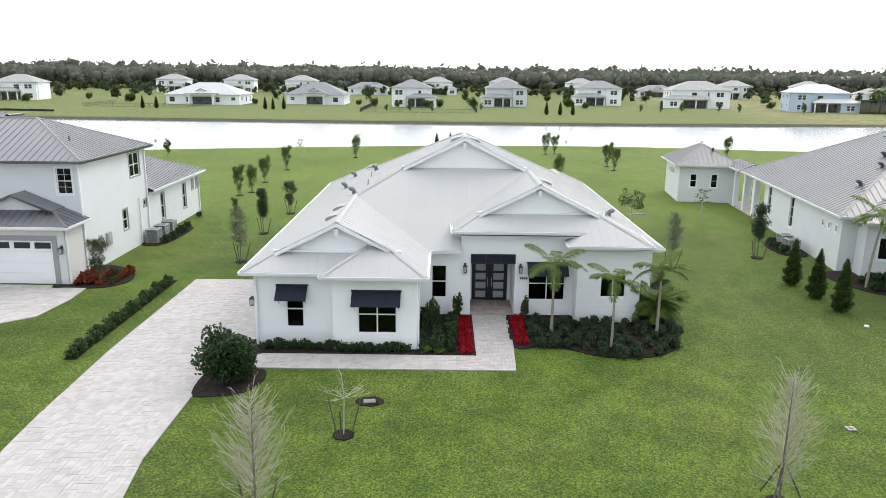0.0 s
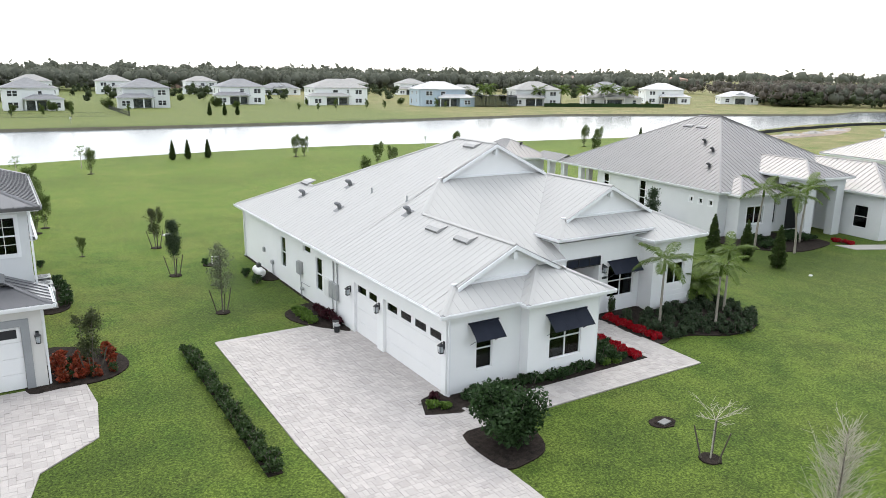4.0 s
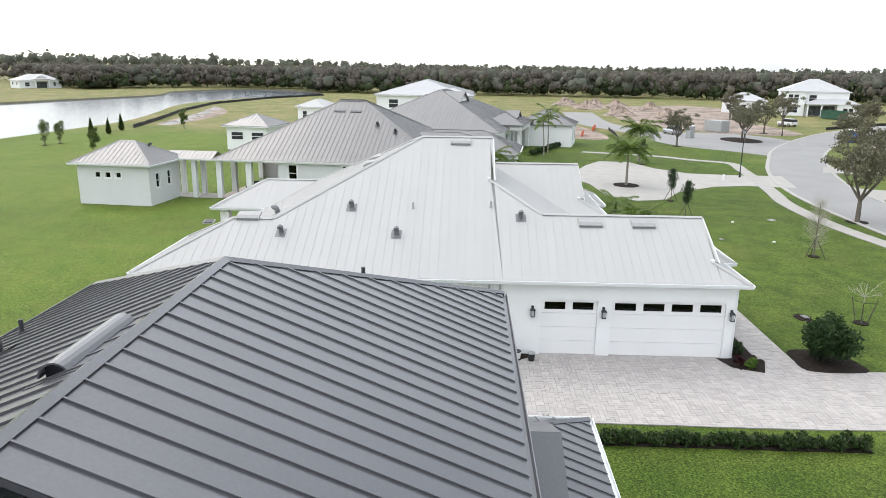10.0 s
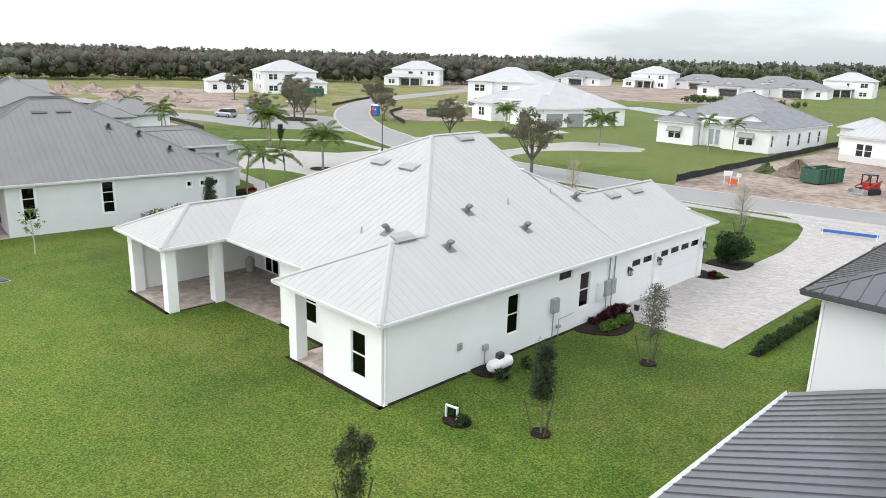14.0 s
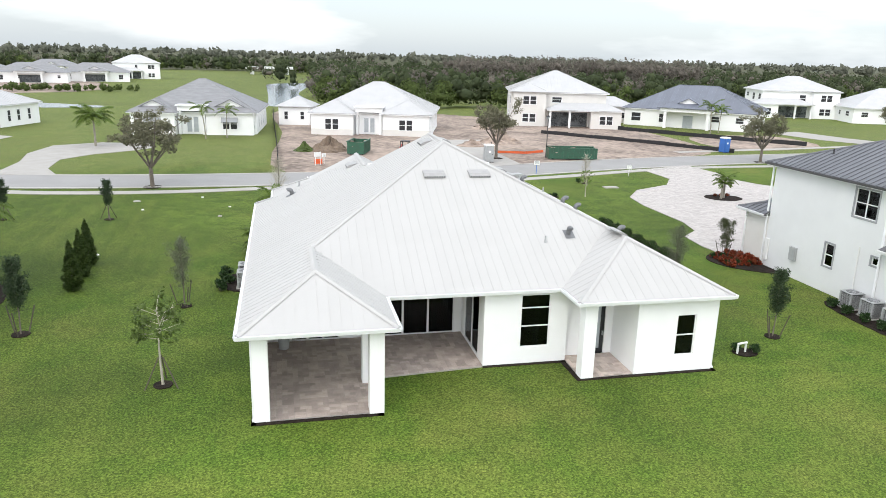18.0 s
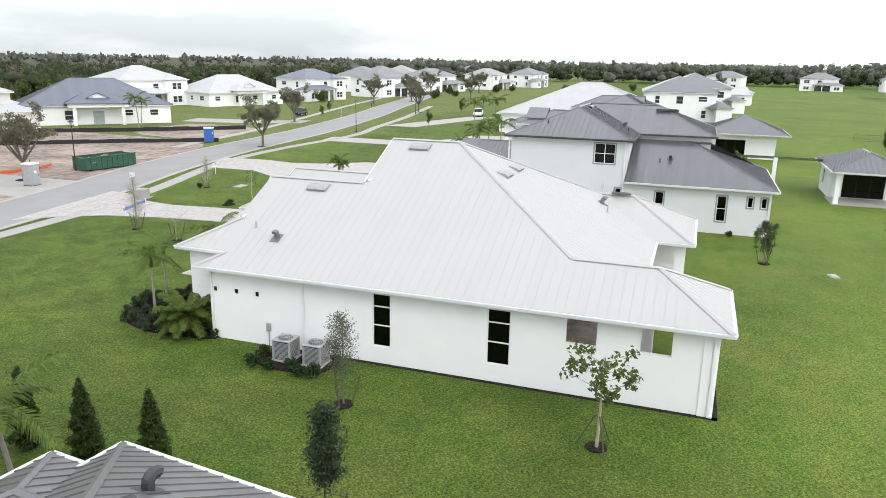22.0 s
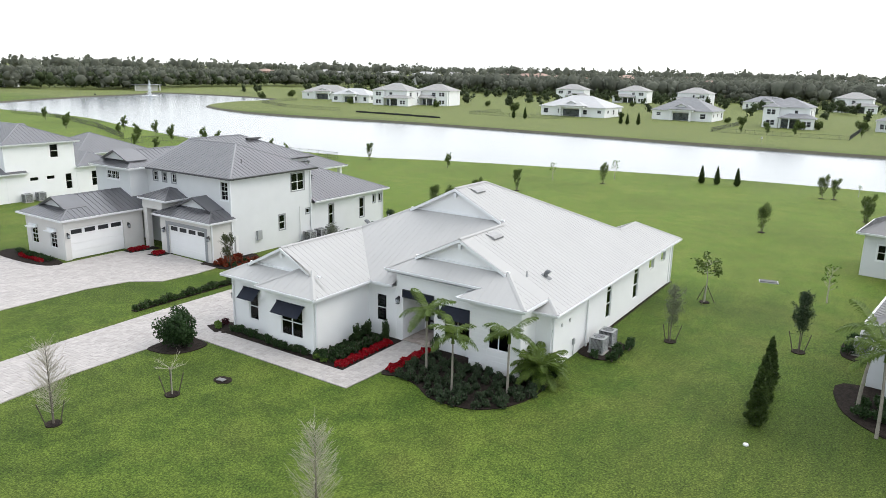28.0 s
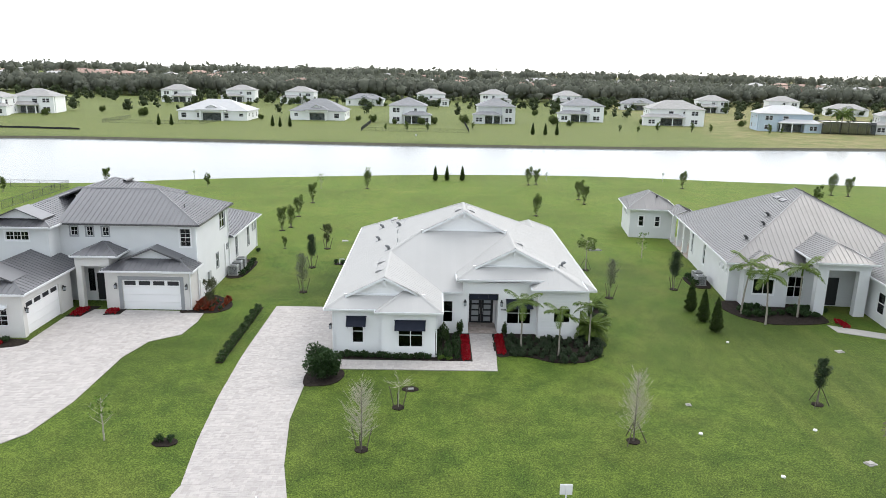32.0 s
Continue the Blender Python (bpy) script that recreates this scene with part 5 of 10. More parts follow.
# ---- hipped blocks for the neighbouring houses ----
def hip_roof(h, x0, x1, y0, y1, z, p, material, single=False, step=0.45, caps=True, gut=TRIM, ends=(1, 1), over=True):
    """A hipped roof over a rectangle of eaves; ends: whether each end of the ridge is hipped (1) or runs on (0)."""
    w, d = x1 - x0, y1 - y0
    if w >= d:
        r, m = d / 2, (y0 + y1) / 2
        a, b = x0 + r * ends[0], x1 - r * ends[1]
        sides = [((0, p, z - p * y0), [(x0, y0), (x1, y0), (b, m), (a, m)]), ((0, -p, z + p * y1), [(x1, y1), (x0, y1), (a, m), (b, m)])]
        if ends[0]:
            sides.append(((p, 0, z - p * x0), [(x0, y1), (x0, y0), (a, m)]))
        if ends[1]:
            sides.append(((-p, 0, z + p * x1), [(x1, y0), (x1, y1), (b, m)]))
        e0, e1 = (a, m), (b, m)
        corners = (((x0, y0), (x0, y1)), ((x1, y0), (x1, y1)))
    else:
        r, m = w / 2, (x0 + x1) / 2
        a, b = y0 + r * ends[0], y1 - r * ends[1]
        sides = [((p, 0, z - p * x0), [(x0, y1), (x0, y0), (m, a), (m, b)]), ((-p, 0, z + p * x1), [(x1, y0), (x1, y1), (m, b), (m, a)])]
        if ends[0]:
            sides.append(((0, p, z - p * y0), [(x0, y0), (x1, y0), (m, a)]))
        if ends[1]:
            sides.append(((0, -p, z + p * y1), [(x1, y1), (x0, y1), (m, b)]))
        e0, e1 = (m, a), (m, b)
        corners = (((x0, y0), (x1, y0)), ((x0, y1), (x1, y1)))
    for pl, pts in sides:
        if len(pts) == 4 and abs(pts[2][0] - pts[3][0]) + abs(pts[2][1] - pts[3][1]) < 0.01:
            pts = pts[:3]
        roof_slope(h, pts, pl, material, step, single)
    top = z + p * r
    if caps:
        if (Vector(e0) - Vector(e1)).length > 0.05:
            cap(h, (*e0, top), (*e1, top), material, 0.11)
        for e, (c0, c1), k in ((e0, corners[0], ends[0]), (e1, corners[1], ends[1])):
            if k:
                cap(h, (*c0, z), (*e, top), material, 0.11)
                cap(h, (*c1, z), (*e, top), material, 0.11)
    if gut:
        for a_, b_, o in (((x0, y0), (x1, y0), (0, -1)), ((x1, y0), (x1, y1), (1, 0)), ((x1, y1), (x0, y1), (0, 1)), ((x0, y1), (x0, y0), (-1, 0))):
            gutter(h, a_, b_, z - 0.01, gut, o)
        slab(h, "soffit", [(x0 + 0.02, y0 + 0.02), (x1 - 0.02, y0 + 0.02), (x1 - 0.02, y1 - 0.02), (x0 + 0.02, y1 - 0.02)], z - 0.2, z - 0.17, TRIM)
    return top


def shell(h, x0, x1, y0, y1, z0, z1, material, south=(), north=(), east=(), west=(), t=0.2):
    """Four outer walls of a block with openings."""
    part("wall", wall_mesh("y", y0, x0, x1, z0, z1, south, t, 1), material, h, at=True)
    part("wall", wall_mesh("y", y1, x0, x1, z0, z1, north, t, -1), material, h, at=True)
    part("wall", wall_mesh("x", x0, y0 + t + 0.002, y1 - t - 0.002, z0, z1, west, t, 1), material, h, at=True)
    part("wall", wall_mesh("x", x1, y0 + t + 0.002, y1 - t - 0.002, z0, z1, east, t, -1), material, h, at=True)


def gablet(h, cx_, y, top, w, p, material, trim, depth=0.34):
    """A small dutch gable facing south: wall, two rake boards and its two little roof wings."""
    zb = top - w * p
    bm = bmesh.new()
    f = [(cx_ - w, zb), (cx_ + w, zb), (cx_, top)]
    for yy in (y, y + 0.08):
        bm.faces.new([bm.verts.new((x, yy, z - 0.05)) for x, z in f])
    bm.verts.ensure_lookup_table()
    for i in range(3):
        bm.faces.new((bm.verts[i], bm.verts[(i + 1) % 3], bm.verts[(i + 1) % 3 + 3], bm.verts[i + 3]))
    bmesh.ops.recalc_face_normals(bm, faces=bm.faces)
    part("gable_wall", bm, trim, h, at=True)
    for s in (-1, 1):
        bm = bmesh.new()
        for yy in (y - depth, y + w * 0.9):
            bm.faces.new([bm.verts.new((x, yy, z)) for x, z in ((cx_, top + 0.06), (cx_ + s * (w + 0.2), zb - 0.04), (cx_ + s * (w + 0.2), zb - 0.14), (cx_, top - 0.04))])
        bm.verts.ensure_lookup_table()
        for i in range(4):
            bm.faces.new((bm.verts[i], bm.verts[(i + 1) % 4], bm.verts[(i + 1) % 4 + 4], bm.verts[i + 4]))
        bmesh.ops.recalc_face_normals(bm, faces=bm.faces)
        part("gable_roof", bm, material, h, at=True)


def garage_door(h, axis, c, inward, a0, a1, z1, n, material=None):
    material = material or WHITE_SIDING
    d = part("garage_door", boxes(abox(axis, c + inward * 0.22, c + inward * 0.24, a0 + 0.02, a1 - 0.02, z1 - 0.06, z1 - 0.02)), material, h, "pale sectional garage door with a row of small windows", at=True)
    wy = [(a0 + 0.15 + (a1 - a0 - 0.3 + 0.25) * i / n, a0 + 0.15 + (a1 - a0 - 0.3 + 0.25) * (i + 1) / n - 0.25) for i in range(n)]
    for k in range(4):
        za, zb = 0.03 + k * (z1 - 0.03) / 4, 0.03 + (k + 1) * (z1 - 0.03) / 4 - 0.012
        part("section", wall_mesh(axis, c + inward * 0.12, a0 + 0.01, a1 - 0.01, za, zb, [(p, q, za + 0.15, zb - 0.12) for p, q in wy] if k == 3 else (), 0.05, inward), material, d, at=True)
    for p, q in wy:
        part("pane", boxes(abox(axis, c + inward * 0.15, c + inward * 0.16, p, q, z1 * 0.75 + 0.15, z1 - 0.12)), BLACK, d, at=True)
    return d


def barrel_vent(x, y, z, turn, length, material):
    """A half-round hood lying along the ridge, on a flashing sheet, with dark open ends."""
    v = thing("ridge_vent", x, y, z, turn, "dark half-round vent hood beside the charcoal ridge", "roof vent", "roof vents")
    n, r = 10, 0.21
    bm = bmesh.new()
    ring = [[bm.verts.new((sx * length / 2, r * k * math.cos(math.pi * i / n), -0.08 + r * k * (0.25 + math.sin(math.pi * i / n)))) for i in range(n + 1)] for sx, k in ((-1, 1), (1, 1), (1, 0.9), (-1, 0.9))]
    for a, b in zip(ring, ring[1:] + ring[:1]):
        for i in range(n):
            bm.faces.new((a[i], b[i], b[i + 1], a[i + 1]))
    bmesh.ops.recalc_face_normals(bm, faces=bm.faces)
    part("hood", bm, material, v)
    part("mouth", boxes(*[(s * (length / 2 - 0.12) - 0.01, s * (length / 2 - 0.12) + 0.01, -r * 0.8, r * 0.8, -0.06, 0.1) for s in (-1, 1)]), BLACK, v)
    bm = boxes((-length / 2 - 0.1, length / 2 + 0.1, -0.34, 0.34, -0.03, 0.012))
    for q in bm.verts:
        q.co.z -= 0.4167 * q.co.y
    part("flashing", bm, material, v)
    return v


def west_house():
    """Two-storey neighbour with a charcoal standing-seam roof."""
    h = thing("house", -28.5, 48.0, 0, 0, "two-storey pale stucco house with a charcoal metal roof", "house")
    q = 0.4167
    # upper blocks
    S = [(-32.5, -31.9, 5.82, 6.6), (-31.15, -30.6, 5.82, 6.6), (-29.8, -29.25, 5.82, 6.6), (-23.2, -22.3, 4.98, 6.55)]
    E = [(49.65, 51.3, 5.0, 6.6), (48.0, 48.7, 1.6, 2.95), (51.5, 51.98, 2.62, 3.05)]
    shell(h, -33.4, -21.85, 42.65, 52.2, 0, 6.83, GREY_WALL, south=S, east=E)
    for a0, a1, z0, z1 in S[:3]:
        window(h, "y", 42.65, 1, a0, a1, z0, z1, 1, 1, trim=GREY_TRIM, muntins=1)
    window(h, "y", 42.65, 1, *S[3], 2, 1, trim=TRIM, muntins=1)
    window(h, "x", -21.85, -1, *E[0], 2, 2, trim=GREY_TRIM)
    window(h, "x", -21.85, -1, *E[1], 2, 1, trim=GREY_TRIM)
    window(h, "x", -21.85, -1, *E[2], 1, 1, trim=GREY_TRIM)
    hip_roof(h, -33.4, -21.4, 42.2, 52.65, 7.0, q, DARK_ROOF, True, 0.44, ends=(0, 1), gut=DARK_ROOF)
    shell(h, -38.2, -28.4, 52.202, 58.6, 0, 6.83, GREY_WALL)
    roof_slope(h, [(-28.0, 47.6), (-28.0, 59.0), (-33.3, 53.7), (-33.3, 47.5)], (-q, 0, 7.0 - q * 28.0), DARK_ROOF, 0.44)
    roof_slope(h, [(-28.0, 59.0), (-38.6, 59.0), (-33.3, 53.7)], (0, -q, 7.0 + q * 59.0), DARK_ROOF, 0.44)
    roof_slope(h, [(-38.6, 59.0), (-38.6, 47.6), (-33.3, 47.5), (-33.3, 53.7)], (q, 0, 7.0 + q * 38.6), DARK_ROOF, 0.44, False)
    top = 7.0 + q * 5.3
    for a, b in (((-33.3, 53.7, top), (-28.0, 59.0, 7.0)), ((-33.3, 53.7, top), (-38.6, 59.0, 7.0)), ((-33.3, 47.5, top), (-33.3, 53.7, top))):
        cap(h, a, b, DARK_ROOF, 0.11)
    gutter(h, (-28.0, 52.9), (-28.0, 59.0), 6.99, DARK_ROOF, (1, 0)), gutter(h, (-28.0, 59.0), (-38.6, 59.0), 6.99, DARK_ROOF, (0, 1))
    slab(h, "soffit", [(-38.58, 52.7), (-28.02, 52.7), (-28.02, 58.98), (-38.58, 58.98)], 6.8, 6.83, TRIM)
    # front upper wing with a gablet
    shell(h, -38.8, -33.45, 40.85, 42.6, 3.0, 6.83, GREY_WALL, south=[(-37.0, -35.1, 5.75, 6.5)])
    shell(h, -38.8, -33.402, 42.602, 52.2, 0, 6.83, GREY_WALL)
    window(h, "y", 40.85, 1, -37.0, -35.1, 5.75, 6.5, 1, 3, trim=TRIM, muntins=1)
    hip_roof(h, -39.0, -33.0, 40.4, 50.0, 7.0, q, DARK_ROOF, False, 0.44, ends=(1, 0))
    gablet(h, -36.0, 41.3, 8.36, 1.9, q, DARK_ROOF, GREY_WALL)
    # rear single-storey block
    R_E = [(54.7, 55.35, 1.02, 3.0), (59.4, 60.1, 1.0, 3.02), (61.6, 62.0, 2.25, 3.05), (62.6, 63.0, 2.25, 3.05)]
    shell(h, -34.4, -21.85, 58.602, 63.3, 0, 3.53, GREY_WALL, east=[w for w in R_E if w[0] > 59])
    part("wall", wall_mesh("x", -21.85, 52.202, 58.6, 0, 3.53, [R_E[0]], 0.2, -1), GREY_WALL, h, at=True)
    for w in R_E:
        window(h, "x", -21.85, -1, *w, 2 if w[3] - w[2] > 1 else 1, 1, trim=GREY_TRIM)
    zr = 3.7
    ex, wx, ny = -21.35, -34.85, 63.7
    m = (ex + wx) / 2
    roof_slope(h, [(ex, 52.3), (ex, ny), (m, ny - (ex - m)), (m, 52.3)], (-q, 0, zr + q * ex), DARK_ROOF, 0.44)
    roof_slope(h, [(ex, ny), (wx, ny), (m, ny - (ex - m))], (0, -q, zr + q * ny), DARK_ROOF, 0.44)
    roof_slope(h, [(wx, ny), (wx, 58.7), (m, 58.7), (m, ny - (ex - m))], (q, 0, zr - q * wx), DARK_ROOF, 0.44, False)
    cap(h, (ex, ny, zr), (m, ny - (ex - m), zr + q * (ex - m)), DARK_ROOF, 0.11), cap(h, (wx, ny, zr), (m, ny - (ex - m), zr + q * (ex - m)), DARK_ROOF, 0.11)
    gutter(h, (ex, 52.3), (ex, ny), zr - 0.01, TRIM, (1, 0)), gutter(h, (ex, ny), (wx, ny), zr - 0.01, TRIM, (0, 1))
    slab(h, "soffit", [(ex - 0.02, 52.32), (ex - 0.02, ny - 0.02), (wx + 0.02, ny - 0.02), (wx + 0.02, 58.7), (-28.3, 58.7), (-28.3, 52.32)], zr - 0.2, zr - 0.17, TRIM)
    # street-facing garage
    shell(h, -28.5, -21.852, 40.25, 42.648, 0, 3.38, CREAM_WALL, south=[(-27.45, -22.6, 0, 2.65)])
    garage_door(h, "y", 40.25, 1, -27.45, -22.6, 2.65, 4)
    for a0, a1, z0 in ((-27.75, -27.45, 0), (-22.6, -22.3, 0), (-27.45, -22.6, 2.65)):
        part("door_casing", boxes((a0, a1, 40.21, 40.26, z0, 2.95)), GREY_TRIM, h, at=True)
    x0, x1, ys, z = -28.95, -21.4, 39.8, 3.55
    xm = (x0 + x1) / 2
    roof_slope(h, [(x0, ys), (x1, ys), (x1 - 1.6, ys + 1.6), (x0 + 1.6, ys + 1.6)], (0, q, z - q * ys), DARK_ROOF, 0.44)
    roof_slope(h, [(x1, ys), (x1, 42.63), (xm, 42.63), (xm, ys + 1.3), (x1 - 1.6, ys + 1.3), (x1 - 1.6, ys + 1.6)], (-q, 0, z + q * x1), DARK_ROOF, 0.44)
    roof_slope(h, [(x0, 42.63), (x0, ys), (x0 + 1.6, ys + 1.6), (x0 + 1.6, ys + 1.3), (xm, ys + 1.3), (xm, 42.63)], (q, 0, z - q * x0), DARK_ROOF, 0.44)
    gablet(h, xm, ys + 1.62, z + q * (xm - x0), xm - x0 - 1.7, q, DARK_ROOF, GREY_WALL)
    for a, b in (((x0, ys, z), (x0 + 1.6, ys + 1.6, z + q * 1.6)), ((x1, ys, z), (x1 - 1.6, ys + 1.6, z + q * 1.6))):
        cap(h, a, b, DARK_ROOF, 0.11)
    gutter(h, (x0, ys), (x1, ys), z - 0.01, TRIM, (0, -1)), gutter(h, (x1, ys), (x1, 42.6), z - 0.01, TRIM, (1, 0))
    slab(h, "soffit", [(x0 + 0.02, ys + 0.02), (x1 - 0.02, ys + 0.02), (x1 - 0.02, 42.6), (x0 + 0.02, 42.6)], z - 0.2, z - 0.17, TRIM)
    # porch with its own little hip
    for x in (-31.1, -28.75):
        part("column", soft_box(x - 0.25, x + 0.25, 40.55, 41.05, 0, 3.7, 0.02), CREAM_WALL, h, at=True)
    part("porch_beam", boxes((-31.35, -28.5, 40.5, 42.6, 3.7, 4.48)), CREAM_WALL, h, at=True)
    hip_roof(h, -31.55, -27.7, 40.3, 44.15, 4.65, q, DARK_ROOF, True, 0.44)
    d = part("front_door", soft_box(-30.6, -29.5, 42.56, 42.64, 0.1, 2.5), BLACK, h, "dark front door under the porch", at=True)
    part("side_window", boxes((-31.3, -30.8, 42.57, 42.64, 0.9, 2.9)), GLASS, h, at=True)
    # side-loaded garage wing
    shell(h, -38.0, -32.0, 33.5, 40.84, 0, 3.38, CREAM_WALL, east=[(34.0, 38.9, 0, 2.65)], south=[(-37.2, -36.2, 0.9, 2.5), (-34.2, -33.2, 0.9, 2.5)])
    garage_door(h, "x", -32.0, -1, 34.0, 38.9, 2.65, 4)
    for a0 in (-37.2, -34.2):
        window(h, "y", 33.5, 1, a0, a0 + 1.0, 0.9, 2.5, 2, 1, muntins=1)
        part("awning", boxes((a0 - 0.1, a0 + 1.1, 33.0, 33.48, 2.35, 2.42), (a0 - 0.1, a0 + 1.1, 33.3, 33.48, 2.42, 2.6)), TRIM, h, at=True)
    x0, x1, ys = -38.45, -31.55, 33.05
    xm = (x0 + x1) / 2
    roof_slope(h, [(x0, ys), (x1, ys), (x1 - 1.5, ys + 1.5), (x0 + 1.5, ys + 1.5)], (0, q, z - q * ys), DARK_ROOF, 0.44)
    roof_slope(h, [(x1, ys), (x1, 42.4), (xm, 42.4), (xm, ys + 1.2), (x1 - 1.5, ys + 1.2), (x1 - 1.5, ys + 1.5)], (-q, 0, z + q * x1), DARK_ROOF, 0.44)
    roof_slope(h, [(x0, 42.4), (x0, ys), (x0 + 1.5, ys + 1.5), (x0 + 1.5, ys + 1.2), (xm, ys + 1.2), (xm, 42.4)], (q, 0, z - q * x0), DARK_ROOF, 0.44, False)
    gablet(h, xm, ys + 1.52, z + q * (xm - x0), xm - x0 - 1.6, q, DARK_ROOF, GREY_WALL)
    cap(h, (xm, ys + 1.2, z + q * (xm - x0)), (xm, 40.8, z + q * (xm - x0)), DARK_ROOF, 0.11), cap(h, (x1, ys, z), (x1 - 1.5, ys + 1.5, z + q * 1.5), DARK_ROOF, 0.11)
    gutter(h, (x0, ys), (x1, ys), z - 0.01, TRIM, (0, -1)), gutter(h, (x1, ys), (x1, 41.2), z - 0.01, TRIM, (1, 0)), gutter(h, (x0, ys), (x0, 42.4), z - 0.01, TRIM, (-1, 0))
    slab(h, "soffit", [(x0 + 0.02, ys + 0.02), (x1 - 0.02, ys + 0.02), (x1 - 0.02, 40.8), (x0 + 0.02, 40.8)], z - 0.2, z - 0.17, TRIM)
    for x, y, z1 in ((-21.78, 42.5, 6.9), (-21.78, 52.1, 6.9), (-21.78, 40.35, 3.4), (-21.78, 63.2, 3.6)):
        part("downpipe", boxes((x - 0.04, x + 0.04, y - 0.05, y + 0.05, 0.05, z1)), TRIM, h, at=True)
    part("meter_box", soft_box(-21.83, -21.65, 45.2, 45.75, 1.15, 2.0), GREY_BOX, h, at=True)
    part("meter_box", soft_box(-21.83, -21.7, 42.75, 43.05, 0.5, 1.95), PVC, h, at=True)
    part("conduit", rod(bmesh.new(), (-21.78, 50.6, 0.1), (-21.78, 50.6, 3.4), 0.04), PVC, h, at=True)
    return h


west_house()
for x, y in ((-31.95, 33.75), (-31.95, 39.3)):
    wall_lamp(x, y, 2.1, 1, 0)
for x in (-27.95, -22.05):
    wall_lamp(x, 40.25, 2.1, 0, -1)
PLD = (-0.4167, 0, 7.0 - 0.4167 * 21.4)
PLDN = (0, -0.4167, 7.0 + 0.4167 * 52.65)
barrel_vent(-30.3, 47.95, on(PLDN, -30.3, 47.95), 0, 1.75, DARK_ROOF)
PLDB = (-0.4167, 0, 7.0 - 0.4167 * 28.0)
barrel_vent(-32.3, 54.6, on(PLDB, -32.3, 54.6), 90, 1.75, DARK_ROOF)
gooseneck(-27.4, 51.35, on(PLDN, -27.4, 51.35), 90, DARK_METAL, "dark gooseneck vent on the charcoal roof")
pipe_vent(-25.8, 51.85, on(PLDN, -25.8, 51.85), DARK_METAL, "dark vent pipe on the charcoal roof")
PLDE = (-0.4167, 0, 3.7 - 0.4167 * 21.35)
gooseneck(-25.0, 55.5, on(PLDE, -25.0, 55.5), 0, DARK_METAL, "dark gooseneck vent on the charcoal roof")
pipe_vent(-24.6, 54.7, on(PLDE, -24.6, 54.7), DARK_METAL, "dark vent pipe on the charcoal roof")
pipe_vent(-23.6, 45.4, on(PLD, -23.6, 45.4), DARK_METAL, "dark vent pipe on the charcoal roof")


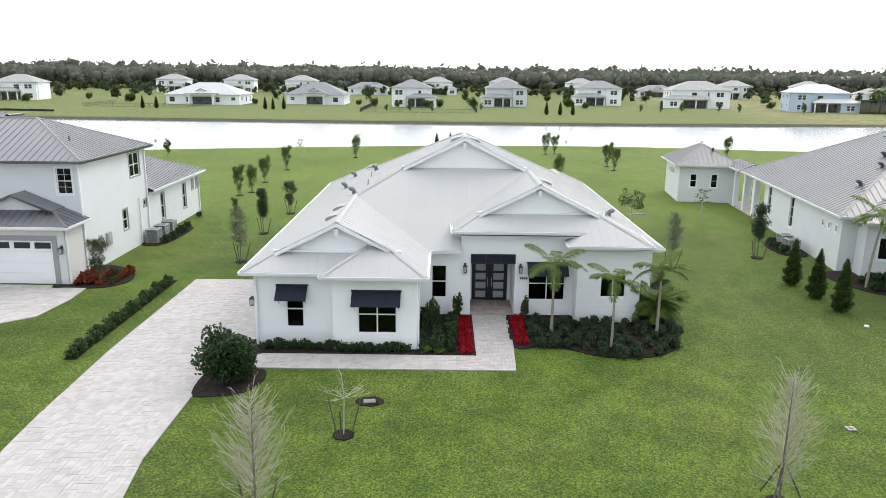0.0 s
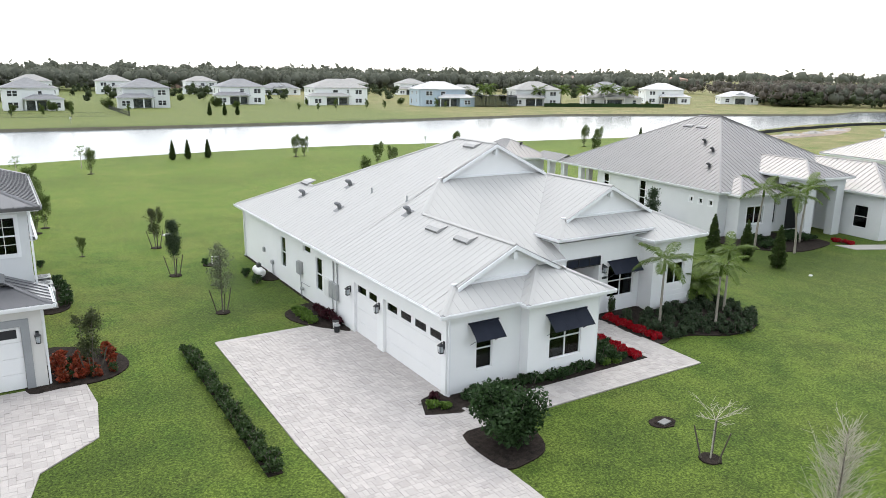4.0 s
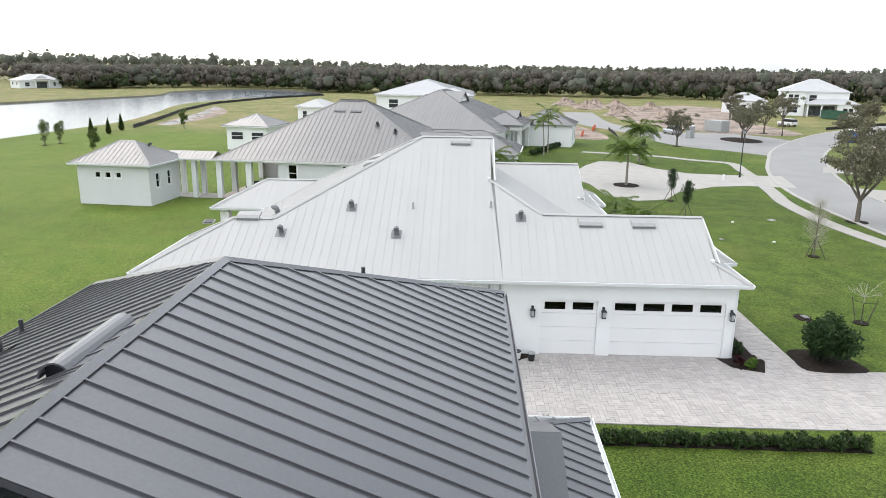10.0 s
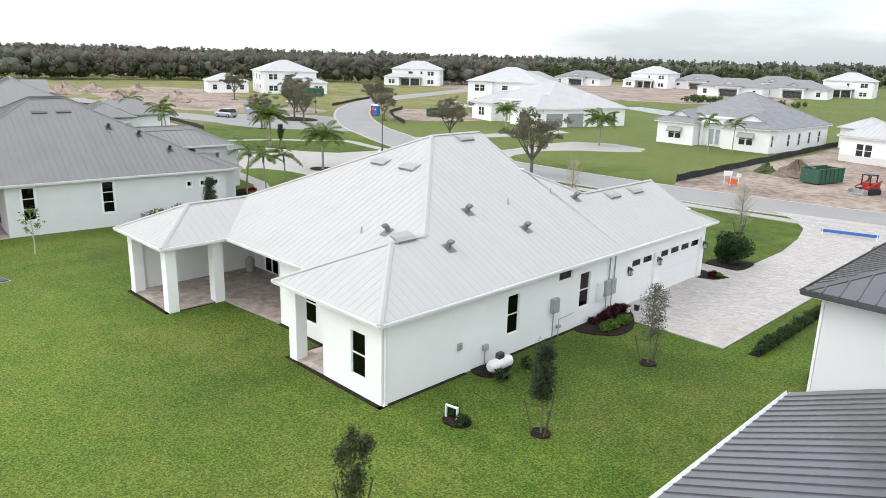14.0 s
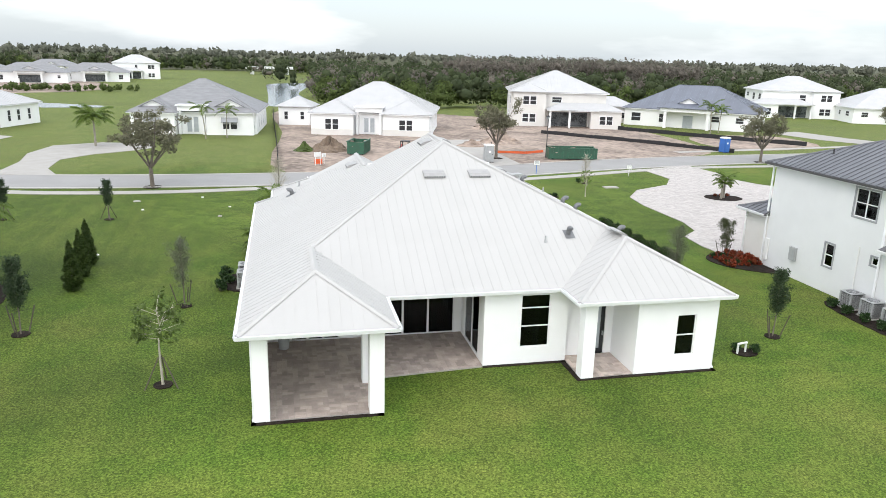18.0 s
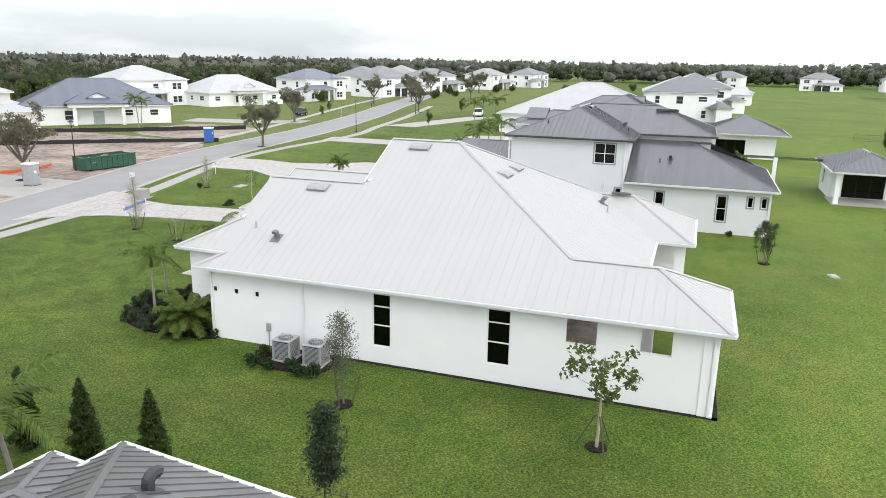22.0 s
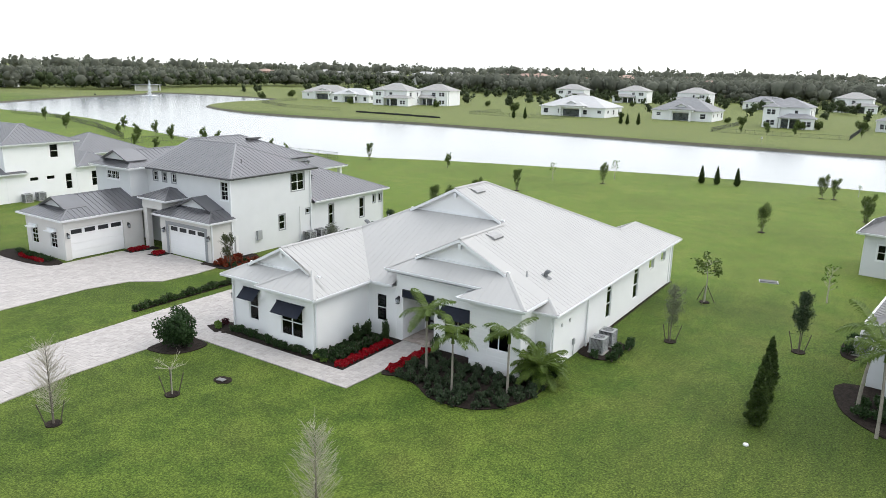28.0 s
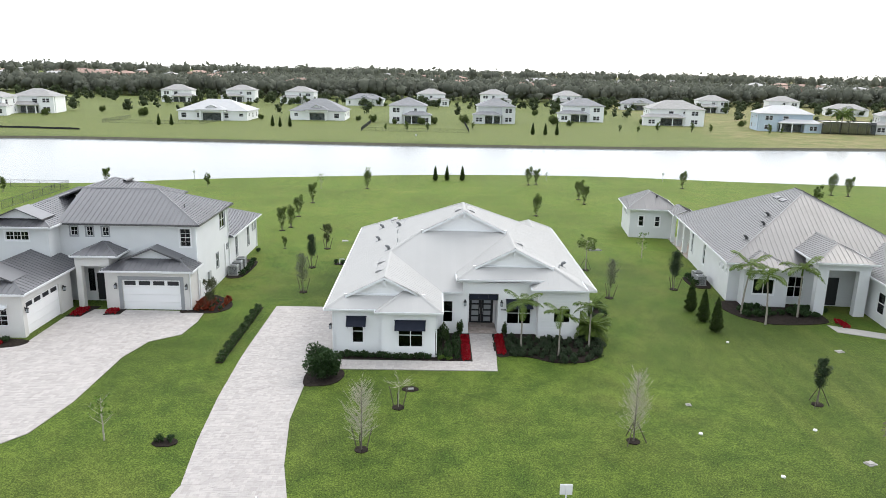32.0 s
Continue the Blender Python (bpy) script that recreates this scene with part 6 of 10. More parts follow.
def east_house():
    """Single-storey neighbour with a pale grey metal roof, and its covered way and cabana."""
    h = thing("house", 25.3, 43.0, 0, -6.5, "pale single-storey house with a light grey metal roof", "house")
    WHERE[h] = Matrix.Identity(4)
    z = 3.75
    holes_w = [(2.95, 3.3, 2.5, 2.9), (4.05, 4.4, 2.5, 2.9), (5.1, 5.45, 2.5, 2.9), (10.9, 11.7, 1.1, 3.4), (16.1, 16.9, 1.1, 3.4)]
    shell(h, 0.15, 19, 2.35, 17.9, 0, z - 0.18, GREY_WALL, west=holes_w, south=[(5.4, 6.8, 0.7, 2.6)], north=[(4.0, 8.0, 0.1, 2.6)])
    for w in holes_w:
        window(h, "x", 0.15, 1, *w, 3 if w[3] - w[2] > 1 else 1, 1, trim=TRIM)
    window(h, "y", 2.35, 1, 5.4, 6.8, 0.7, 2.6, 2, 2)
    window(h, "y", 17.9, -1, 4.0, 8.0, 0.1, 2.6, 1, 4, name="sliding_door", frame_mat=BLACK)
    x0, x1, y0, y1, m = -0.2, 19.2, 1.95, 24.2, 9.35
    a, b, top = 11.8, 14.4, 8.9
    pw_, ps_, pn_ = (top - z) / (m - x0), (top - z) / (a - y0), (top - z) / (y1 - b)
    roof_slope(h, [(x0, y1), (x0, y0), (m, a), (m, b)], (pw_, 0, z - pw_ * x0), SILVER_ROOF, 0.45)
    roof_slope(h, [(x1, y0), (x1, y1), (m, b), (m, a)], (-pw_, 0, z + pw_ * x1), SILVER_ROOF, 0.45, False)
    roof_slope(h, [(x0, y0), (x1, y0), (m, a)], (0, ps_, z - ps_ * y0), SILVER_ROOF, 0.45)
    roof_slope(h, [(x1, y1), (x0, y1), (m, b)], (0, -pn_, z + pn_ * y1), SILVER_ROOF, 0.45, False)
    for c, e in (((x0, y0), a), ((x1, y0), a), ((x0, y1), b), ((x1, y1), b)):
        cap(h, (*c, z), (m, e, top), SILVER_ROOF, 0.11)
    cap(h, (m, a, top), (m, b, top), SILVER_ROOF, 0.11)
    for p, q, o in (((x0, y0), (x1, y0), (0, -1)), ((x1, y0), (x1, y1), (1, 0)), ((x1, y1), (x0, y1), (0, 1)), ((x0, y1), (x0, y0), (-1, 0))):
        gutter(h, p, q, z - 0.01, TRIM, o)
    slab(h, "soffit", [(x0 + 0.02, y0 + 0.02), (x1 - 0.02, y0 + 0.02), (x1 - 0.02, y1 - 0.02), (x0 + 0.02, y1 - 0.02)], z - 0.2, z - 0.17, TRIM)
    # bay and entry porch to the street
    shell(h, 1.15, 5.0, 1.1, 2.348, 0, z - 0.3, GREY_WALL, south=[(2.0, 3.8, 1.2, 2.6)])
    window(h, "y", 1.1, 1, 2.0, 3.8, 1.2, 2.6, 1, 2, trim=TRIM)
    hip_roof(h, 0.75, 5.4, 0.65, 6.0, z - 0.12, 0.45, SILVER_ROOF, False, 0.45, ends=(1, 0))
    for x in (7.2, 10.6):
        part("column", soft_box(x - 0.45, x + 0.45, -0.5, 0.2, 0, 4.1, 0.02), GREY_WALL, h, at=True)
    part("porch_beam", boxes((6.7, 11.1, -0.5, 2.34, 4.1, 4.75)), GREY_WALL, h, at=True)
    hip_roof(h, 6.3, 11.5, -0.9, 7.4, 4.85, 0.45, SILVER_ROOF, False, 0.45, ends=(1, 0))
    part("front_door", soft_box(8.0, 9.8, 2.29, 2.347, 0.1, 2.7), BLACK, h, "dark double front door under the porch", at=True)
    # street wing
    shell(h, 11.6, 18.6, -3.6, 2.348, 0, z - 0.18, GREY_WALL, south=[(12.6, 14.2, 0.8, 2.6), (15.6, 17.2, 0.8, 2.6)], west=[(-2.4, -1.2, 0.8, 2.6)])
    for a0 in (12.6, 15.6):
        window(h, "y", -3.6, 1, a0, a0 + 1.6, 0.8, 2.6, 2, 2)
    window(h, "x", 11.6, 1, -2.4, -1.2, 0.8, 2.6, 2, 1)
    hip_roof(h, 11.1, 19.1, -4.05, 11.0, z, 0.5, SILVER_ROOF, False, 0.45, ends=(1, 0))
    # lanai columns and the covered way to the cabana
    for x, y in ((0.35, 20.8), (0.35, 23.8), (3.6, 23.8), (7.0, 23.8), (10.4, 23.8)):
        part("column", soft_box(x - 0.25, x + 0.25, y - 0.25, y + 0.25, 0, z - 0.18, 0.02), TRIM, h, at=True)
    part("wall", wall_mesh("x", 10.9, 17.92, 24.0, 0, z - 0.18, (), 0.2, -1), GREY_WALL, h, at=True)
    slab(h, "lanai_floor", [(0.0, 17.92), (11.0, 17.92), (11.0, 24.2), (0.0, 24.2)], -0.1, 0.06, PAVER_WARM)
    roof_slope(h, [(-0.4, 24.2), (1.0, 24.2), (1.0, 29.0), (-0.4, 29.0)], (0.42, 0, z + 0.17), SILVER_ROOF, 0.45, False)
    roof_slope(h, [(1.0, 24.2), (2.4, 24.2), (2.4, 29.0), (1.0, 29.0)], (-0.42, 0, z + 1.01), SILVER_ROOF, 0.45, False)
    gutter(h, (-0.4, 24.2), (-0.4, 28.6), z - 0.01, TRIM, (-1, 0)), gutter(h, (2.4, 24.2), (2.4, 28.6), z - 0.01, TRIM, (1, 0))
    for y in (26.2, 28.3):
        for x in (0.1, 1.9):
            part("column", soft_box(x - 0.22, x + 0.22, y - 0.22, y + 0.22, 0, z - 0.05, 0.02), TRIM, h, at=True)
    slab(h, "covered_way", [(-0.1, 24.22), (2.2, 24.22), (2.2, 29.0), (-0.1, 29.0)], -0.1, 0.06, CONCRETE)
    # cabana
    cw = [(33.6, 34.1, 2.45, 2.95), (34.6, 35.1, 2.45, 2.95), (35.6, 36.1, 2.45, 2.95)]
    shell(h, -5.0, 0.4, 27.9, 34.8, 0, z - 0.18, GREY_WALL, west=[(a - 3, b - 3, c, d) for a, b, c, d in cw], south=[(-3.9, -3.3, 1.5, 2.8), (-1.9, -1.3, 1.5, 2.8)])
    for a0, b0, c0, d0 in cw:
        window(h, "x", -5.0, 1, a0 - 3, b0 - 3, c0, d0, 1, 1, trim=TRIM)
    for a0 in (-3.9, -1.9):
        window(h, "y", 27.9, 1, a0, a0 + 0.6, 1.5, 2.8, 2, 1, trim=TRIM)
    hip_roof(h, -5.5, 0.9, 27.4, 35.3, z, 0.55, SILVER_ROOF, True, 0.45)
    return h


east_house()
MC = pose(25.3, 43.0, 0, 0, 0, -6.5)


def c_pt(x, y, z):
    return MC @ Vector((x, y, z))


for x, y, z, k in ((7.7, 12.3, 7.95, 0), (7.7, 14.0, 7.95, 0)):
    v = c_pt(x, y, z)
    ridge_vent(v.x, v.y, v.z, 173.5, DARK_ROOF, "dark vent hood near the pale grey ridge")
for x, y in ((4.4, 7.6), (5.4, 9.6), (2.4, 5.9)):
    v = c_pt(x, y, 3.75 + 0.5393 * (x + 0.2))
    gooseneck(v.x, v.y, v.z, 173.5, DARK_METAL, "dark gooseneck vent on the pale grey roof")
v = c_pt(-1.6, 29.6, 4.9)
gooseneck(v.x, v.y, v.z, -96, DARK_METAL, "dark gooseneck vent on the cabana roof")

# ---- houses further off ----
def plain_window(h, axis, c, out, a0, a1, z0, z1, trim=None):
    """A far window: a raised frame with a dark pane and one glazing bar set back in it."""
    b = 0.09
    w = part("window", boxes(*[abox(axis, c, c + out * 0.05, *q) for q in ((a0, a0 + b, z0, z1), (a1 - b, a1, z0, z1), (a0 + b, a1 - b, z0, z0 + b), (a0 + b, a1 - b, z1 - b, z1), (a0 + b, a1 - b, (z0 + z1) / 2 - 0.04, (z0 + z1) / 2 + 0.04))]), trim or TRIM, h, at=True)
    part("pane", boxes(abox(axis, c, c + out * 0.02, a0 + b, a1 - b, z0 + b, z1 - b)), BLACK, w, at=True)


def bungalow(x, y, turn, w, d, roof, wall, label, p=0.5, seams=0.7, gables=True, awnings=False, base=False, garage=False, cabana=None):
    """A single-storey house with two forward wings, a taller entry between them and a hipped roof; its front at y = -d/2."""
    h = thing("house", x, y, 0, turn, label, "house", "neighbouring houses")
    WHERE[h] = Matrix.Identity(4)
    x0, x1, y0, y1, z = -w / 2, w / 2, -d / 2, d / 2, 3.6
    part("wall", boxes((x0, x1, y0, y1, 0, z - 0.1)), wall, h, at=True)
    hip_roof(h, x0 - 0.5, x1 + 0.5, y0 - 0.5, y1 + 0.5, z, p, roof, False, seams, gut=None)
    part("fascia", boxes((x0 - 0.5, x1 + 0.5, y0 - 0.5, y1 + 0.5, z - 0.22, z - 0.05)), TRIM, h, at=True)
    for a0, a1, out, dbl in ((x0 + 0.3, x0 + w * 0.36, 2.6, True), (x1 - w * 0.40, x1 - 0.3, 1.5, True)):
        f, c, wd = y0 - out, (a0 + a1) / 2, a1 - a0
        part("wing_wall", boxes((a0, a1, f, y0 - 0.004, 0, z - 0.12)), wall, h, at=True)
        hip_roof(h, a0 - 0.45, a1 + 0.45, f - 0.45, f + wd + 1.2, z + 0.01, p, roof, False, seams, gut=None, ends=(1, 0))
        part("fascia", boxes((a0 - 0.45, a1 + 0.45, f - 0.45, y0 - 0.51, z - 0.2, z - 0.04)), TRIM, h, at=True)
        if gables:
            gablet(h, c, f + 1.2, z + p * wd * 0.5 + 0.1, wd * 0.30, p, roof, wall)
        if base:
            part("bare_block_base", boxes((a0 - 0.012, a1 + 0.012, f - 0.012, f - 0.001, 0, 1.0)), CREAM_WALL, h, "unpainted block base", at=True)
        for o0, o1 in ((-1.15, -0.05), (0.05, 1.15)):
            plain_window(h, "y", f, -1, c + o0, c + o1, 0.9, 2.7)
        if awnings:
            bm = bmesh.new()
            v = [bm.verts.new(q) for q in ((c - 1.3, f - 0.06, 2.8), (c + 1.3, f - 0.06, 2.8), (c + 1.3, f - 0.7, 2.1), (c - 1.3, f - 0.7, 2.1), (c - 1.3, f - 0.06, 2.72), (c + 1.3, f - 0.06, 2.72), (c + 1.3, f - 0.66, 2.04), (c - 1.3, f - 0.66, 2.04))]
            for q in ((0, 1, 2, 3), (7, 6, 5, 4), (0, 3, 7, 4), (1, 5, 6, 2), (3, 2, 6, 7), (0, 4, 5, 1)):
                bm.faces.new([v[i] for i in q])
            part("awning", bm, GREY_TRIM, h, "pale grey awning shutter", at=True)
        for yy, sx, cx_ in ((y0 - out * 0.5, -1, a0), (y0 - out * 0.5, 1, a1)):
            if abs(cx_) > w * 0.4:
                plain_window(h, "x", cx_, sx, yy - 0.35, yy + 0.35, 0.9, 2.7)
    # the entry: a taller white portal with a glazed double door and side windows
    e0, e1, f = x0 + w * 0.36 + 0.02, x1 - w * 0.40 - 0.02, y0 - 0.9
    m = (e0 + e1) / 2
    hw = min(1.9, (e1 - e0) * 0.36)
    for a, b in ((m - hw - 0.45, m - hw), (m + hw, m + hw + 0.45)):
        part("entry_pier", boxes((a, b, f, y0 - 0.004, 0, 3.7)), wall, h, at=True)
    part("entry_lintel", boxes((m - hw - 0.5, m + hw + 0.5, f - 0.03, y0 - 0.004, 3.702, 4.45)), wall, h, at=True)
    part("entry_cornice", boxes((m - hw - 0.75, m + hw + 0.75, f - 0.3, y0 + 1.8, 4.452, 4.62)), TRIM, h, at=True)
    d_ = part("front_door", boxes((m - 1.0, m + 1.0, y0 - 0.07, y0 - 0.003, 0.1, 2.9)), TRIM, h, "white double front door with tall glass", at=True)
    for a in (m - 0.85, m + 0.15):
        part("pane", boxes((a, a + 0.7, y0 - 0.09, y0 - 0.071, 0.35, 2.7)), FROST, d_, at=True)
    # windows along both sides
    for c, sx in ((x0, -1), (x1, 1)):
        for t in (0.22, 0.42, 0.62, 0.82) if not (garage and sx > 0) else (0.6, 0.72, 0.86):
            yy = y0 + d * t
            plain_window(h, "x", c, sx, yy - 0.42, yy + 0.42, 0.8, 2.7)
    if garage:
        for t in (0.13, 0.38):
            yy = y0 + d * t
            part("garage_door", boxes((x1 + 0.003, x1 + 0.06, yy - 1.9, yy + 1.9, 0.02, 2.6)), GREY_TRIM, h, "grey garage door", at=True)
    if cabana:
        a0, a1, b0, b1 = cabana
        part("cabana_wall", boxes((a0, a1, b0, b1, 0, 3.3)), wall, h, at=True)
        for aa in (a0 + 1.4, a1 - 1.4):
            plain_window(h, "y", b0, -1, aa - 0.4, aa + 0.4, 1.0, 2.5)
        hip_roof(h, a0 - 0.45, a1 + 0.45, b0 - 0.45, b1 + 0.45, 3.4, p, roof, False, seams, gut=None)
    return h


def far_house(x, y, turn, w, d, storeys, roof, wall, label, porch=1, garage=0, seams=0.0, wing=None, p=0.42, both=False, far=False):
    """A house in its own plan: x along its front, the front at y = -d/2."""
    h = thing("house", x, y, 0, turn, label, "house", "neighbouring houses")
    WHERE[h] = Matrix.Identity(4)
    z = 3.1 * storeys + 0.5
    st = seams or 3.0
    rr = random.Random(int(abs(x) * 7 + abs(y) * 3))
    bw = w * (0.78 if storeys == 2 else 1.0)
    x0, x1, y0, y1 = -bw / 2, bw / 2, -d / 2, d / 2
    part("wall", boxes((x0, x1, y0, y1, 0, z - 0.1)), wall, h, at=True)
    hip_roof(h, x0 - 0.5, x1 + 0.5, y0 - 0.5, y1 + 0.5, z, p, roof, False, st, caps=bool(seams), gut=None)
    part("fascia", boxes((x0 - 0.5, x1 + 0.5, y0 - 0.5, y1 + 0.5, z - 0.22, z - 0.05)), TRIM, h, at=True)
    for s in range(storeys):
        zb = 1.0 + 3.1 * s
        for side, c, out, lo, hi in () if far and storeys == 2 and s == 0 else (("y", y0, -1, x0, x1),) if far else (("y", y0, -1, x0, x1), ("x", x0, -1, y0, y1), ("x", x1, 1, y0, y1)) if not both else (("y", y0, -1, x0, x1), ("y", y1, 1, x0, x1), ("x", x0, -1, y0, y1), ("x", x1, 1, y0, y1)):
            n = max(2, int((hi - lo) / 5.0))
            for i in range(n):
                a = lo + (hi - lo) * (i + 0.5) / n + rr.uniform(-0.5, 0.5)
                ww = rr.choice((0.55, 0.8, 1.0))
                if storeys == 2 and side == "y" and c == y0 and (s == 0 or a * a > (bw * 0.22) ** 2):
                    continue
                plain_window(h, side, c, out, a - ww, a + ww, zb + rr.choice((-0.1, -0.1, 0.5)), zb + 1.7)
    if storeys == 2:
        # a full-height bay to one side, a low room and an open porch to the other
        sg, zl = rr.choice((-1, 1)), 3.5
        bx, hb = sg * bw * 0.31, bw * 0.17
        part("bay_wall", boxes((bx - hb, bx + hb, y0 - 1.3, y0 - 0.01, 0, z - 0.1)), wall, h, at=True)
        for zb in (0.8, 4.2):
            plain_window(h, "y", y0 - 1.3, -1, bx - 1.35, bx - 0.05, zb, zb + 1.7), plain_window(h, "y", y0 - 1.3, -1, bx + 0.05, bx + 1.35, zb, zb + 1.7)
        hip_roof(h, bx - hb - 0.45, bx + hb + 0.45, y0 - 1.75, y0 + hb * 1.6 + 1.0, z + 0.02, p, roof, False, st, caps=False, gut=None)
        a0, a1 = sorted((-sg * w / 2, sg * (bw * 0.14 - 0.5)))
        am = a0 + (a1 - a0) * 0.42 if sg > 0 else a1 - (a1 - a0) * 0.42
        r0, r1 = (a0, am) if sg > 0 else (am, a1)
        o0, o1 = (am, a1) if sg > 0 else (a0, am)
        part("wall", boxes((r0, r1, y0 - 3.4, y0 - 0.02, 0, zl - 0.1)), wall, h, at=True)
        rc = (r0 + r1) / 2
        plain_window(h, "y", y0 - 3.4, -1, rc - 1.3, rc - 0.05, 0.8, 2.5), plain_window(h, "y", y0 - 3.4, -1, rc + 0.05, rc + 1.3, 0.8, 2.5)
        part("porch_back", boxes((o0 + 0.3, o1 - 0.3, y0 - 0.09, y0 - 0.03, 0.1, 2.8)), DUSK_GLASS, h, "dark glazed doors under the porch", at=True)
        for xx in ((o0 + o1) / 2, o1 - 0.3 if sg > 0 else o0 + 0.3):
            part("column", boxes((xx - 0.2, xx + 0.2, y0 - 3.4, y0 - 3.0, 0, zl - 0.1)), TRIM, h, at=True)
        hip_roof(h, a0 - 0.4, a1 + 0.4, y0 - 3.8, y0 + 2.2, zl, p, roof, False, st, caps=False, gut=None)
        part("fascia", boxes((a0 - 0.4, a1 + 0.4, y0 - 3.8, y0 - 0.05, zl - 0.2, zl - 0.05)), TRIM, h, at=True)
    elif porch:
        if porch == 2:
            part("front_door", boxes((-0.95, 0.95, y0 - 0.08, y0 - 0.003, 0.1, 2.5)), FROST, h, "glazed double front door under the porch", at=True)
            part("door_frame", boxes((-1.1, -0.95, y0 - 0.1, y0 - 0.002, 0.1, 2.65), (0.95, 1.1, y0 - 0.1, y0 - 0.002, 0.1, 2.65), (-0.95, 0.95, y0 - 0.1, y0 - 0.002, 2.5, 2.65)), TRIM, h, at=True)
        else:
            part("porch_back", boxes((-w * 0.14, w * 0.14, y0 - 0.06, y0 - 0.003, 0.1, 2.7)), DUSK_GLASS, h, "dark glazed entry", at=True)
        for s in (-1, 1):
            part("column", boxes((s * w * 0.16 - 0.3, s * w * 0.16 + 0.3, y0 - 2.2, y0 - 1.6, 0, 3.9)), wall, h, at=True)
        part("porch_beam", boxes((-w * 0.2, w * 0.2, y0 - 2.3, y0 - 0.1, 3.3, 4.1)), wall, h, at=True)
        hip_roof(h, -w * 0.22, w * 0.22, y0 - 2.7, y0 + 4.2, 4.1, p, roof, False, st, caps=False, gut=None, ends=(1, 0) if w * 0.44 < 6.9 else (1, 1))
        gablet(h, 0, y0 - 0.9, 4.1 + p * min(w * 0.22, 3.4) + 0.2, 1.9, p, roof, wall)
    if garage:
        for i in range(garage):
            gx = x1 - 3.4 - i * 5.8
            part("garage_door", boxes((gx - 2.4, gx + 2.4, y0 - 0.05, y0 - 0.003, 0.02, 2.5)), GREY_TRIM if garage == 2 else WHITE_SIDING, h, at=True)
    if wing:
        a0, a1, b0, b1 = wing
        part("wall", boxes((a0, a1, b0, b1, 0, 3.4)), wall, h, at=True)
        n = max(1, int((a1 - a0) / 4))
        for i in range(n):
            aa = a0 + (a1 - a0) * (i + 0.5) / n
            plain_window(h, "y", b0, -1, aa - 0.7, aa + 0.7, 0.9, 2.5)
        hip_roof(h, a0 - 0.45, a1 + 0.45, b0 - 0.45, b1 + 0.45, 3.5, p, roof, False, st, caps=bool(seams), gut=None)
    return h


W2, W1 = "white two-storey house with a hipped roof", "white single-storey house with a hipped roof"
# across the lake
far_house(-86, 269, 0, 26, 18, 1, PALE_ROOF, WHITE_WALL, "white single-storey lake house with a pale metal roof")
far_house(-48, 279.5, 0, 21.5, 17, 1, TILE_ROOF, WHITE_WALL, "white single-storey lake house with a grey tiled roof", p=0.5)
far_house(-12, 269, 0, 18, 13, 2, TILE_ROOF, WHITE_WALL, "white two-storey lake house with a grey tiled roof")
far_house(23, 278, 0, 19, 13, 2, TILE_ROOF, GREY_WALL, "grey two-storey lake house with a grey tiled roof")
far_house(62, 298, -4, 22, 13, 2, TILE_ROOF, WHITE_WALL, "white two-storey lake house with a pale tiled roof")
far_house(98, 286, -6, 28, 15, 2, TAN_ROOF, WHITE_WALL, "white two-storey lake house with a pale tiled roof")
far_house(133, 264, -12, 25, 13, 2, PALE_ROOF, BLUE_WALL, "pale blue two-storey lake house with a metal roof")
far_house(178, 258, -22, 25, 15, 2, TAN_ROOF, GREY_WALL, "grey two-storey lake house with a tiled roof")
far_house(212, 246, -30, 24, 14, 1, TAN_ROOF, CREAM_WALL, W1)
far_house(262, 262, -35, 24, 14, 2, PALE_ROOF, WHITE_WALL, W2)
far_house(300, 246, -40, 18, 12, 1, PALE_ROOF, WHITE_WALL, W1)
for x, y, t, st, rf in ((-166, 288, 10, 2, TAN_ROOF), (-147, 400, 8, 2, TAN_ROOF), (-115, 415, 5, 2, TAN_ROOF), (-79, 408, 0, 2, TAN_ROOF), (-41, 398, 0, 1, TILE_ROOF), (-4, 412, 0, 2, TAN_ROOF), (34, 428, -3, 2, TAN_ROOF), (79, 430, -4, 2, TAN_ROOF), (117, 408, -8, 1, TILE_ROOF), (154, 393, -10, 2, TAN_ROOF),
                        (199, 404, -12, 2, TAN_ROOF), (226, 385, -20, 1, TAN_ROOF), (290, 330, -25, 2, TILE_ROOF)):
    far_house(x, y, t, 21, 13, st, rf, WHITE_WALL, "pale house in the row behind the lake houses", far=True)
far_house(-238, 292, 18, 24, 16, 1, TAN_ROOF, WHITE_WALL, "white single-storey lake house with a beige roof")
far_house(-206, 276, 12, 20, 13, 1, PALE_ROOF, WHITE_WALL, W1)
far_house(-178, 272, 8, 22, 14, 2, TAN_ROOF, WHITE_WALL, "white two-storey lake house with a beige roof")
# west along the lake shore
far_house(-108, 37, 180, 26, 30, 1, PALE_ROOF, WHITE_WALL, "white house with a long pale metal roof", seams=0.6, porch=0)
far_house(-150, 52, 185, 22, 16, 2, DARK_ROOF, WHITE_WALL, "white two-storey house with a dark metal roof")
far_house(-190, 55, 188, 24, 18, 2, DARK_ROOF, WHITE_WALL, "white two-storey house with a dark metal roof")
far_house(-235, 62, 190, 24, 18, 1, PALE_ROOF, WHITE_WALL, W1)
for x, y, t in ((-415, 118, 80), (-428, 160, 85), (-450, 205, 95), (-462, 232, 95), (-415, 70, 75), (-470, -60, 60), (-455, -95, 60)):
    far_house(x, y, t, 24, 14, 2, TILE_ROOF, WHITE_WALL, "white two-storey house across the lake", far=True)
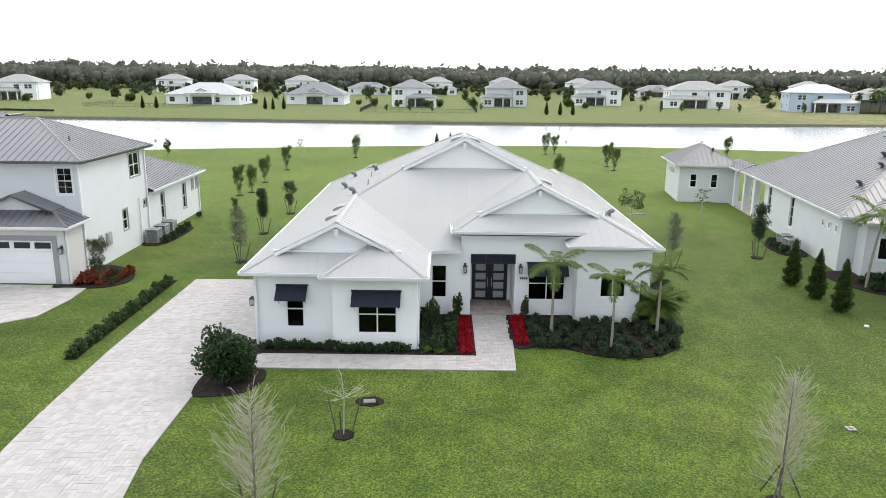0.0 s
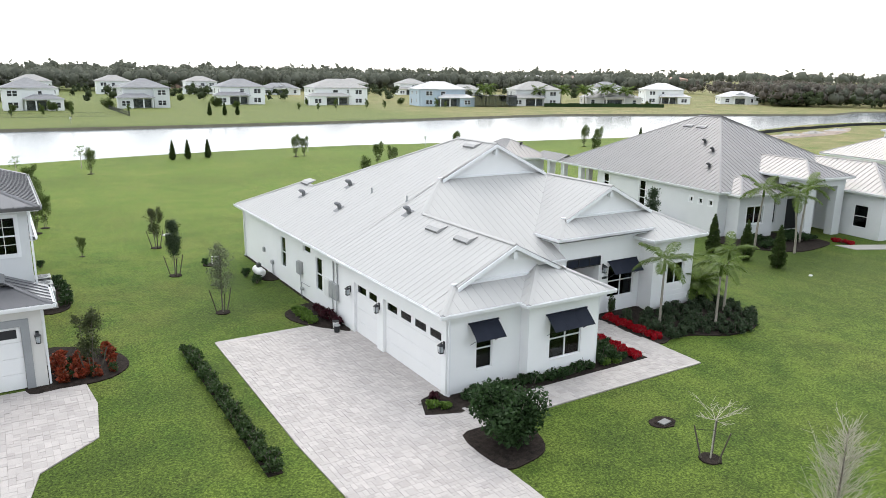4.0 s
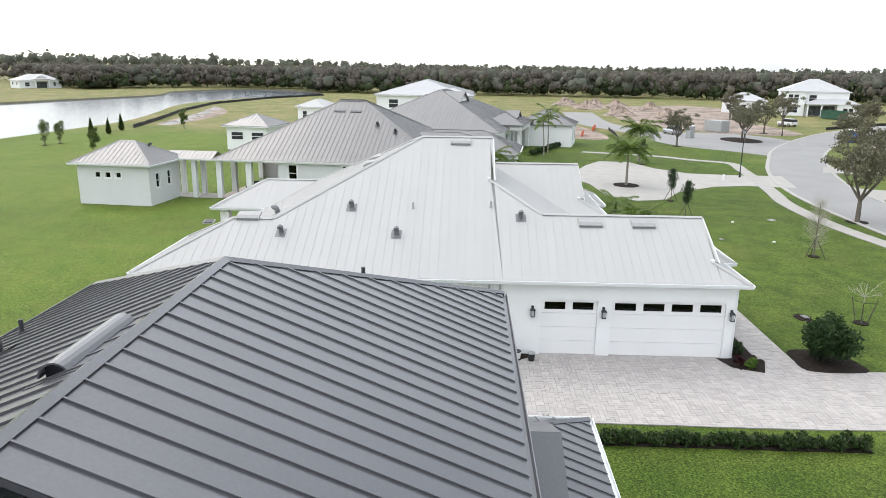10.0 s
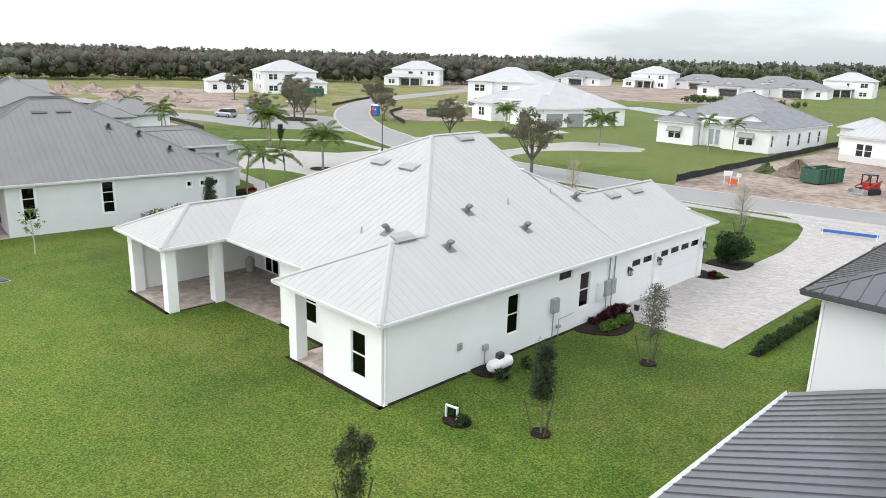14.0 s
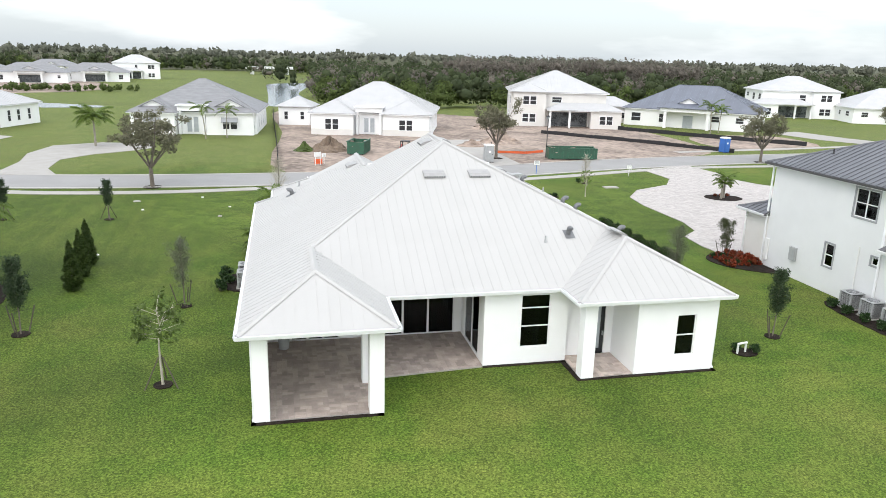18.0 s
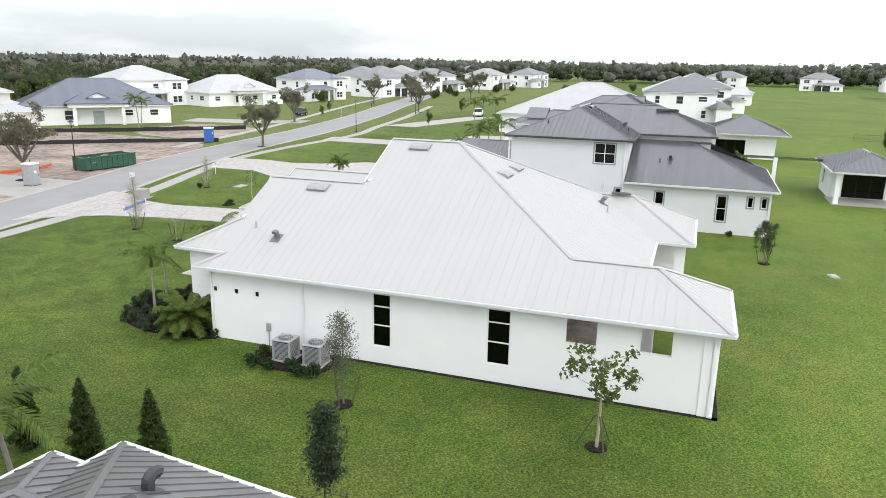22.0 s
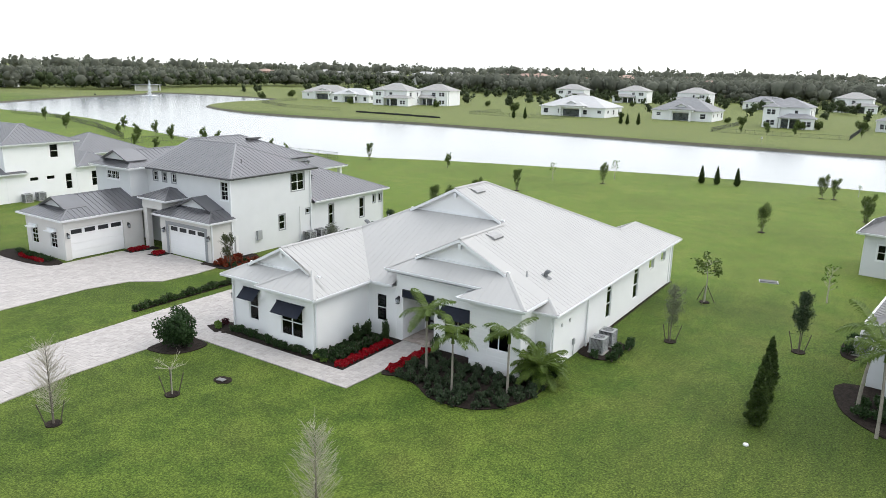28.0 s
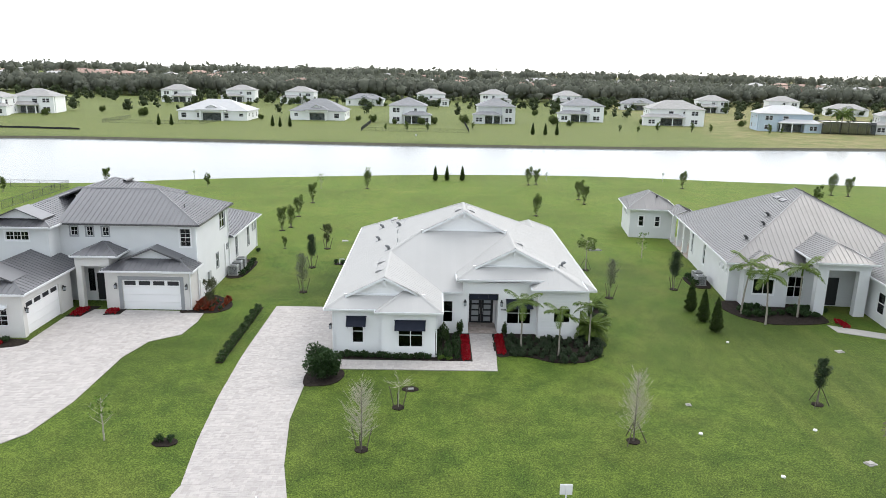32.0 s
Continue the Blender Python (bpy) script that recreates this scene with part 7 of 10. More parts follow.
far_house(-276, -84, 10, 30, 15, 2, TILE_ROOF, WHITE_WALL, W2), far_house(-240, -76, 10, 26, 15, 2, TILE_ROOF, WHITE_WALL, W2), far_house(-320, -92, 12, 30, 15, 2, TAN_ROOF, WHITE_WALL, W2)
far_house(-256, -52, 168, 26, 13, 2, TILE_ROOF, WHITE_WALL, "white two-storey house with a grey roof"), far_house(-300, -40, 172, 26, 13, 2, TAN_ROOF, WHITE_WALL, W2), far_house(-345, -30, 172, 26, 13, 2, TILE_ROOF, WHITE_WALL, W2)
# across the street
bungalow(22.5, -47.0, 176, 19, 18, TILE_ROOF, WHITE_WALL, "white single-storey house with grey tiled gables across the street", p=0.5, seams=3.0, awnings=True)
bungalow(-7.4, -46.4, 165, 20, 18, PALE_ROOF, WHITE_WALL, "white single-storey house under construction on bare soil", p=0.50, gables=False, base=True, cabana=(-19.0, -13.2, 3.0, 9.5))
far_house(-46.5, -62, 165, 24, 18, 2, PALE_ROOF, CREAM_WALL, "pale two-storey house under construction on bare soil", seams=0.7, wing=(8, 18, 4, 12))
far_house(-77.0, -57.0, 139, 26, 18, 1, BLUE_ROOF, WHITE_WALL, "white single-storey house with a slate blue roof", seams=0.7, p=0.5, porch=2)
far_house(-122, -86, 160, 24, 16, 2, PALE_ROOF, WHITE_WALL, W2), far_house(-137, -68, 160, 24, 17, 1, PALE_ROOF, WHITE_WALL, W1, p=0.5, porch=2)
far_house(-172, -62, 165, 22, 13, 2, BLUE_ROOF, WHITE_WALL, "white two-storey house with a slate roof"), far_house(-207, -52, 165, 26, 13, 2, TILE_ROOF, WHITE_WALL, "white two-storey house with a grey roof")
bungalow(65, -50, 163, 23, 20, PALE_ROOF, WHITE_WALL, "white single-storey house with a pale metal roof across the street", p=0.45, gables=False, garage=True)
far_house(98, -76, 205, 24, 16, 2, PALE_ROOF, WHITE_WALL, W2)
far_house(176, -56, 250, 22, 15, 2, PALE_ROOF, WHITE_WALL, "white two-storey house by the woods", wing=(-24, -12, -4, 6))
far_house(206, -142, 220, 26, 15, 2, PALE_ROOF, WHITE_WALL, W2), far_house(170, -170, 215, 28, 16, 1, TAN_ROOF, CREAM_WALL, W1)
for x, y, st in ((98, -212, 1), (80, -228, 1), (71, -262, 2), (154, -250, 2), (136, -262, 1), (186, -236, 1), (112, -290, 1)):
    far_house(x, y, 190, 24, 15, st, PALE_ROOF if st == 2 else TILE_ROOF, WHITE_WALL, "pale house beyond the open ground", far=True)
# east of the grey-roofed neighbour
E3 = far_house(77, 47, -12, 27, 22, 1, SILVER_ROOF, WHITE_WALL, "white single-storey house with a light grey metal roof", seams=0.5, p=0.46, wing=(5, 13, -20, -11), porch=2, both=True)
gablet(E3, -2.0, -3.6, 8.65, 3.0, 0.46, SILVER_ROOF, WHITE_WALL)
for x, y in ((-3.2, 1.5), (-3.2, 3.4)):
    v = pose(77, 47, 0, 0, 0, -12) @ Vector((x, y, 8.7 - 0.46 * abs(y)))
    ridge_vent(v.x, v.y, v.z, -12, DARK_ROOF, "dark vent hood near the pale grey ridge")
far_house(70, 75, -12, 6.5, 6.5, 1, SILVER_ROOF, WHITE_WALL, "small white cabana with a light grey metal roof", porch=0, seams=0.6)
far_house(120.5, 52, -4, 29, 18, 2, PALE_ROOF, WHITE_WALL, "white two-storey house with a pale metal roof", seams=0.7, both=True, p=0.30)
far_house(121, 76, -15, 8, 6, 1, PALE_ROOF, WHITE_WALL, "small white cabana with a pale roof", porch=0, seams=0.7)


def west_villa():
    """The second house along the street to the west: two storeys, a dark roof, a front garage and a low rear wing."""
    h = thing("house", -66.5, 48.0, 0, 0, "white two-storey house with a dark metal roof and small windows", "house", "neighbouring houses")
    q = 0.4167
    E = [(48.6, 49.6, 4.9, 6.5), (45.9, 46.9, 2.3, 2.75), (47.9, 48.9, 2.3, 2.75), (50.2, 51.0, 0.9, 2.8)]
    S = [(-72.6, -71.4, 5.0, 6.4), (-64.4, -63.4, 5.0, 6.4)]
    shell(h, -76.0, -61.4, 43.2, 51.6, 0, 6.65, WHITE_WALL, east=E, south=S)
    for w in E:
        window(h, "x", -61.4, -1, *w, 2 if w[3] - w[2] > 1 else 1, 1)
    for w in S:
        window(h, "y", 43.2, 1, *w, 2, 1)
    hip_roof(h, -76.45, -60.95, 42.75, 52.05, 6.8, q, DARK_ROOF, False, 0.46)
    shell(h, -73.0, -66.0, 40.6, 43.19, 3.2, 6.65, WHITE_WALL, south=[(-70.6, -68.4, 5.2, 6.3)])
    window(h, "y", 40.6, 1, -70.6, -68.4, 5.2, 6.3, 1, 3)
    hip_roof(h, -73.45, -65.55, 40.15, 50.0, 6.82, q, DARK_ROOF, False, 0.46, ends=(1, 0))
    # low rear wing towards the lake
    shell(h, -74.5, -61.4, 51.61, 57.6, 0, 3.4, WHITE_WALL, east=[(53.6, 54.6, 0.9, 2.8)])
    window(h, "x", -61.4, -1, 53.6, 54.6, 0.9, 2.8, 2, 1)
    hip_roof(h, -74.95, -60.95, 51.62, 58.05, 3.55, q, DARK_ROOF, False, 0.46)
    shell(h, -84.0, -74.0, 58.1, 68.0, 0, 3.4, WHITE_WALL, east=[(60.0, 64.0, 0.1, 2.6)])
    window(h, "x", -74.0, -1, 60.0, 64.0, 0.1, 2.6, 1, 3, frame_mat=BLACK, name="sliding_door")
    hip_roof(h, -84.5, -72.6, 58.06, 69.6, 3.55, q, DARK_ROOF, False, 0.46)
    # garages to the street
    shell(h, -67.6, -61.402, 37.4, 43.19, 0, 3.3, WHITE_WALL, south=[(-66.8, -62.2, 0, 2.6)])
    garage_door(h, "y", 37.4, 1, -66.8, -62.2, 2.6, 4)
    hip_roof(h, -68.05, -60.95, 36.95, 45.5, 3.45, q, DARK_ROOF, False, 0.46, ends=(1, 0))
    shell(h, -79.0, -72.6, 29.0, 43.19, 0, 3.3, WHITE_WALL, east=[(30.4, 35.2, 0, 2.6), (36.2, 41.0, 0, 2.6)])
    for y in (30.4, 36.2):
        garage_door(h, "x", -72.6, -1, y, y + 4.8, 2.6, 4)
    hip_roof(h, -79.45, -72.15, 28.55, 46.0, 3.45, q, DARK_ROOF, False, 0.46, ends=(1, 0))
    return h


west_villa()
def pool_pavilion():
    """The west neighbour's open pavilion by the lake, with glass doors and a roof on columns."""
    h = thing("pavilion", -45.6, 73.6, 0, 0, "white pavilion with a dark metal roof and glass doors", "pavilion")
    WHERE[h] = Matrix.Identity(4)
    shell(h, -4.6, 1.6, -3.0, 3.2, 0, 3.1, WHITE_WALL, east=[(-1.8, 2.0, 0.1, 2.6)], south=[(-3.2, -2.2, 0.9, 2.4)])
    window(h, "x", 1.6, -1, -1.8, 2.0, 0.1, 2.6, 1, 3, frame_mat=BLACK, name="sliding_door")
    window(h, "y", -3.0, 1, -3.2, -2.2, 0.9, 2.4, 2, 1)
    for y in (-2.9, 3.1):
        part("column", soft_box(5.4, 5.85, y - 0.22, y + 0.22, 0, 3.1, 0.02), WHITE_WALL, h, at=True)
    slab(h, "terrace", [(1.62, -3.3), (6.1, -3.3), (6.1, 3.5), (1.62, 3.5)], -0.1, 0.08, CONCRETE)
    hip_roof(h, -5.0, 6.4, -3.6, 3.8, 3.25, 0.42, DARK_ROOF, False, 0.5)
    roof_slope(h, [(-3.2, -14), (-1.2, -14), (-1.2, -3.4), (-3.2, -3.4)], (0.2, 0, 3.8), DARK_ROOF, 0.5, False)
    for y in (-12, -8):
        part("column", soft_box(-1.6, -1.25, y - 0.2, y + 0.2, 0, 3.5, 0.02), WHITE_WALL, h, at=True)


pool_pavilion()


def screen_cage():
    """A dark mesh pool enclosure: frame bars and screen panels."""
    h = thing("pool_enclosure", 152, 252.5, 0, -14, "dark framed pool screen enclosure beside the blue house", "pool enclosure")
    for i in range(7):
        part("post", boxes((-9 + i * 3 - 0.08, -9 + i * 3 + 0.08, -5, -4.84, 0, 4.4)), FENCE, h)
    part("roof_beam", boxes((-9.1, 9.1, -5.05, -4.8, 4.3, 4.5), (-9.1, 9.1, 4.8, 5.05, 4.3, 4.5), (-9.1, -8.9, -5, 5, 4.3, 4.5), (8.9, 9.1, -5, 5, 4.3, 4.5)), FENCE, h)
    part("screen", boxes((-9, 9, -4.9, -4.88, 0.1, 4.3), (-9, 9, -4.9, 4.9, 4.38, 4.40)), SCREEN, h)


screen_cage()

# ---- plants ----
def leaves(rng, centres, n, size, flat=0.0, aspect=1.6, shell=0.55):
    """Quads scattered in ellipsoids: centres are (x, y, z, rx, ry, rz); flat: 0 to 1, how level the leaves lie."""
    verts, faces = [], []
    vol = np.array([c[3] * c[4] * c[5] for c in centres]) ** 0.67
    pick = rng.choice(len(centres), n, p=vol / vol.sum())
    d = rng.normal(size=(n, 3))
    d /= np.linalg.norm(d, axis=1)[:, None]
    rad = shell + (1 - shell) * rng.random(n)
    rad[rng.random(n) < 0.25] *= 0.6
    c = np.array(centres)[pick]
    pos = c[:, :3] + d * c[:, 3:] * rad[:, None]
    u = rng.normal(size=(n, 3))
    u[:, 2] *= 1 - flat
    u /= np.linalg.norm(u, axis=1)[:, None]
    w = rng.normal(size=(n, 3))
    w[:, 2] *= 1 - flat
    v = np.cross(u, np.cross(u, w))
    v /= np.linalg.norm(v, axis=1)[:, None] + 1e-9
    s = size * (0.6 + 0.8 * rng.random(n))[:, None]
    a, b = u * s * aspect * 0.5, v * s * 0.5
    quad = np.stack((pos - a, pos + b * 0.9, pos + a, pos - b * 0.9), axis=1)
    return quad.reshape(-1, 3).tolist(), [(4 * i, 4 * i + 1, 4 * i + 2, 4 * i + 3) for i in range(n)]


def foliage(name, rng, centres, n, size, material, parent=None, label="", flat=0.0, aspect=1.6, shell=0.55, kind=""):
    v, f = leaves(rng, centres, n, size, flat, aspect, shell)
    return from_lists(name, v, f, material, parent, label, kind)


def limbs(bm, rng, base, height, r, n, spread, lift=0.9, start=0.25, sub=0):
    """A trunk with limbs that leave it at even turns; returns limb ends."""
    ends = []
    pts = [Vector(base)]
    k = 5
    for i in range(1, k + 1):
        pts.append(Vector((base[0] + rng.uniform(-0.03, 0.03) * height * 0.5, base[1] + rng.uniform(-0.03, 0.03) * height * 0.5, base[2] + height * i / k)))
    for i in range(k):
        rod(bm, pts[i], pts[i + 1], r * (1 - i / k * 0.8), r * (1 - (i + 1) / k * 0.8), 6)
    for i in range(n):
        t = start + (1 - start) * i / n
        j = min(int(t * k), k - 1)
        p = pts[j].lerp(pts[j + 1], t * k - j)
        a = i * 2.4 + rng.uniform(-0.4, 0.4)
        ln = spread * (1 - 0.55 * t) * rng.uniform(0.7, 1.15)
        q = p + Vector((math.cos(a) * ln, math.sin(a) * ln, ln * lift * rng.uniform(0.6, 1.3)))
        rod(bm, p, q, r * 0.42 * (1 - t * 0.6), r * 0.10, 4)
        ends.append(q)
        for s in range(sub):
            m = p.lerp(q, rng.uniform(0.4, 0.9))
            b = a + rng.uniform(-1.2, 1.2)
            l2 = ln * rng.uniform(0.3, 0.6)
            e = m + Vector((math.cos(b) * l2, math.sin(b) * l2, l2 * lift * rng.uniform(0.3, 1.5)))
            rod(bm, m, e, r * 0.16, r * 0.05, 3)
            ends.append(e)
    return ends


def stakes(tree, n=3, rad=0.75, h=1.25, flare=False):
    """Timber stakes: leaning in to the stem, or flared like a funnel with ties to it."""
    for i in range(n):
        a = i * 2 * math.pi / n + 0.5
        lo, hi = (0.30, 0.66) if flare else (rad, 0.10)
        part("stake", rod(bmesh.new(), (math.cos(a) * lo, math.sin(a) * lo, -0.05), (math.cos(a) * hi, math.sin(a) * hi, h), 0.03, 0.027, 5), STAKE, tree)
    if flare:
        bm = bmesh.new()
        for i in range(n):
            a = i * 2 * math.pi / n + 0.5
            rod(bm, (0, 0, h * 0.86), (math.cos(a) * 0.61, math.sin(a) * 0.61, h * 0.88), 0.008, n=3)
        part("tie", bm, RUBBER, tree)


def mulch_ring(tree, r=0.38):
    part("mulch_ring", prism(disc(0, 0, r, r, 14, 0.06), -0.05, 0.05), MULCH, tree)


def young_tree(seed, height, width, material, n=700, size=0.13, bark=None, label="", stake=3, lift=0.9, low=0.28, group="young staked trees"):
    """A staked young tree: tapered stem with limbs, and leaves gathered at the limbs."""
    rng = np.random.default_rng(seed)
    rr = random.Random(seed)
    t = thing("young_tree", 0, -900, 0, 0, label, "tree", group)
    WHERE[t] = Matrix.Identity(4)
    bm = bmesh.new()
    ends = limbs(bm, rr, (0, 0, 0), height * 0.93, 0.045 + height * 0.006, 16, width * 0.55, lift, low, 2)
    part("trunk", bm, bark or BARK, t)
    if n:
        cs = [(e.x, e.y, e.z, width * 0.11, width * 0.11, width * 0.09) for e in ends]
        foliage("crown", rng, cs, n, size, material, t)
    if stake:
        stakes(t, stake)
        mulch_ring(t)
    return t


def place(t, spots):
    """Stands copies of a thing at spots (x, y, turn, scale), and moves the first one there."""
    for i, (x, y, turn, s) in enumerate(spots):
        m = pose(x, y, 0, 0, 0, turn)
        if i == 0:
            continue
        c = copy_thing(t, m)
        c.scale = (s, s, s)
    x, y, turn, s = spots[0]
    t.matrix_basis = pose(x, y, 0, 0, 0, turn)
    t.scale = (s, s, s)


def oval_tree(seed, height, width, clear, material, n, size, label, stems=1, stake="flare", bark=None, group="young staked trees", loose=0.35):
    """A slim young tree: one or more stems, ascending twigs, and small leaves strung along them in an uneven oval crown."""
    rng = np.random.default_rng(seed)
    rr = random.Random(seed)
    t = thing("young_tree", 0, -900, 0, 0, label, "tree", group)
    WHERE[t] = Matrix.Identity(4)
    bm = bmesh.new()
    twigs = []
    for k in range(stems):
        a = k * 2 * math.pi / stems + rr.uniform(-0.4, 0.4)
        out_ = 0.0 if stems == 1 else width * rr.uniform(0.16, 0.30)
        pts = [Vector((math.cos(a) * out_ * f + rr.uniform(-0.03, 0.03), math.sin(a) * out_ * f + rr.uniform(-0.03, 0.03), height * 0.95 * f * (1.0 if k == 0 else rr.uniform(0.82, 0.97)))) for f in (0, 0.3, 0.55, 0.8, 1.0)]
        pts[0] = Vector((math.cos(a) * 0.08 * (stems > 1), math.sin(a) * 0.08 * (stems > 1), -0.05))
        r = 0.04 if stems == 1 else 0.022
        for i in range(4):
            rod(bm, pts[i], pts[i + 1], r * (1 - i * 0.22), r * (1 - (i + 1) * 0.22), 6)
        for i in range(48 if stems == 1 else 16):
            f = clear / height + (1 - clear / height) * rr.random() ** 0.85
            j = min(int(f * 4), 3)
            p = pts[j].lerp(pts[j + 1], f * 4 - j)
            u = (f - clear / height) / (1 - clear / height)
            ln = width * (0.5 if stems == 1 else 0.3) * (math.sin(math.pi * min(1.0, 0.22 + 0.74 * u)) ** 0.7) * rr.uniform(0.5, 0.95)
            b = rr.uniform(0, 6.283)
            q = p + Vector((math.cos(b) * ln, math.sin(b) * ln, ln * rr.uniform(0.45, 1.3)))
            rod(bm, p, q, 0.009, 0.004, 3)
            twigs.append((p.lerp(q, 0.25), q))
    part("trunk", bm, bark or BARK, t)
    cs = []
    for p, q in twigs:
        for f in (0.25, 0.6, 0.95):
            m = p.lerp(q, f)
            s = width * (0.10 + 0.07 * rr.random())
            cs.append((m.x, m.y, m.z, s, s, s * 1.15))
    if stems == 1:
        for i in range(27):
            u = (i + 0.5) / 27
            s = width * 0.42 * math.sin(math.pi * min(0.96, 0.20 + 0.74 * u)) ** 0.75 * rr.uniform(0.85, 1.1)
            cs.append((rr.uniform(-0.07, 0.07), rr.uniform(-0.07, 0.07), clear + (height - clear) * (0.04 + 0.94 * u), s, s, (height - clear) * 0.11))
    if n:
        foliage("crown", rng, cs, n, size, material, t, shell=loose)
    if stake:
        stakes(t, 3, flare=stake == "flare")
    if stake is not None:
        mulch_ring(t)
    return t


place(oval_tree(1, 3.7, 1.7, 1.05, LEAF_SAGE, 3600, 0.042, "young staked tree with fine grey-olive leaves on the lawn"), [(-13.35, 45.9, 0, 1), (15.0, 45.6, 90, 1.0)])
place(oval_tree(2, 3.5, 1.35, 1.15, LEAF_TEAL, 6000, 0.050, "young staked tree with dense dark green leaves on the lawn"), [(-13.95, 54.4, 0, 1), (21.95, 48.6, 60, 1.08)])
place(oval_tree(6, 3.3, 1.25, 1.2, LEAF_TEAL, 5500, 0.050, "young dark green tree with stakes leaning in to its stem", stake="lean"), [(23.2, 24.0, 200, 0.95), (30.9, 23.2, 20, 0.95), (58.1, 19.7, 80, 1.0)])
place(oval_tree(7, 3.0, 1.7, 0.55, LEAF_OLIVE, 3200, 0.055, "young staked tree with several stems and olive leaves", stems=3), [(-13.55, 62.5, 0, 1), (-20.2, 40.6, 70, 0.95)])
place(oval_tree(3, 3.2, 1.9, 0.5, LEAF_FRESH, 2400, 0.078, "young many-stemmed tree with fresh green leaves on the rear lawn", stems=4, stake=""), [(-20.6, 71.6, 0, 1.0), (-19.9, 73.6, 140, 0.9), (-20.2, 80.6, 70, 0.95), (-20.0, 91.2, 10, 1.0), (13.4, 84.0, 100, 1.0), (22.3, 98.2, 30, 1.05), (22.4, 94.2, 200, 1.0), (15.9, 113.0, 60, 1.05), (17.4, 113.4, 20, 0.95), (-57.0, 104.0, 20, 1.0), (44, 112, 60, 1.0), (69, 107.5, 60, 1.2), (71.5, 106.5, 10, 1.1), (-18.4, 62.3, 200, 0.45), (-13.0, 105.6, 120, 1.0)])
place(young_tree(4, 3.0, 1.5, LEAF_LIME, 150, 0.11, PALE_BARK, "thin staked sapling with few leaves", 0, 0.8, 0.35), [(22.2, 60.7, 0, 1), (-20.8, 104.6, 30, 0.9), (-19.4, 18.4, 60, 0.9), (-13.4, 111.7, 30, 1.0)])
place(young_tree(5, 3.5, 2.7, LEAF_FRESH, 620, 0.12, PALE_BARK, "staked tree with a flat spreading crown of light leaves", 3, 0.35, 0.62), [(14.7, 55.2, 0, 1)])


def twiggy_tree(seed, height, width, label, flare=True):
    """A leafless bald cypress: a straight stem with many fine pale twigs."""
    rr = random.Random(seed)
    rng = np.random.default_rng(seed)
    t = thing("bare_cypress", 0, 0, 0, 0, label, "tree", "bare cypress trees")
    WHERE[t] = Matrix.Identity(4)
    bm = bmesh.new()
    rod(bm, (0, 0, 0), (0.03, 0.02, height), 0.055, 0.008, 6)
    part("trunk", bm, BARK, t)
    bm = bmesh.new()
    for i in range(190):
        f = 0.16 + 0.82 * i / 190
        f = min(0.98, max(0.14, f + rr.uniform(-0.08, 0.08)))
        a = rr.uniform(0, 6.283)
        ln = width * 0.5 * math.sin(math.pi * min(0.97, 0.30 + 0.62 * f)) ** 0.8 * rr.uniform(0.45, 1.15)
        p = Vector((0.02, 0.01, height * f))
        q = p + Vector((math.cos(a) * ln, math.sin(a) * ln, ln * rr.uniform(0.1, 1.9)))
        rod(bm, p, q, 0.0085, 0.0035, 3)
        for k in range(5):
            m = p.lerp(q, 0.25 + 0.15 * k)
            b = a + rr.uniform(-1.3, 1.3)
            rod(bm, m, m + Vector((math.cos(b), math.sin(b), rr.uniform(0.1, 1.5))) * ln * 0.34, 0.0048, 0.0022, 3)
    part("twig_mass", bm, PALE_BARK, t, kind="stuff")
    stakes(t, flare=flare)
    mulch_ring(t)
    return t


place(twiggy_tree(11, 3.9, 1.9, "leafless staked cypress with fine pale twigs on the lawn"), [(-5.15, 17.7, 0, 1), (-22.5, 11, 30, 0.8)])
place(twiggy_tree(13, 4.0, 1.8, "leafless cypress with stakes leaning in to its stem", False), [(10.1, 19.0, 80, 1.0)])


def bare_sapling(seed, height, width, label):
    """A leafless staked sapling: a thin stem and a few forked twigs spreading from its top."""
    rr = random.Random(seed)
    t = thing("bare_sapling", 0, 0, 0, 0, label, "tree", "young staked trees")
    WHERE[t] = Matrix.Identity(4)
    bm = bmesh.new()
    top = Vector((0.05, 0.0, height * 0.62))
    rod(bm, (0, 0, -0.05), top, 0.028, 0.018, 6)
    for i in range(9):
        a = i * 2.4
        ln = width * 0.5 * rr.uniform(0.6, 1.05)
        q = top + Vector((math.cos(a) * ln, math.sin(a) * ln, ln * rr.uniform(0.15, 0.95)))
        rod(bm, top, q, 0.011, 0.005, 4)
        for k in range(7):
            m = top.lerp(q, rr.uniform(0.35, 1.0))
            b = a + rr.uniform(-1.2, 1.2)
            rod(bm, m, m + Vector((math.cos(b), math.sin(b), rr.uniform(0.0, 1.0))) * ln * 0.42, 0.006, 0.003, 3)
    part("trunk", bm, PALE_BARK, t)
    stakes(t, flare=True)
    mulch_ring(t)
    return t


place(bare_sapling(12, 2.3, 1.7, "small leafless staked sapling on the front lawn"), [(-3.4, 22.8, 0, 1)])


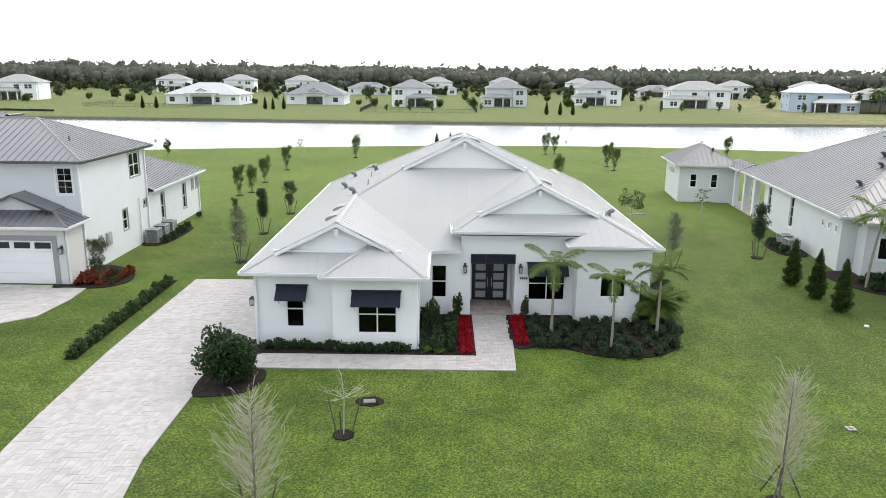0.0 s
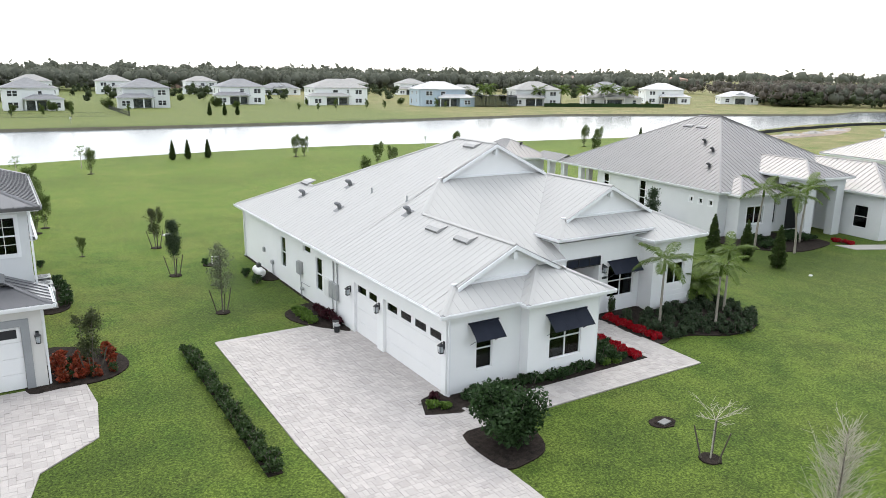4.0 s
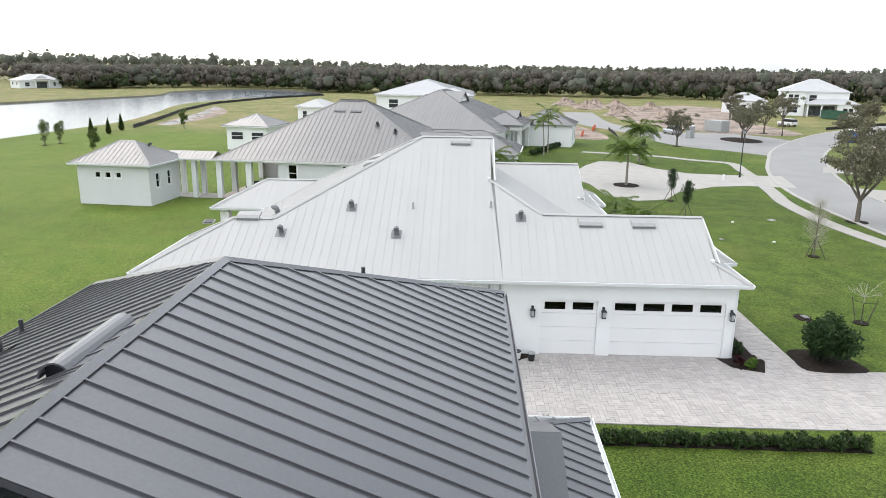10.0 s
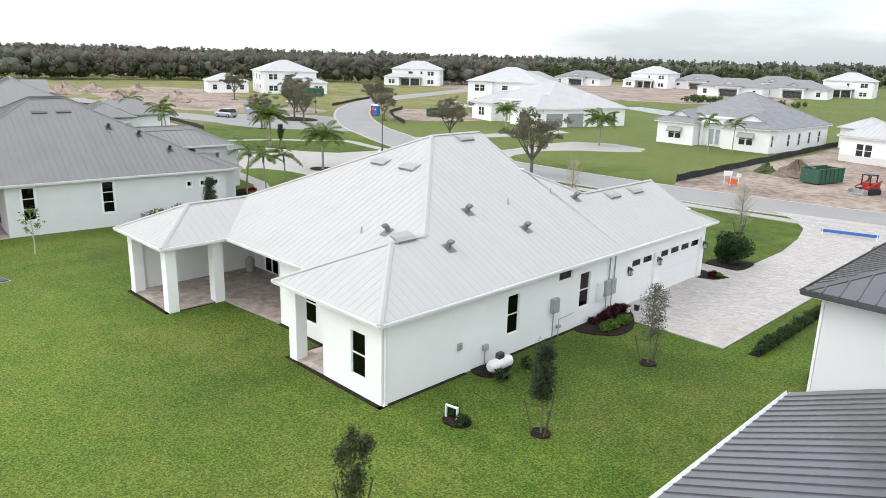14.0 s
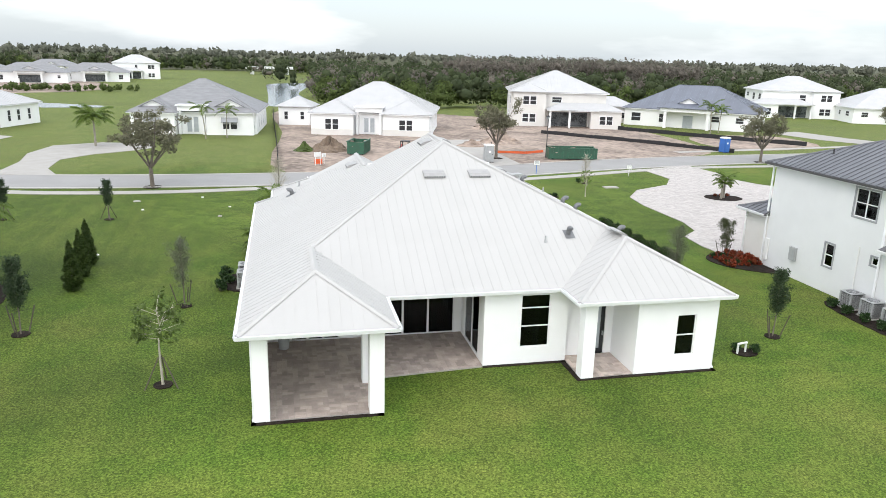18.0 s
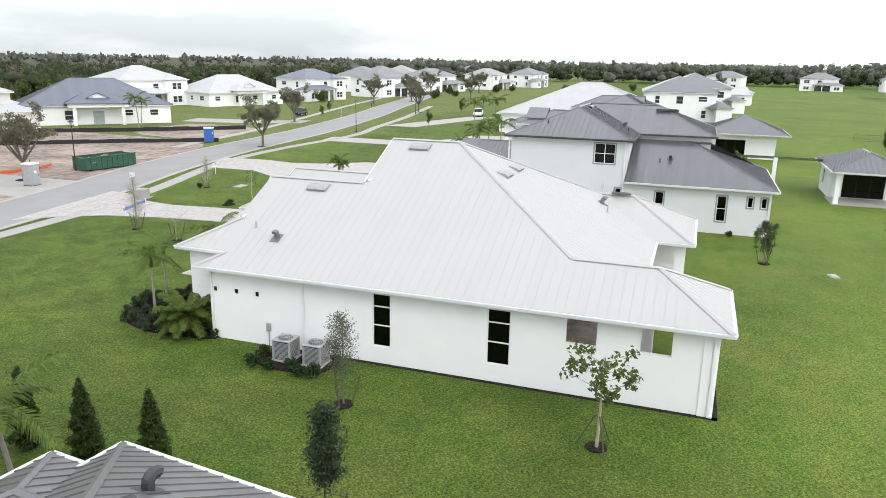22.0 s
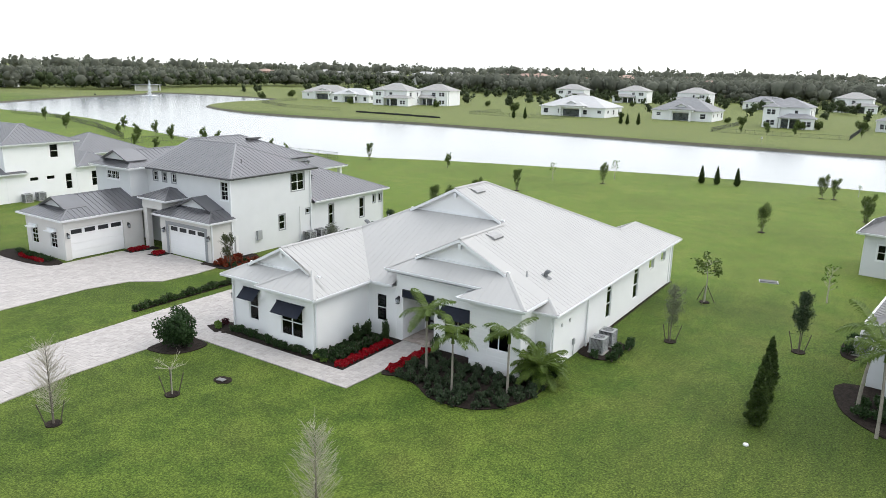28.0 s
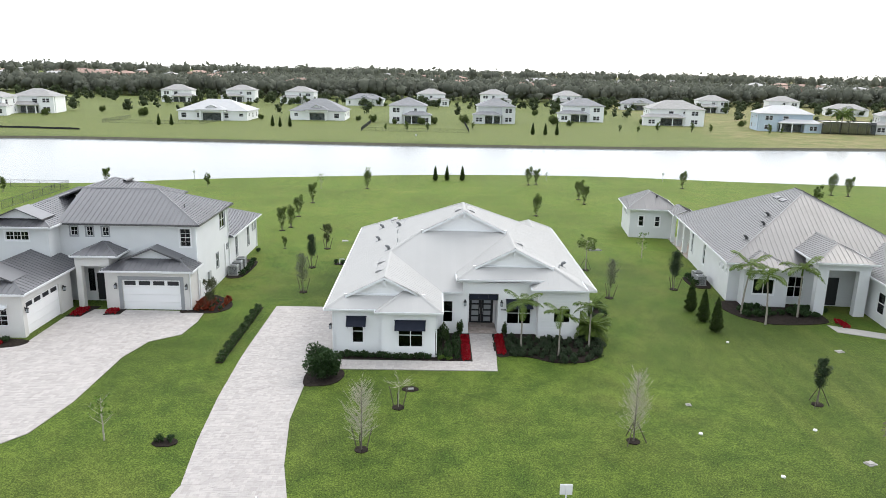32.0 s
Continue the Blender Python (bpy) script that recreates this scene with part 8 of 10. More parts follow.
def conifer(seed, height, width, label, group):
    """A narrow columnar conifer of upswept sprays."""
    rng = np.random.default_rng(seed)
    t = thing("conifer", 0, 0, 0, 0, label, "conifer", group)
    WHERE[t] = Matrix.Identity(4)
    part("trunk", rod(bmesh.new(), (0, 0, 0), (0, 0, height * 0.9), 0.06, 0.01, 6), BARK, t)
    cs = []
    for i in range(34):
        u = i / 33
        r = width * 0.5 * min(1.0, 0.55 + u * 4) * (1 - u) ** 0.72
        for k in range(3):
            a = i * 2.4 + k * 2.1
            cs.append((math.cos(a) * r * 0.62, math.sin(a) * r * 0.62, height * (0.05 + 0.93 * u), 0.04 + r * 0.45, 0.04 + r * 0.45, height * 0.055))
    foliage("crown", rng, cs, 6000, 0.05, LEAF_CONIFER, t, aspect=3.0)
    return t


place(conifer(21, 2.9, 1.25, "dark columnar conifer on the lawn", "columnar conifers"), [(21.3, 42.1, 0, 1), (21.47, 39.5, 70, 1.0), (21.64, 37.1, 140, 1.02)])
place(conifer(22, 2.8, 1.1, "dark columnar conifer on the lake shore", "shore conifers"), [(-1.2, 116.4, 0, 1), (1.0, 116.8, 70, 1.0), (3.9, 117.0, 140, 1.0), (-58, 236, 0, 1.4), (-55, 234, 40, 1.3), (-52, 236, 80, 1.4), (31, 222, 80, 1.4), (35, 221, 10, 1.4), (39, 222, 60, 1.4), (-96, 232, 60, 1.4), (-92, 233, 20, 1.4), (84, 108, 0, 1.1), (88, 107, 0, 1.0), (95, 108, 0, 1.1)])


def palm(seed, height, label, n=11, frond=2.3, group="entry palms", lean=0.0, yellow=0, thin=1.0, blade=0.024):
    """A palm: ringed trunk, green crownshaft and arching fronds, each with its rib and hanging leaflets."""
    rr = random.Random(seed)
    t = thing("palm_tree", 0, 0, 0, 0, label, "palm tree", group)
    WHERE[t] = Matrix.Identity(4)
    bm = bmesh.new()
    k = 9
    for i in range(k):
        f0, f1 = i / k, (i + 1) / k
        rod(bm, (lean * f0 ** 2, 0, height * f0), (lean * f1 ** 2, 0, height * f1), thin * (0.15 - 0.06 * f0 + 0.012), thin * (0.15 - 0.06 * f1), 8)
    part("trunk", bm, PALM_BARK, t)
    part("crownshaft", rod(bmesh.new(), (lean, 0, height - 0.05), (lean, 0, height + 0.55), 0.10, 0.05, 8), LEAF_PALM, t)
    meshes = []
    for v in range(4):
        verts, faces = [], []
        def quad(a, b, c, d):
            o = len(verts)
            verts.extend((tuple(a), tuple(b), tuple(c), tuple(d)))
            faces.append((o, o + 1, o + 2, o + 3))
        rise, droop = (1.25, 0.85, 0.5, 0.2)[v], (1.0, 1.05, 1.1, 1.15)[v]
        pts = [Vector((frond * s * (1 - 0.12 * s), 0, rise * frond * s * 0.75 - droop * frond * s * s * 0.50)) for s in (i / 14 for i in range(15))]
        for i in range(14):
            w = 0.022 * (1 - i / 15)
            quad(pts[i] + Vector((0, w, 0.01)), pts[i + 1] + Vector((0, w, 0.01)), pts[i + 1] - Vector((0, w, -0.01)), pts[i] - Vector((0, w, -0.01)))
        for i in range(2, 44):
            s = i / 44
            j = min(int(s * 14), 13)
            p = pts[j].lerp(pts[j + 1], s * 14 - j)
            d = (pts[j + 1] - pts[j]).normalized()
            ln = frond * 0.26 * math.sin(math.pi * min(1.0, 0.18 + s * 0.80)) ** 0.6
            for sd in (-1, 1):
                out_ = (Vector((0, sd, 0)) * 0.8 + d * 0.55 + Vector((0, 0, rr.uniform(-0.15, 0.25)))).normalized()
                m_ = p + out_ * ln * 0.55
                e = p + out_ * ln + Vector((0, 0, -ln * rr.uniform(0.25, 0.5)))
                wv = d * blade
                quad(p - wv * 0.5, m_ - wv, m_ + wv, p + wv * 0.5)
                quad(m_ - wv, e, e, m_ + wv)
        me = bpy.data.meshes.new("frond")
        me.from_pydata(verts, [], [f if verts[f[1]] != verts[f[2]] else (f[0], f[1], f[3]) for f in faces])
        meshes.append(me)
    for i in range(n):
        me = meshes[min(3, i * 4 // n)]
        mm = me.copy() if i % 4 == 0 else me
        if not mm.materials:
            mm.materials.append(LEAF_YELLOW if yellow and i >= n - yellow else LEAF_PALM)
        ob = new("frond", mm)
        ob.parent = t
        ob.matrix_basis = pose(lean, 0, height + 0.5, 0, rr.uniform(-6, 6), i * 137.5 + rr.uniform(-12, 12))
    return t


place(palm(31, 2.9, "slender palm with arching fronds in the entry bed", 8, 1.65, thin=0.48), [(5.3, 32.8, 20, 1.05), (7.9, 31.4, 140, 0.95), (10.4, 32.8, 260, 1.0)])
place(palm(32, 3.9, "tall palm with feathery fronds beside the neighbouring house", 8, 2.1, "neighbour palms", 0.35, 1, 0.6, 0.032), [(25.6, 41.6, 0, 1), (26.6, 39.0, 120, 0.95), (30.2, 40.9, 230, 1.0), (-50, 31.5, 20, 1.1), (-52.5, 30.2, 120, 0.9), (-55, 33, 200, 1.15), (-49, 29, 80, 0.75), (-58, 30.5, 10, 0.95), (66, 32, 40, 1.1), (70, 31, 160, 1.2), (84, 30, 300, 1.2), (-92, 18, 0, 1.2), (-98, 20, 90, 1.3), (-105, 16, 0, 1.2), (21, -31, 0, 1.05), (18, -32.5, 120, 0.95), (-70, -40, 0, 1.2), (-73, -42, 90, 1.0)])
place(palm(33, 3.4, "stout date palm with a full head of fronds", 24, 2.9, "date palms", blade=0.04), [(40.0, 25.6, 0, 1), (61.3, 19.4, 120, 1.1), (34.5, -22.3, 30, 1.05), (61, -31, 210, 0.9), (156, 262, 0, 1.7), (176, 252, 50, 1.6), (186, 249, 90, 1.7), (196, 245, 20, 1.7), (205, 241, 70, 1.8), (213, 238, 20, 1.6)])
place(palm(34, 1.5, "small bright palm in a planted island", 12, 1.5, "island palms"), [(-33.5, 20.2, 0, 1), (-33.0, 20.6, 100, 0.8)])


def shrub(seed, w, h, material, n, size, label, name="shrub", group="", flat=0.1, cat="shrub"):
    """A leafy shrub: short stems under a lumpy mass of leaves."""
    rng = np.random.default_rng(seed)
    rr = random.Random(seed)
    t = thing(name, 0, 0, 0, 0, label, cat, group)
    WHERE[t] = Matrix.Identity(4)
    bm = bmesh.new()
    for i in range(7):
        a = i * 0.9
        rod(bm, (0.05 * math.cos(a), 0.05 * math.sin(a), 0), (w * 0.3 * math.cos(a), w * 0.3 * math.sin(a), h * 0.7), 0.018, 0.008, 4)
    bmesh.ops.remove_doubles(bm, verts=[v for v in bm.verts if v.co.z < h * 0.1], dist=0.045)
    part("stem", bm, BARK, t)
    cs = [(rr.uniform(-1, 1) * w * 0.28, rr.uniform(-1, 1) * w * 0.28, h * rr.uniform(0.26, 0.66), w * rr.uniform(0.18, 0.30), w * rr.uniform(0.18, 0.30), h * rr.uniform(0.2, 0.34)) for _ in range(11)]
    foliage("leaves", rng, cs, n, size, material, t, flat=flat)
    return t


place(shrub(41, 2.7, 2.6, LEAF_DARK, 7000, 0.10, "large round dark green bush in a mulch bed beside the driveway", "round_bush", cat="bush"), [(-8.5, 27.1, 0, 1)])
# front hedge, entry shrubs and bed planting
place(shrub(42, 0.75, 0.62, LEAF_DARK, 420, 0.085, "low dark green hedge shrub along the wall", "hedge_shrub", "hedge along the wing"), [(-8.0 + i * 0.46, 30.55 + (0.18 if i < 7 else -0.03), i * 67, 0.9 + 0.14 * math.sin(i * 2.1)) for i in range(15)])
place(shrub(43, 0.58, 0.48, LEAF, 330, 0.06, "clipped low hedge plant on the lawn edge", "hedge_plant", "lawn hedge"), [(-16.25 + 0.08 * math.sin(i * 1.7), 29.4 + i * 0.40, i * 83, 1.22 + 0.2 * math.sin(i * 1.3)) for i in range(30)])
rs = random.Random(5)


def inside(pts, x, y):
    r = False
    for i, (xa, ya) in enumerate(pts):
        xb, yb = pts[i - 1]
        if (ya > y) != (yb > y) and x < (xb - xa) * (y - ya) / (yb - ya) + xa:
            r = not r
    return r


spots = []
while len(spots) < 70:
    x, y = rs.uniform(3.4, 12.3), rs.uniform(29.8, 37.2)
    if inside(BED_RIGHT, x, y) and x > 4.3 and not (y > 34.5 and x < 10.2) and all((x - a) ** 2 + (y - b) ** 2 > 0.28 for a, b, *_ in spots):
        spots.append((x, y, rs.uniform(0, 360), rs.uniform(0.65, 1.0)))
place(shrub(44, 0.75, 0.8, LEAF_TEAL, 300, 0.10, "dark green bed shrub round the entry palms", "bed_shrub", "entry bed shrubs"), spots)
place(shrub(45, 0.8, 0.9, LEAF_DARK, 320, 0.10, "glossy dark shrub in the entry bed", "bed_shrub", "entry bed shrubs"), [(-0.8 + 0.62 * (i % 3), 30.6 + 0.62 * (i // 3), i * 71, 0.75 + 0.25 * math.sin(i * 1.9)) for i in range(24)])
place(shrub(46, 0.7, 1.9, LEAF, 620, 0.10, "taller green shrub against the white wall", "tall_shrub", "entry shrubs"), [(0.75, 35.0, 0, 0.9), (-0.6, 34.9, 50, 0.75), (4.25, 35.2, 100, 0.75), (-0.4, 33.6, 20, 0.85)])
place(shrub(47, 0.42, 0.34, RED_FLOWER, 240, 0.07, "clump of crimson bedding flowers beside the walk", "flower_clump", "crimson flowers", cat="flowers"), [(1.28 - 0.32 * (i % 2), 30.4 + 0.33 * (i // 2), i * 50, 1.0 + 0.15 * math.sin(i)) for i in range(28)] + [(3.62 + 0.32 * (i % 2), 31.6 + 0.33 * (i // 2), i * 50, 1.0 + 0.15 * math.sin(i)) for i in range(22)] +
      [(-31.0 + 0.32 * (i % 3), 38.6 + 0.35 * (i // 3), i * 50, 1.0) for i in range(15)] + [(-28.4 + 0.32 * (i % 3), 39.2 + 0.3 * (i // 3), i * 50, 1.0) for i in range(9)] + [(-33.0 - 0.5 * i, 31.9 + 0.1 * math.sin(i), i * 50, 1.1) for i in range(8)] + [(33.0 + 0.3 * (i % 2), 38.4 + 0.35 * (i // 2), i * 50, 1.0) for i in range(10)])
place(shrub(48, 0.75, 0.6, CROTON, 190, 0.17, "croton with red and orange leaves in a mulch bed", "croton", "crotons"), [(-21.3 + 0.62 * (i % 4) + 0.15 * math.sin(i * 3.1), 40.2 + 0.62 * (i // 4) + 0.2 * (i % 2), i * 71, 0.75 + 0.3 * math.sin(i * 1.7)) for i in range(20)] + [(-34.5 + 0.7 * i, 19.4, 60 * i, 0.6) for i in range(3)])
place(shrub(49, 0.6, 0.45, LEAF_LIME, 220, 0.13, "light green bromeliad in the garage bed", "bromeliad", "garage bed plants"), [(-9.9 + 0.2 * math.sin(i * 2.0), 41.9 + 0.28 * i, i * 71, 0.9) for i in range(9)] + [(-9.5, 30.7, 0, 0.9), (-9.1, 30.4, 0, 0.8), (-0.7, 30.5, 30, 0.9), (-0.1, 30.4, 30, 0.8)])
place(shrub(50, 0.8, 0.75, BURGUNDY, 300, 0.12, "dark burgundy shrub against the garage wall", "burgundy_shrub", "garage bed plants"), [(-9.0, 41.0 + 0.55 * i, i * 71, 0.8 + 0.15 * math.sin(i)) for i in range(6)] + [(-9.3, 31.1, 0, 0.7)])
place(shrub(51, 0.8, 0.65, LEAF_DARK, 260, 0.10, "dark shrub screening equipment by the wall", "screen_shrub", "equipment shrubs"), [(-21.0 + 0.8 * (i % 3), 40.5 + 0.9 * (i // 3), i * 47, 0.55 + 0.12 * math.sin(i)) for i in range(9)] + [(-10.1, 50.4, 0, 0.9), (-10.2, 52.2, 40, 0.9), (-11.7, 56.1, 80, 0.8), (-10.9, 55.8, 80, 0.8), (13.2, 40.3, 0, 1.0), (13.3, 41.1, 60, 0.9), (13.4, 42.6, 60, 0.9), (13.3, 43.3, 120, 1.0), (12.2, 40.2, 120, 0.9), (12.9, 42.0, 20, 0.9), (-20.3, 51.0, 0, 1.0), (-20.2, 52.2, 0, 1), (-20.2, 53.4, 60, 1), (-20.3, 54.6, 0, 1.0), (-20.4, 55.8, 60, 1.0), (-21.0, 60.5, 60, 0.8), (-16.3, 18.2, 0, 0.8), (-15.7, 18.3, 90, 0.7), (-22, 10.5, 0, 0.9), (24.5, 50.0, 0, 1.1), (24.5, 51.2, 60, 1.0), (24.6, 52.4, 0, 1.1)])
place(shrub(52, 1.0, 0.8, LEAF_DARK, 420, 0.12, "dark planting along the neighbouring house front", "bed_shrub", "neighbour bed shrubs"), [(25.8 + 0.85 * (i % 10), 42.3 - 1.1 * (i // 10) + 0.35 * math.sin(i), i * 63, 0.8 + 0.25 * math.sin(i * 1.3)) for i in range(18)] + [(-33 - 0.8 * i, 32.5, i * 63, 0.7) for i in range(7)] + [(-48 - 1.6 * i, 29 + math.sin(i * 2), i * 63, 1.4) for i in range(7)] + [(66 + 1.6 * i, 33.5 - 0.7 * i, i * 63, 1.3) for i in range(9)])
# fan palm at the corner
place(palm(53, 0.45, "dark bushy palm with arching fronds at the house corner", n=30, frond=1.75, group="corner palm", blade=0.03), [(11.0, 35.2, 0, 1)])


def oak(seed, height, width, material, n, label):
    """A street oak: forked limbs and a sparse, uneven crown of small leaves."""
    rng = np.random.default_rng(seed)
    rr = random.Random(seed)
    t = thing("oak_tree", 0, 0, 0, 0, label, "tree", "street oaks")
    WHERE[t] = Matrix.Identity(4)
    bm = bmesh.new()
    fork = height * 0.28
    rod(bm, (0, 0, -0.05), (0.05, 0, fork), 0.22, 0.17, 8)
    ends = []
    for i in range(7):
        a = i * 0.9 + rr.uniform(-0.3, 0.3)
        up = rr.uniform(0.35, 0.62) * height
        mid = Vector((math.cos(a) * width * 0.22, math.sin(a) * width * 0.22, fork + up * 0.5))
        end = Vector((math.cos(a) * width * 0.42 * rr.uniform(0.6, 1), math.sin(a) * width * 0.42 * rr.uniform(0.6, 1), fork + up))
        rod(bm, (0.05, 0, fork - 0.1), mid, 0.12, 0.08, 6), rod(bm, mid, end, 0.08, 0.03, 5)
        for k in range(7):
            p = mid.lerp(end, rr.random())
            e = p + Vector((rr.uniform(-1, 1), rr.uniform(-1, 1), rr.uniform(-0.1, 1.0))) * width * 0.2
            rod(bm, p, e, 0.035, 0.012, 4)
            ends.append(e)
            for q in range(3):
                e2 = e + Vector((rr.uniform(-1, 1), rr.uniform(-1, 1), rr.uniform(-0.3, 0.8))) * width * 0.1
                rod(bm, p.lerp(e, 0.7), e2, 0.014, 0.006, 3)
                ends.append(e2)
    part("trunk", bm, BARK, t)
    foliage("crown", rng, [(e.x, e.y, e.z, width * 0.075, width * 0.075, width * 0.06) for e in ends], n, 0.14, material, t)
    mulch_ring(t, 0.9)
    return t


place(oak(61, 7.0, 6.0, LEAF_GREY, 6500, "street oak with a thin greyish winter crown on the verge"), [(22.2, 9.8, 0, 1), (-18.2, -8.6, 80, 1.0), (-54.6, -3.4, 150, 0.95), (51.4, -6.4, 30, 0.9), (82.0, 8.4, 60, 0.8), (96.3, -7.5, 110, 0.95), (90.5, -5.8, 10, 0.8), (101.6, -32.6, 200, 1.0), (84, -20.5, 60, 0.8), (109, -16.5, 130, 0.9), (-94, -21.5, 30, 1.0), (-135, -10, 40, 1.0), (128, -28, 40, 1.0), (-160, -34, 80, 1.1), (-180, -30, 10, 1.2), (-205, -18, 80, 1.1), (150, -24, 40, 1.0), (-230, -42, 10, 1.2), (-255, -30, 200, 1.2)])
rs = random.Random(9)
place(shrub(62, 4.6, 4.2, FAR_GREEN, 3200, 0.20, "leafy garden tree by the lake houses", "garden_tree", "lake garden trees", cat="tree"), [(x + rs.uniform(-4, 4), y + rs.uniform(-5, 5), rs.uniform(0, 360), rs.uniform(0.5, 1.0)) for x, y in ((-150, 42), (-172, 40), (-131, 28), (-188, 36), (-122, 24), (-200, -32), (-232, -34), (-218, -24), (-262, -28), (-284, -18), (-240, 28), (-272, 44), (-302, 2), (-322, 30), (-212, 38), (-160, -48), (-66, 268), (-30, 266), (-27, 258), (2, 262), (8, 270), (45, 270), (50, 268), (84, 282), (90, 280), (128, 276), (132, 272), (170, 255), (225, 240), (-120, 275), (-150, 262), (-140, 300), (-20, 320), (45, 330), (80, 345), (-60, 350), (-100, 360), (20, 380), (-30, 390), (100, 400), (-250, 260), (-264, 285), (-196, 256), (-226, 300), (-15, 255), (-8, 256), (190, 290), (240, 285))])
place(oval_tree(63, 3.0, 1.8, 0.5, LEAF_FRESH, 700, 0.15, "young garden tree on a lake lawn", stems=3, stake=None, group="lawn trees"), [(x, y, rs.uniform(0, 360), rs.uniform(0.8, 1.3)) for x, y in ((-18, 226), (-11, 226), (-4, 227), (12, 238), (-70, 96), (-76, 98), (-82, 94), (-90, 97), (-98, 100), (-106, 98), (-112, 94), (-120, 104), (-128, 100), (-138, 108), (64, 238), (70, 236), (78, 240), (92, 245), (98, 243), (-84, 88), (-94, 86), (-104, 88), (118, 240), (124, 243), (-40, 104), (-150, 100), (-160, 106), (-170, 112), (-182, 112), (60, 95), (100, 98), (-46, 62), (-110, -24), (-125, -30), (-100, 6), (-140, 0))])

# ---- woods on the horizon ----
def woods(name, spots, seed, material, label, quads=34, size=2.2, hmin=9, hmax=16, crowns=2, core_size=0.86):
    """A belt of far trees, one joined mesh: each tree is two lumpy crown masses set about with leaf clumps."""
    rng = np.random.default_rng(seed)
    cs = []
    for x, y in spots:
        h = rng.uniform(hmin, hmax)
        r = h * rng.uniform(0.28, 0.42)
        for k in range(crowns):
            cs.append((x + rng.normal() * r * 0.45, y + rng.normal() * r * 0.45, h * (0.40 + 0.30 * k if crowns > 1 else 0.55), r * (1.05 - 0.28 * k), r * (1.05 - 0.28 * k), h * (0.30 if crowns > 1 else 0.45)))
    v, f = leaves(rng, cs, quads * len(spots), size, 0.0, 1.4, 0.82)
    g = (1 + 5 ** 0.5) / 2
    ico = np.array([(-1, g, 0), (1, g, 0), (-1, -g, 0), (1, -g, 0), (0, -1, g), (0, 1, g), (0, -1, -g), (0, 1, -g), (g, 0, -1), (g, 0, 1), (-g, 0, -1), (-g, 0, 1)]) / (1 + g * g) ** 0.5
    tri = ((0, 11, 5), (0, 5, 1), (0, 1, 7), (0, 7, 10), (0, 10, 11), (1, 5, 9), (5, 11, 4), (11, 10, 2), (10, 7, 6), (7, 1, 8), (3, 9, 4), (3, 4, 2), (3, 2, 6), (3, 6, 8), (3, 8, 9), (4, 9, 5), (2, 4, 11), (6, 2, 10), (8, 6, 7), (9, 8, 1))
    c = np.array(cs)
    core = c[:, None, :3] + ico[None] * c[:, None, 3:] * rng.uniform(0.6, 1.1, (len(cs), 12, 1)) * core_size
    o = len(v)
    v += core.reshape(-1, 3).tolist()
    f += [(o + 12 * i + p, o + 12 * i + q, o + 12 * i + w) for i in range(len(cs)) for p, q, w in tri]
    return from_lists(name, v, f, material, None, label, "stuff", smooth=True)


def belt(rng, line, depth, count):
    """Random spots in a strip of the given depth to the left of a plan line."""
    pts = [Vector(p) for p in smooth_line(line, 6)]
    seg = [(b - a).length for a, b in zip(pts, pts[1:])]
    out = []
    for _ in range(count):
        s = rng.uniform(0, sum(seg))
        for a, b, ln in zip(pts, pts[1:], seg):
            if s <= ln:
                break
            s -= ln
        d = (b - a).normalized()
        p = a + d * min(s, ln) + Vector((-d.y, d.x)) * depth * rng.random() ** 1.6
        out.append((p.x, p.y))
    return out


rs = random.Random(77)
EAST_EDGE = [(180, -175), (225, -140), (262, -60), (276, 0), (288, 95), (292, 112), (325, 128), (330, 160), (318, 190), (290, 222), (340, 260), (420, 330)]
SOUTH_EDGE = [(-420, -150), (-330, -128), (-255, -108), (-200, -100), (-150, -110), (-110, -108), (-78, -96), (-44, -100), (-14, -100), (0, -104), (-1, -150), (-8, -236), (-14, -330), (20, -400), (90, -400), (160, -370), (220, -270), (200, -190)]
WEST_EDGE = [(-360, 560), (-420, 400), (-400, 300), (-382, 285), (-400, 250), (-470, 180), (-470, 90), (-480, 0), (-440, -60), (-400, -140)]
NORTH_EDGE = [(460, 400), (330, 470), (230, 480), (150, 470), (60, 475), (0, 478), (-80, 470), (-160, 465), (-250, 470), (-330, 500)]
def flip(e):
    return list(reversed(e))


woods("woodland_east_edge", belt(rs, flip(EAST_EDGE), 26, 560), 1, FAR_LEAF, "dark green edge of the far woods", 44, 0.75, 4.5, 8.5)
woods("woodland_east", belt(rs, flip(EAST_EDGE), 260, 1500), 2, FAR_BROWN, "grey-brown leafless woodland behind the field", 46, 0.8, 9, 13.0, core_size=0.62)
woods("woodland_east_green", belt(rs, flip(EAST_EDGE), 300, 420), 3, FAR_HAZY, "green tree tops among bare woodland", 34, 0.9, 9, 13.0)
woods("woodland_south_edge", belt(rs, SOUTH_EDGE[::-1], 30, 620), 4, FAR_GREEN, "green palms and shrubs along the woods", 210, 0.5, 4.2, 7.4, core_size=0.72)
woods("woodland_south", belt(rs, SOUTH_EDGE[::-1], 300, 1300), 5, FAR_LEAF, "green woodland beyond the houses", 90, 0.65, 7.0, 10.0, core_size=0.78)
woods("woodland_south_brown", belt(rs, SOUTH_EDGE[::-1], 320, 420), 14, FAR_BROWN, "bare brown tree tops among green woodland", 90, 0.5, 7.0, 9.6, core_size=0.5)
woods("woodland_south_bare", belt(rs, [(-62, -215), (-110, -205), (-150, -180)], 50, 150), 6, FAR_BROWN, "stand of tall bare cypress", 260, 0.5, 10.5, 14.5, core_size=0.42)
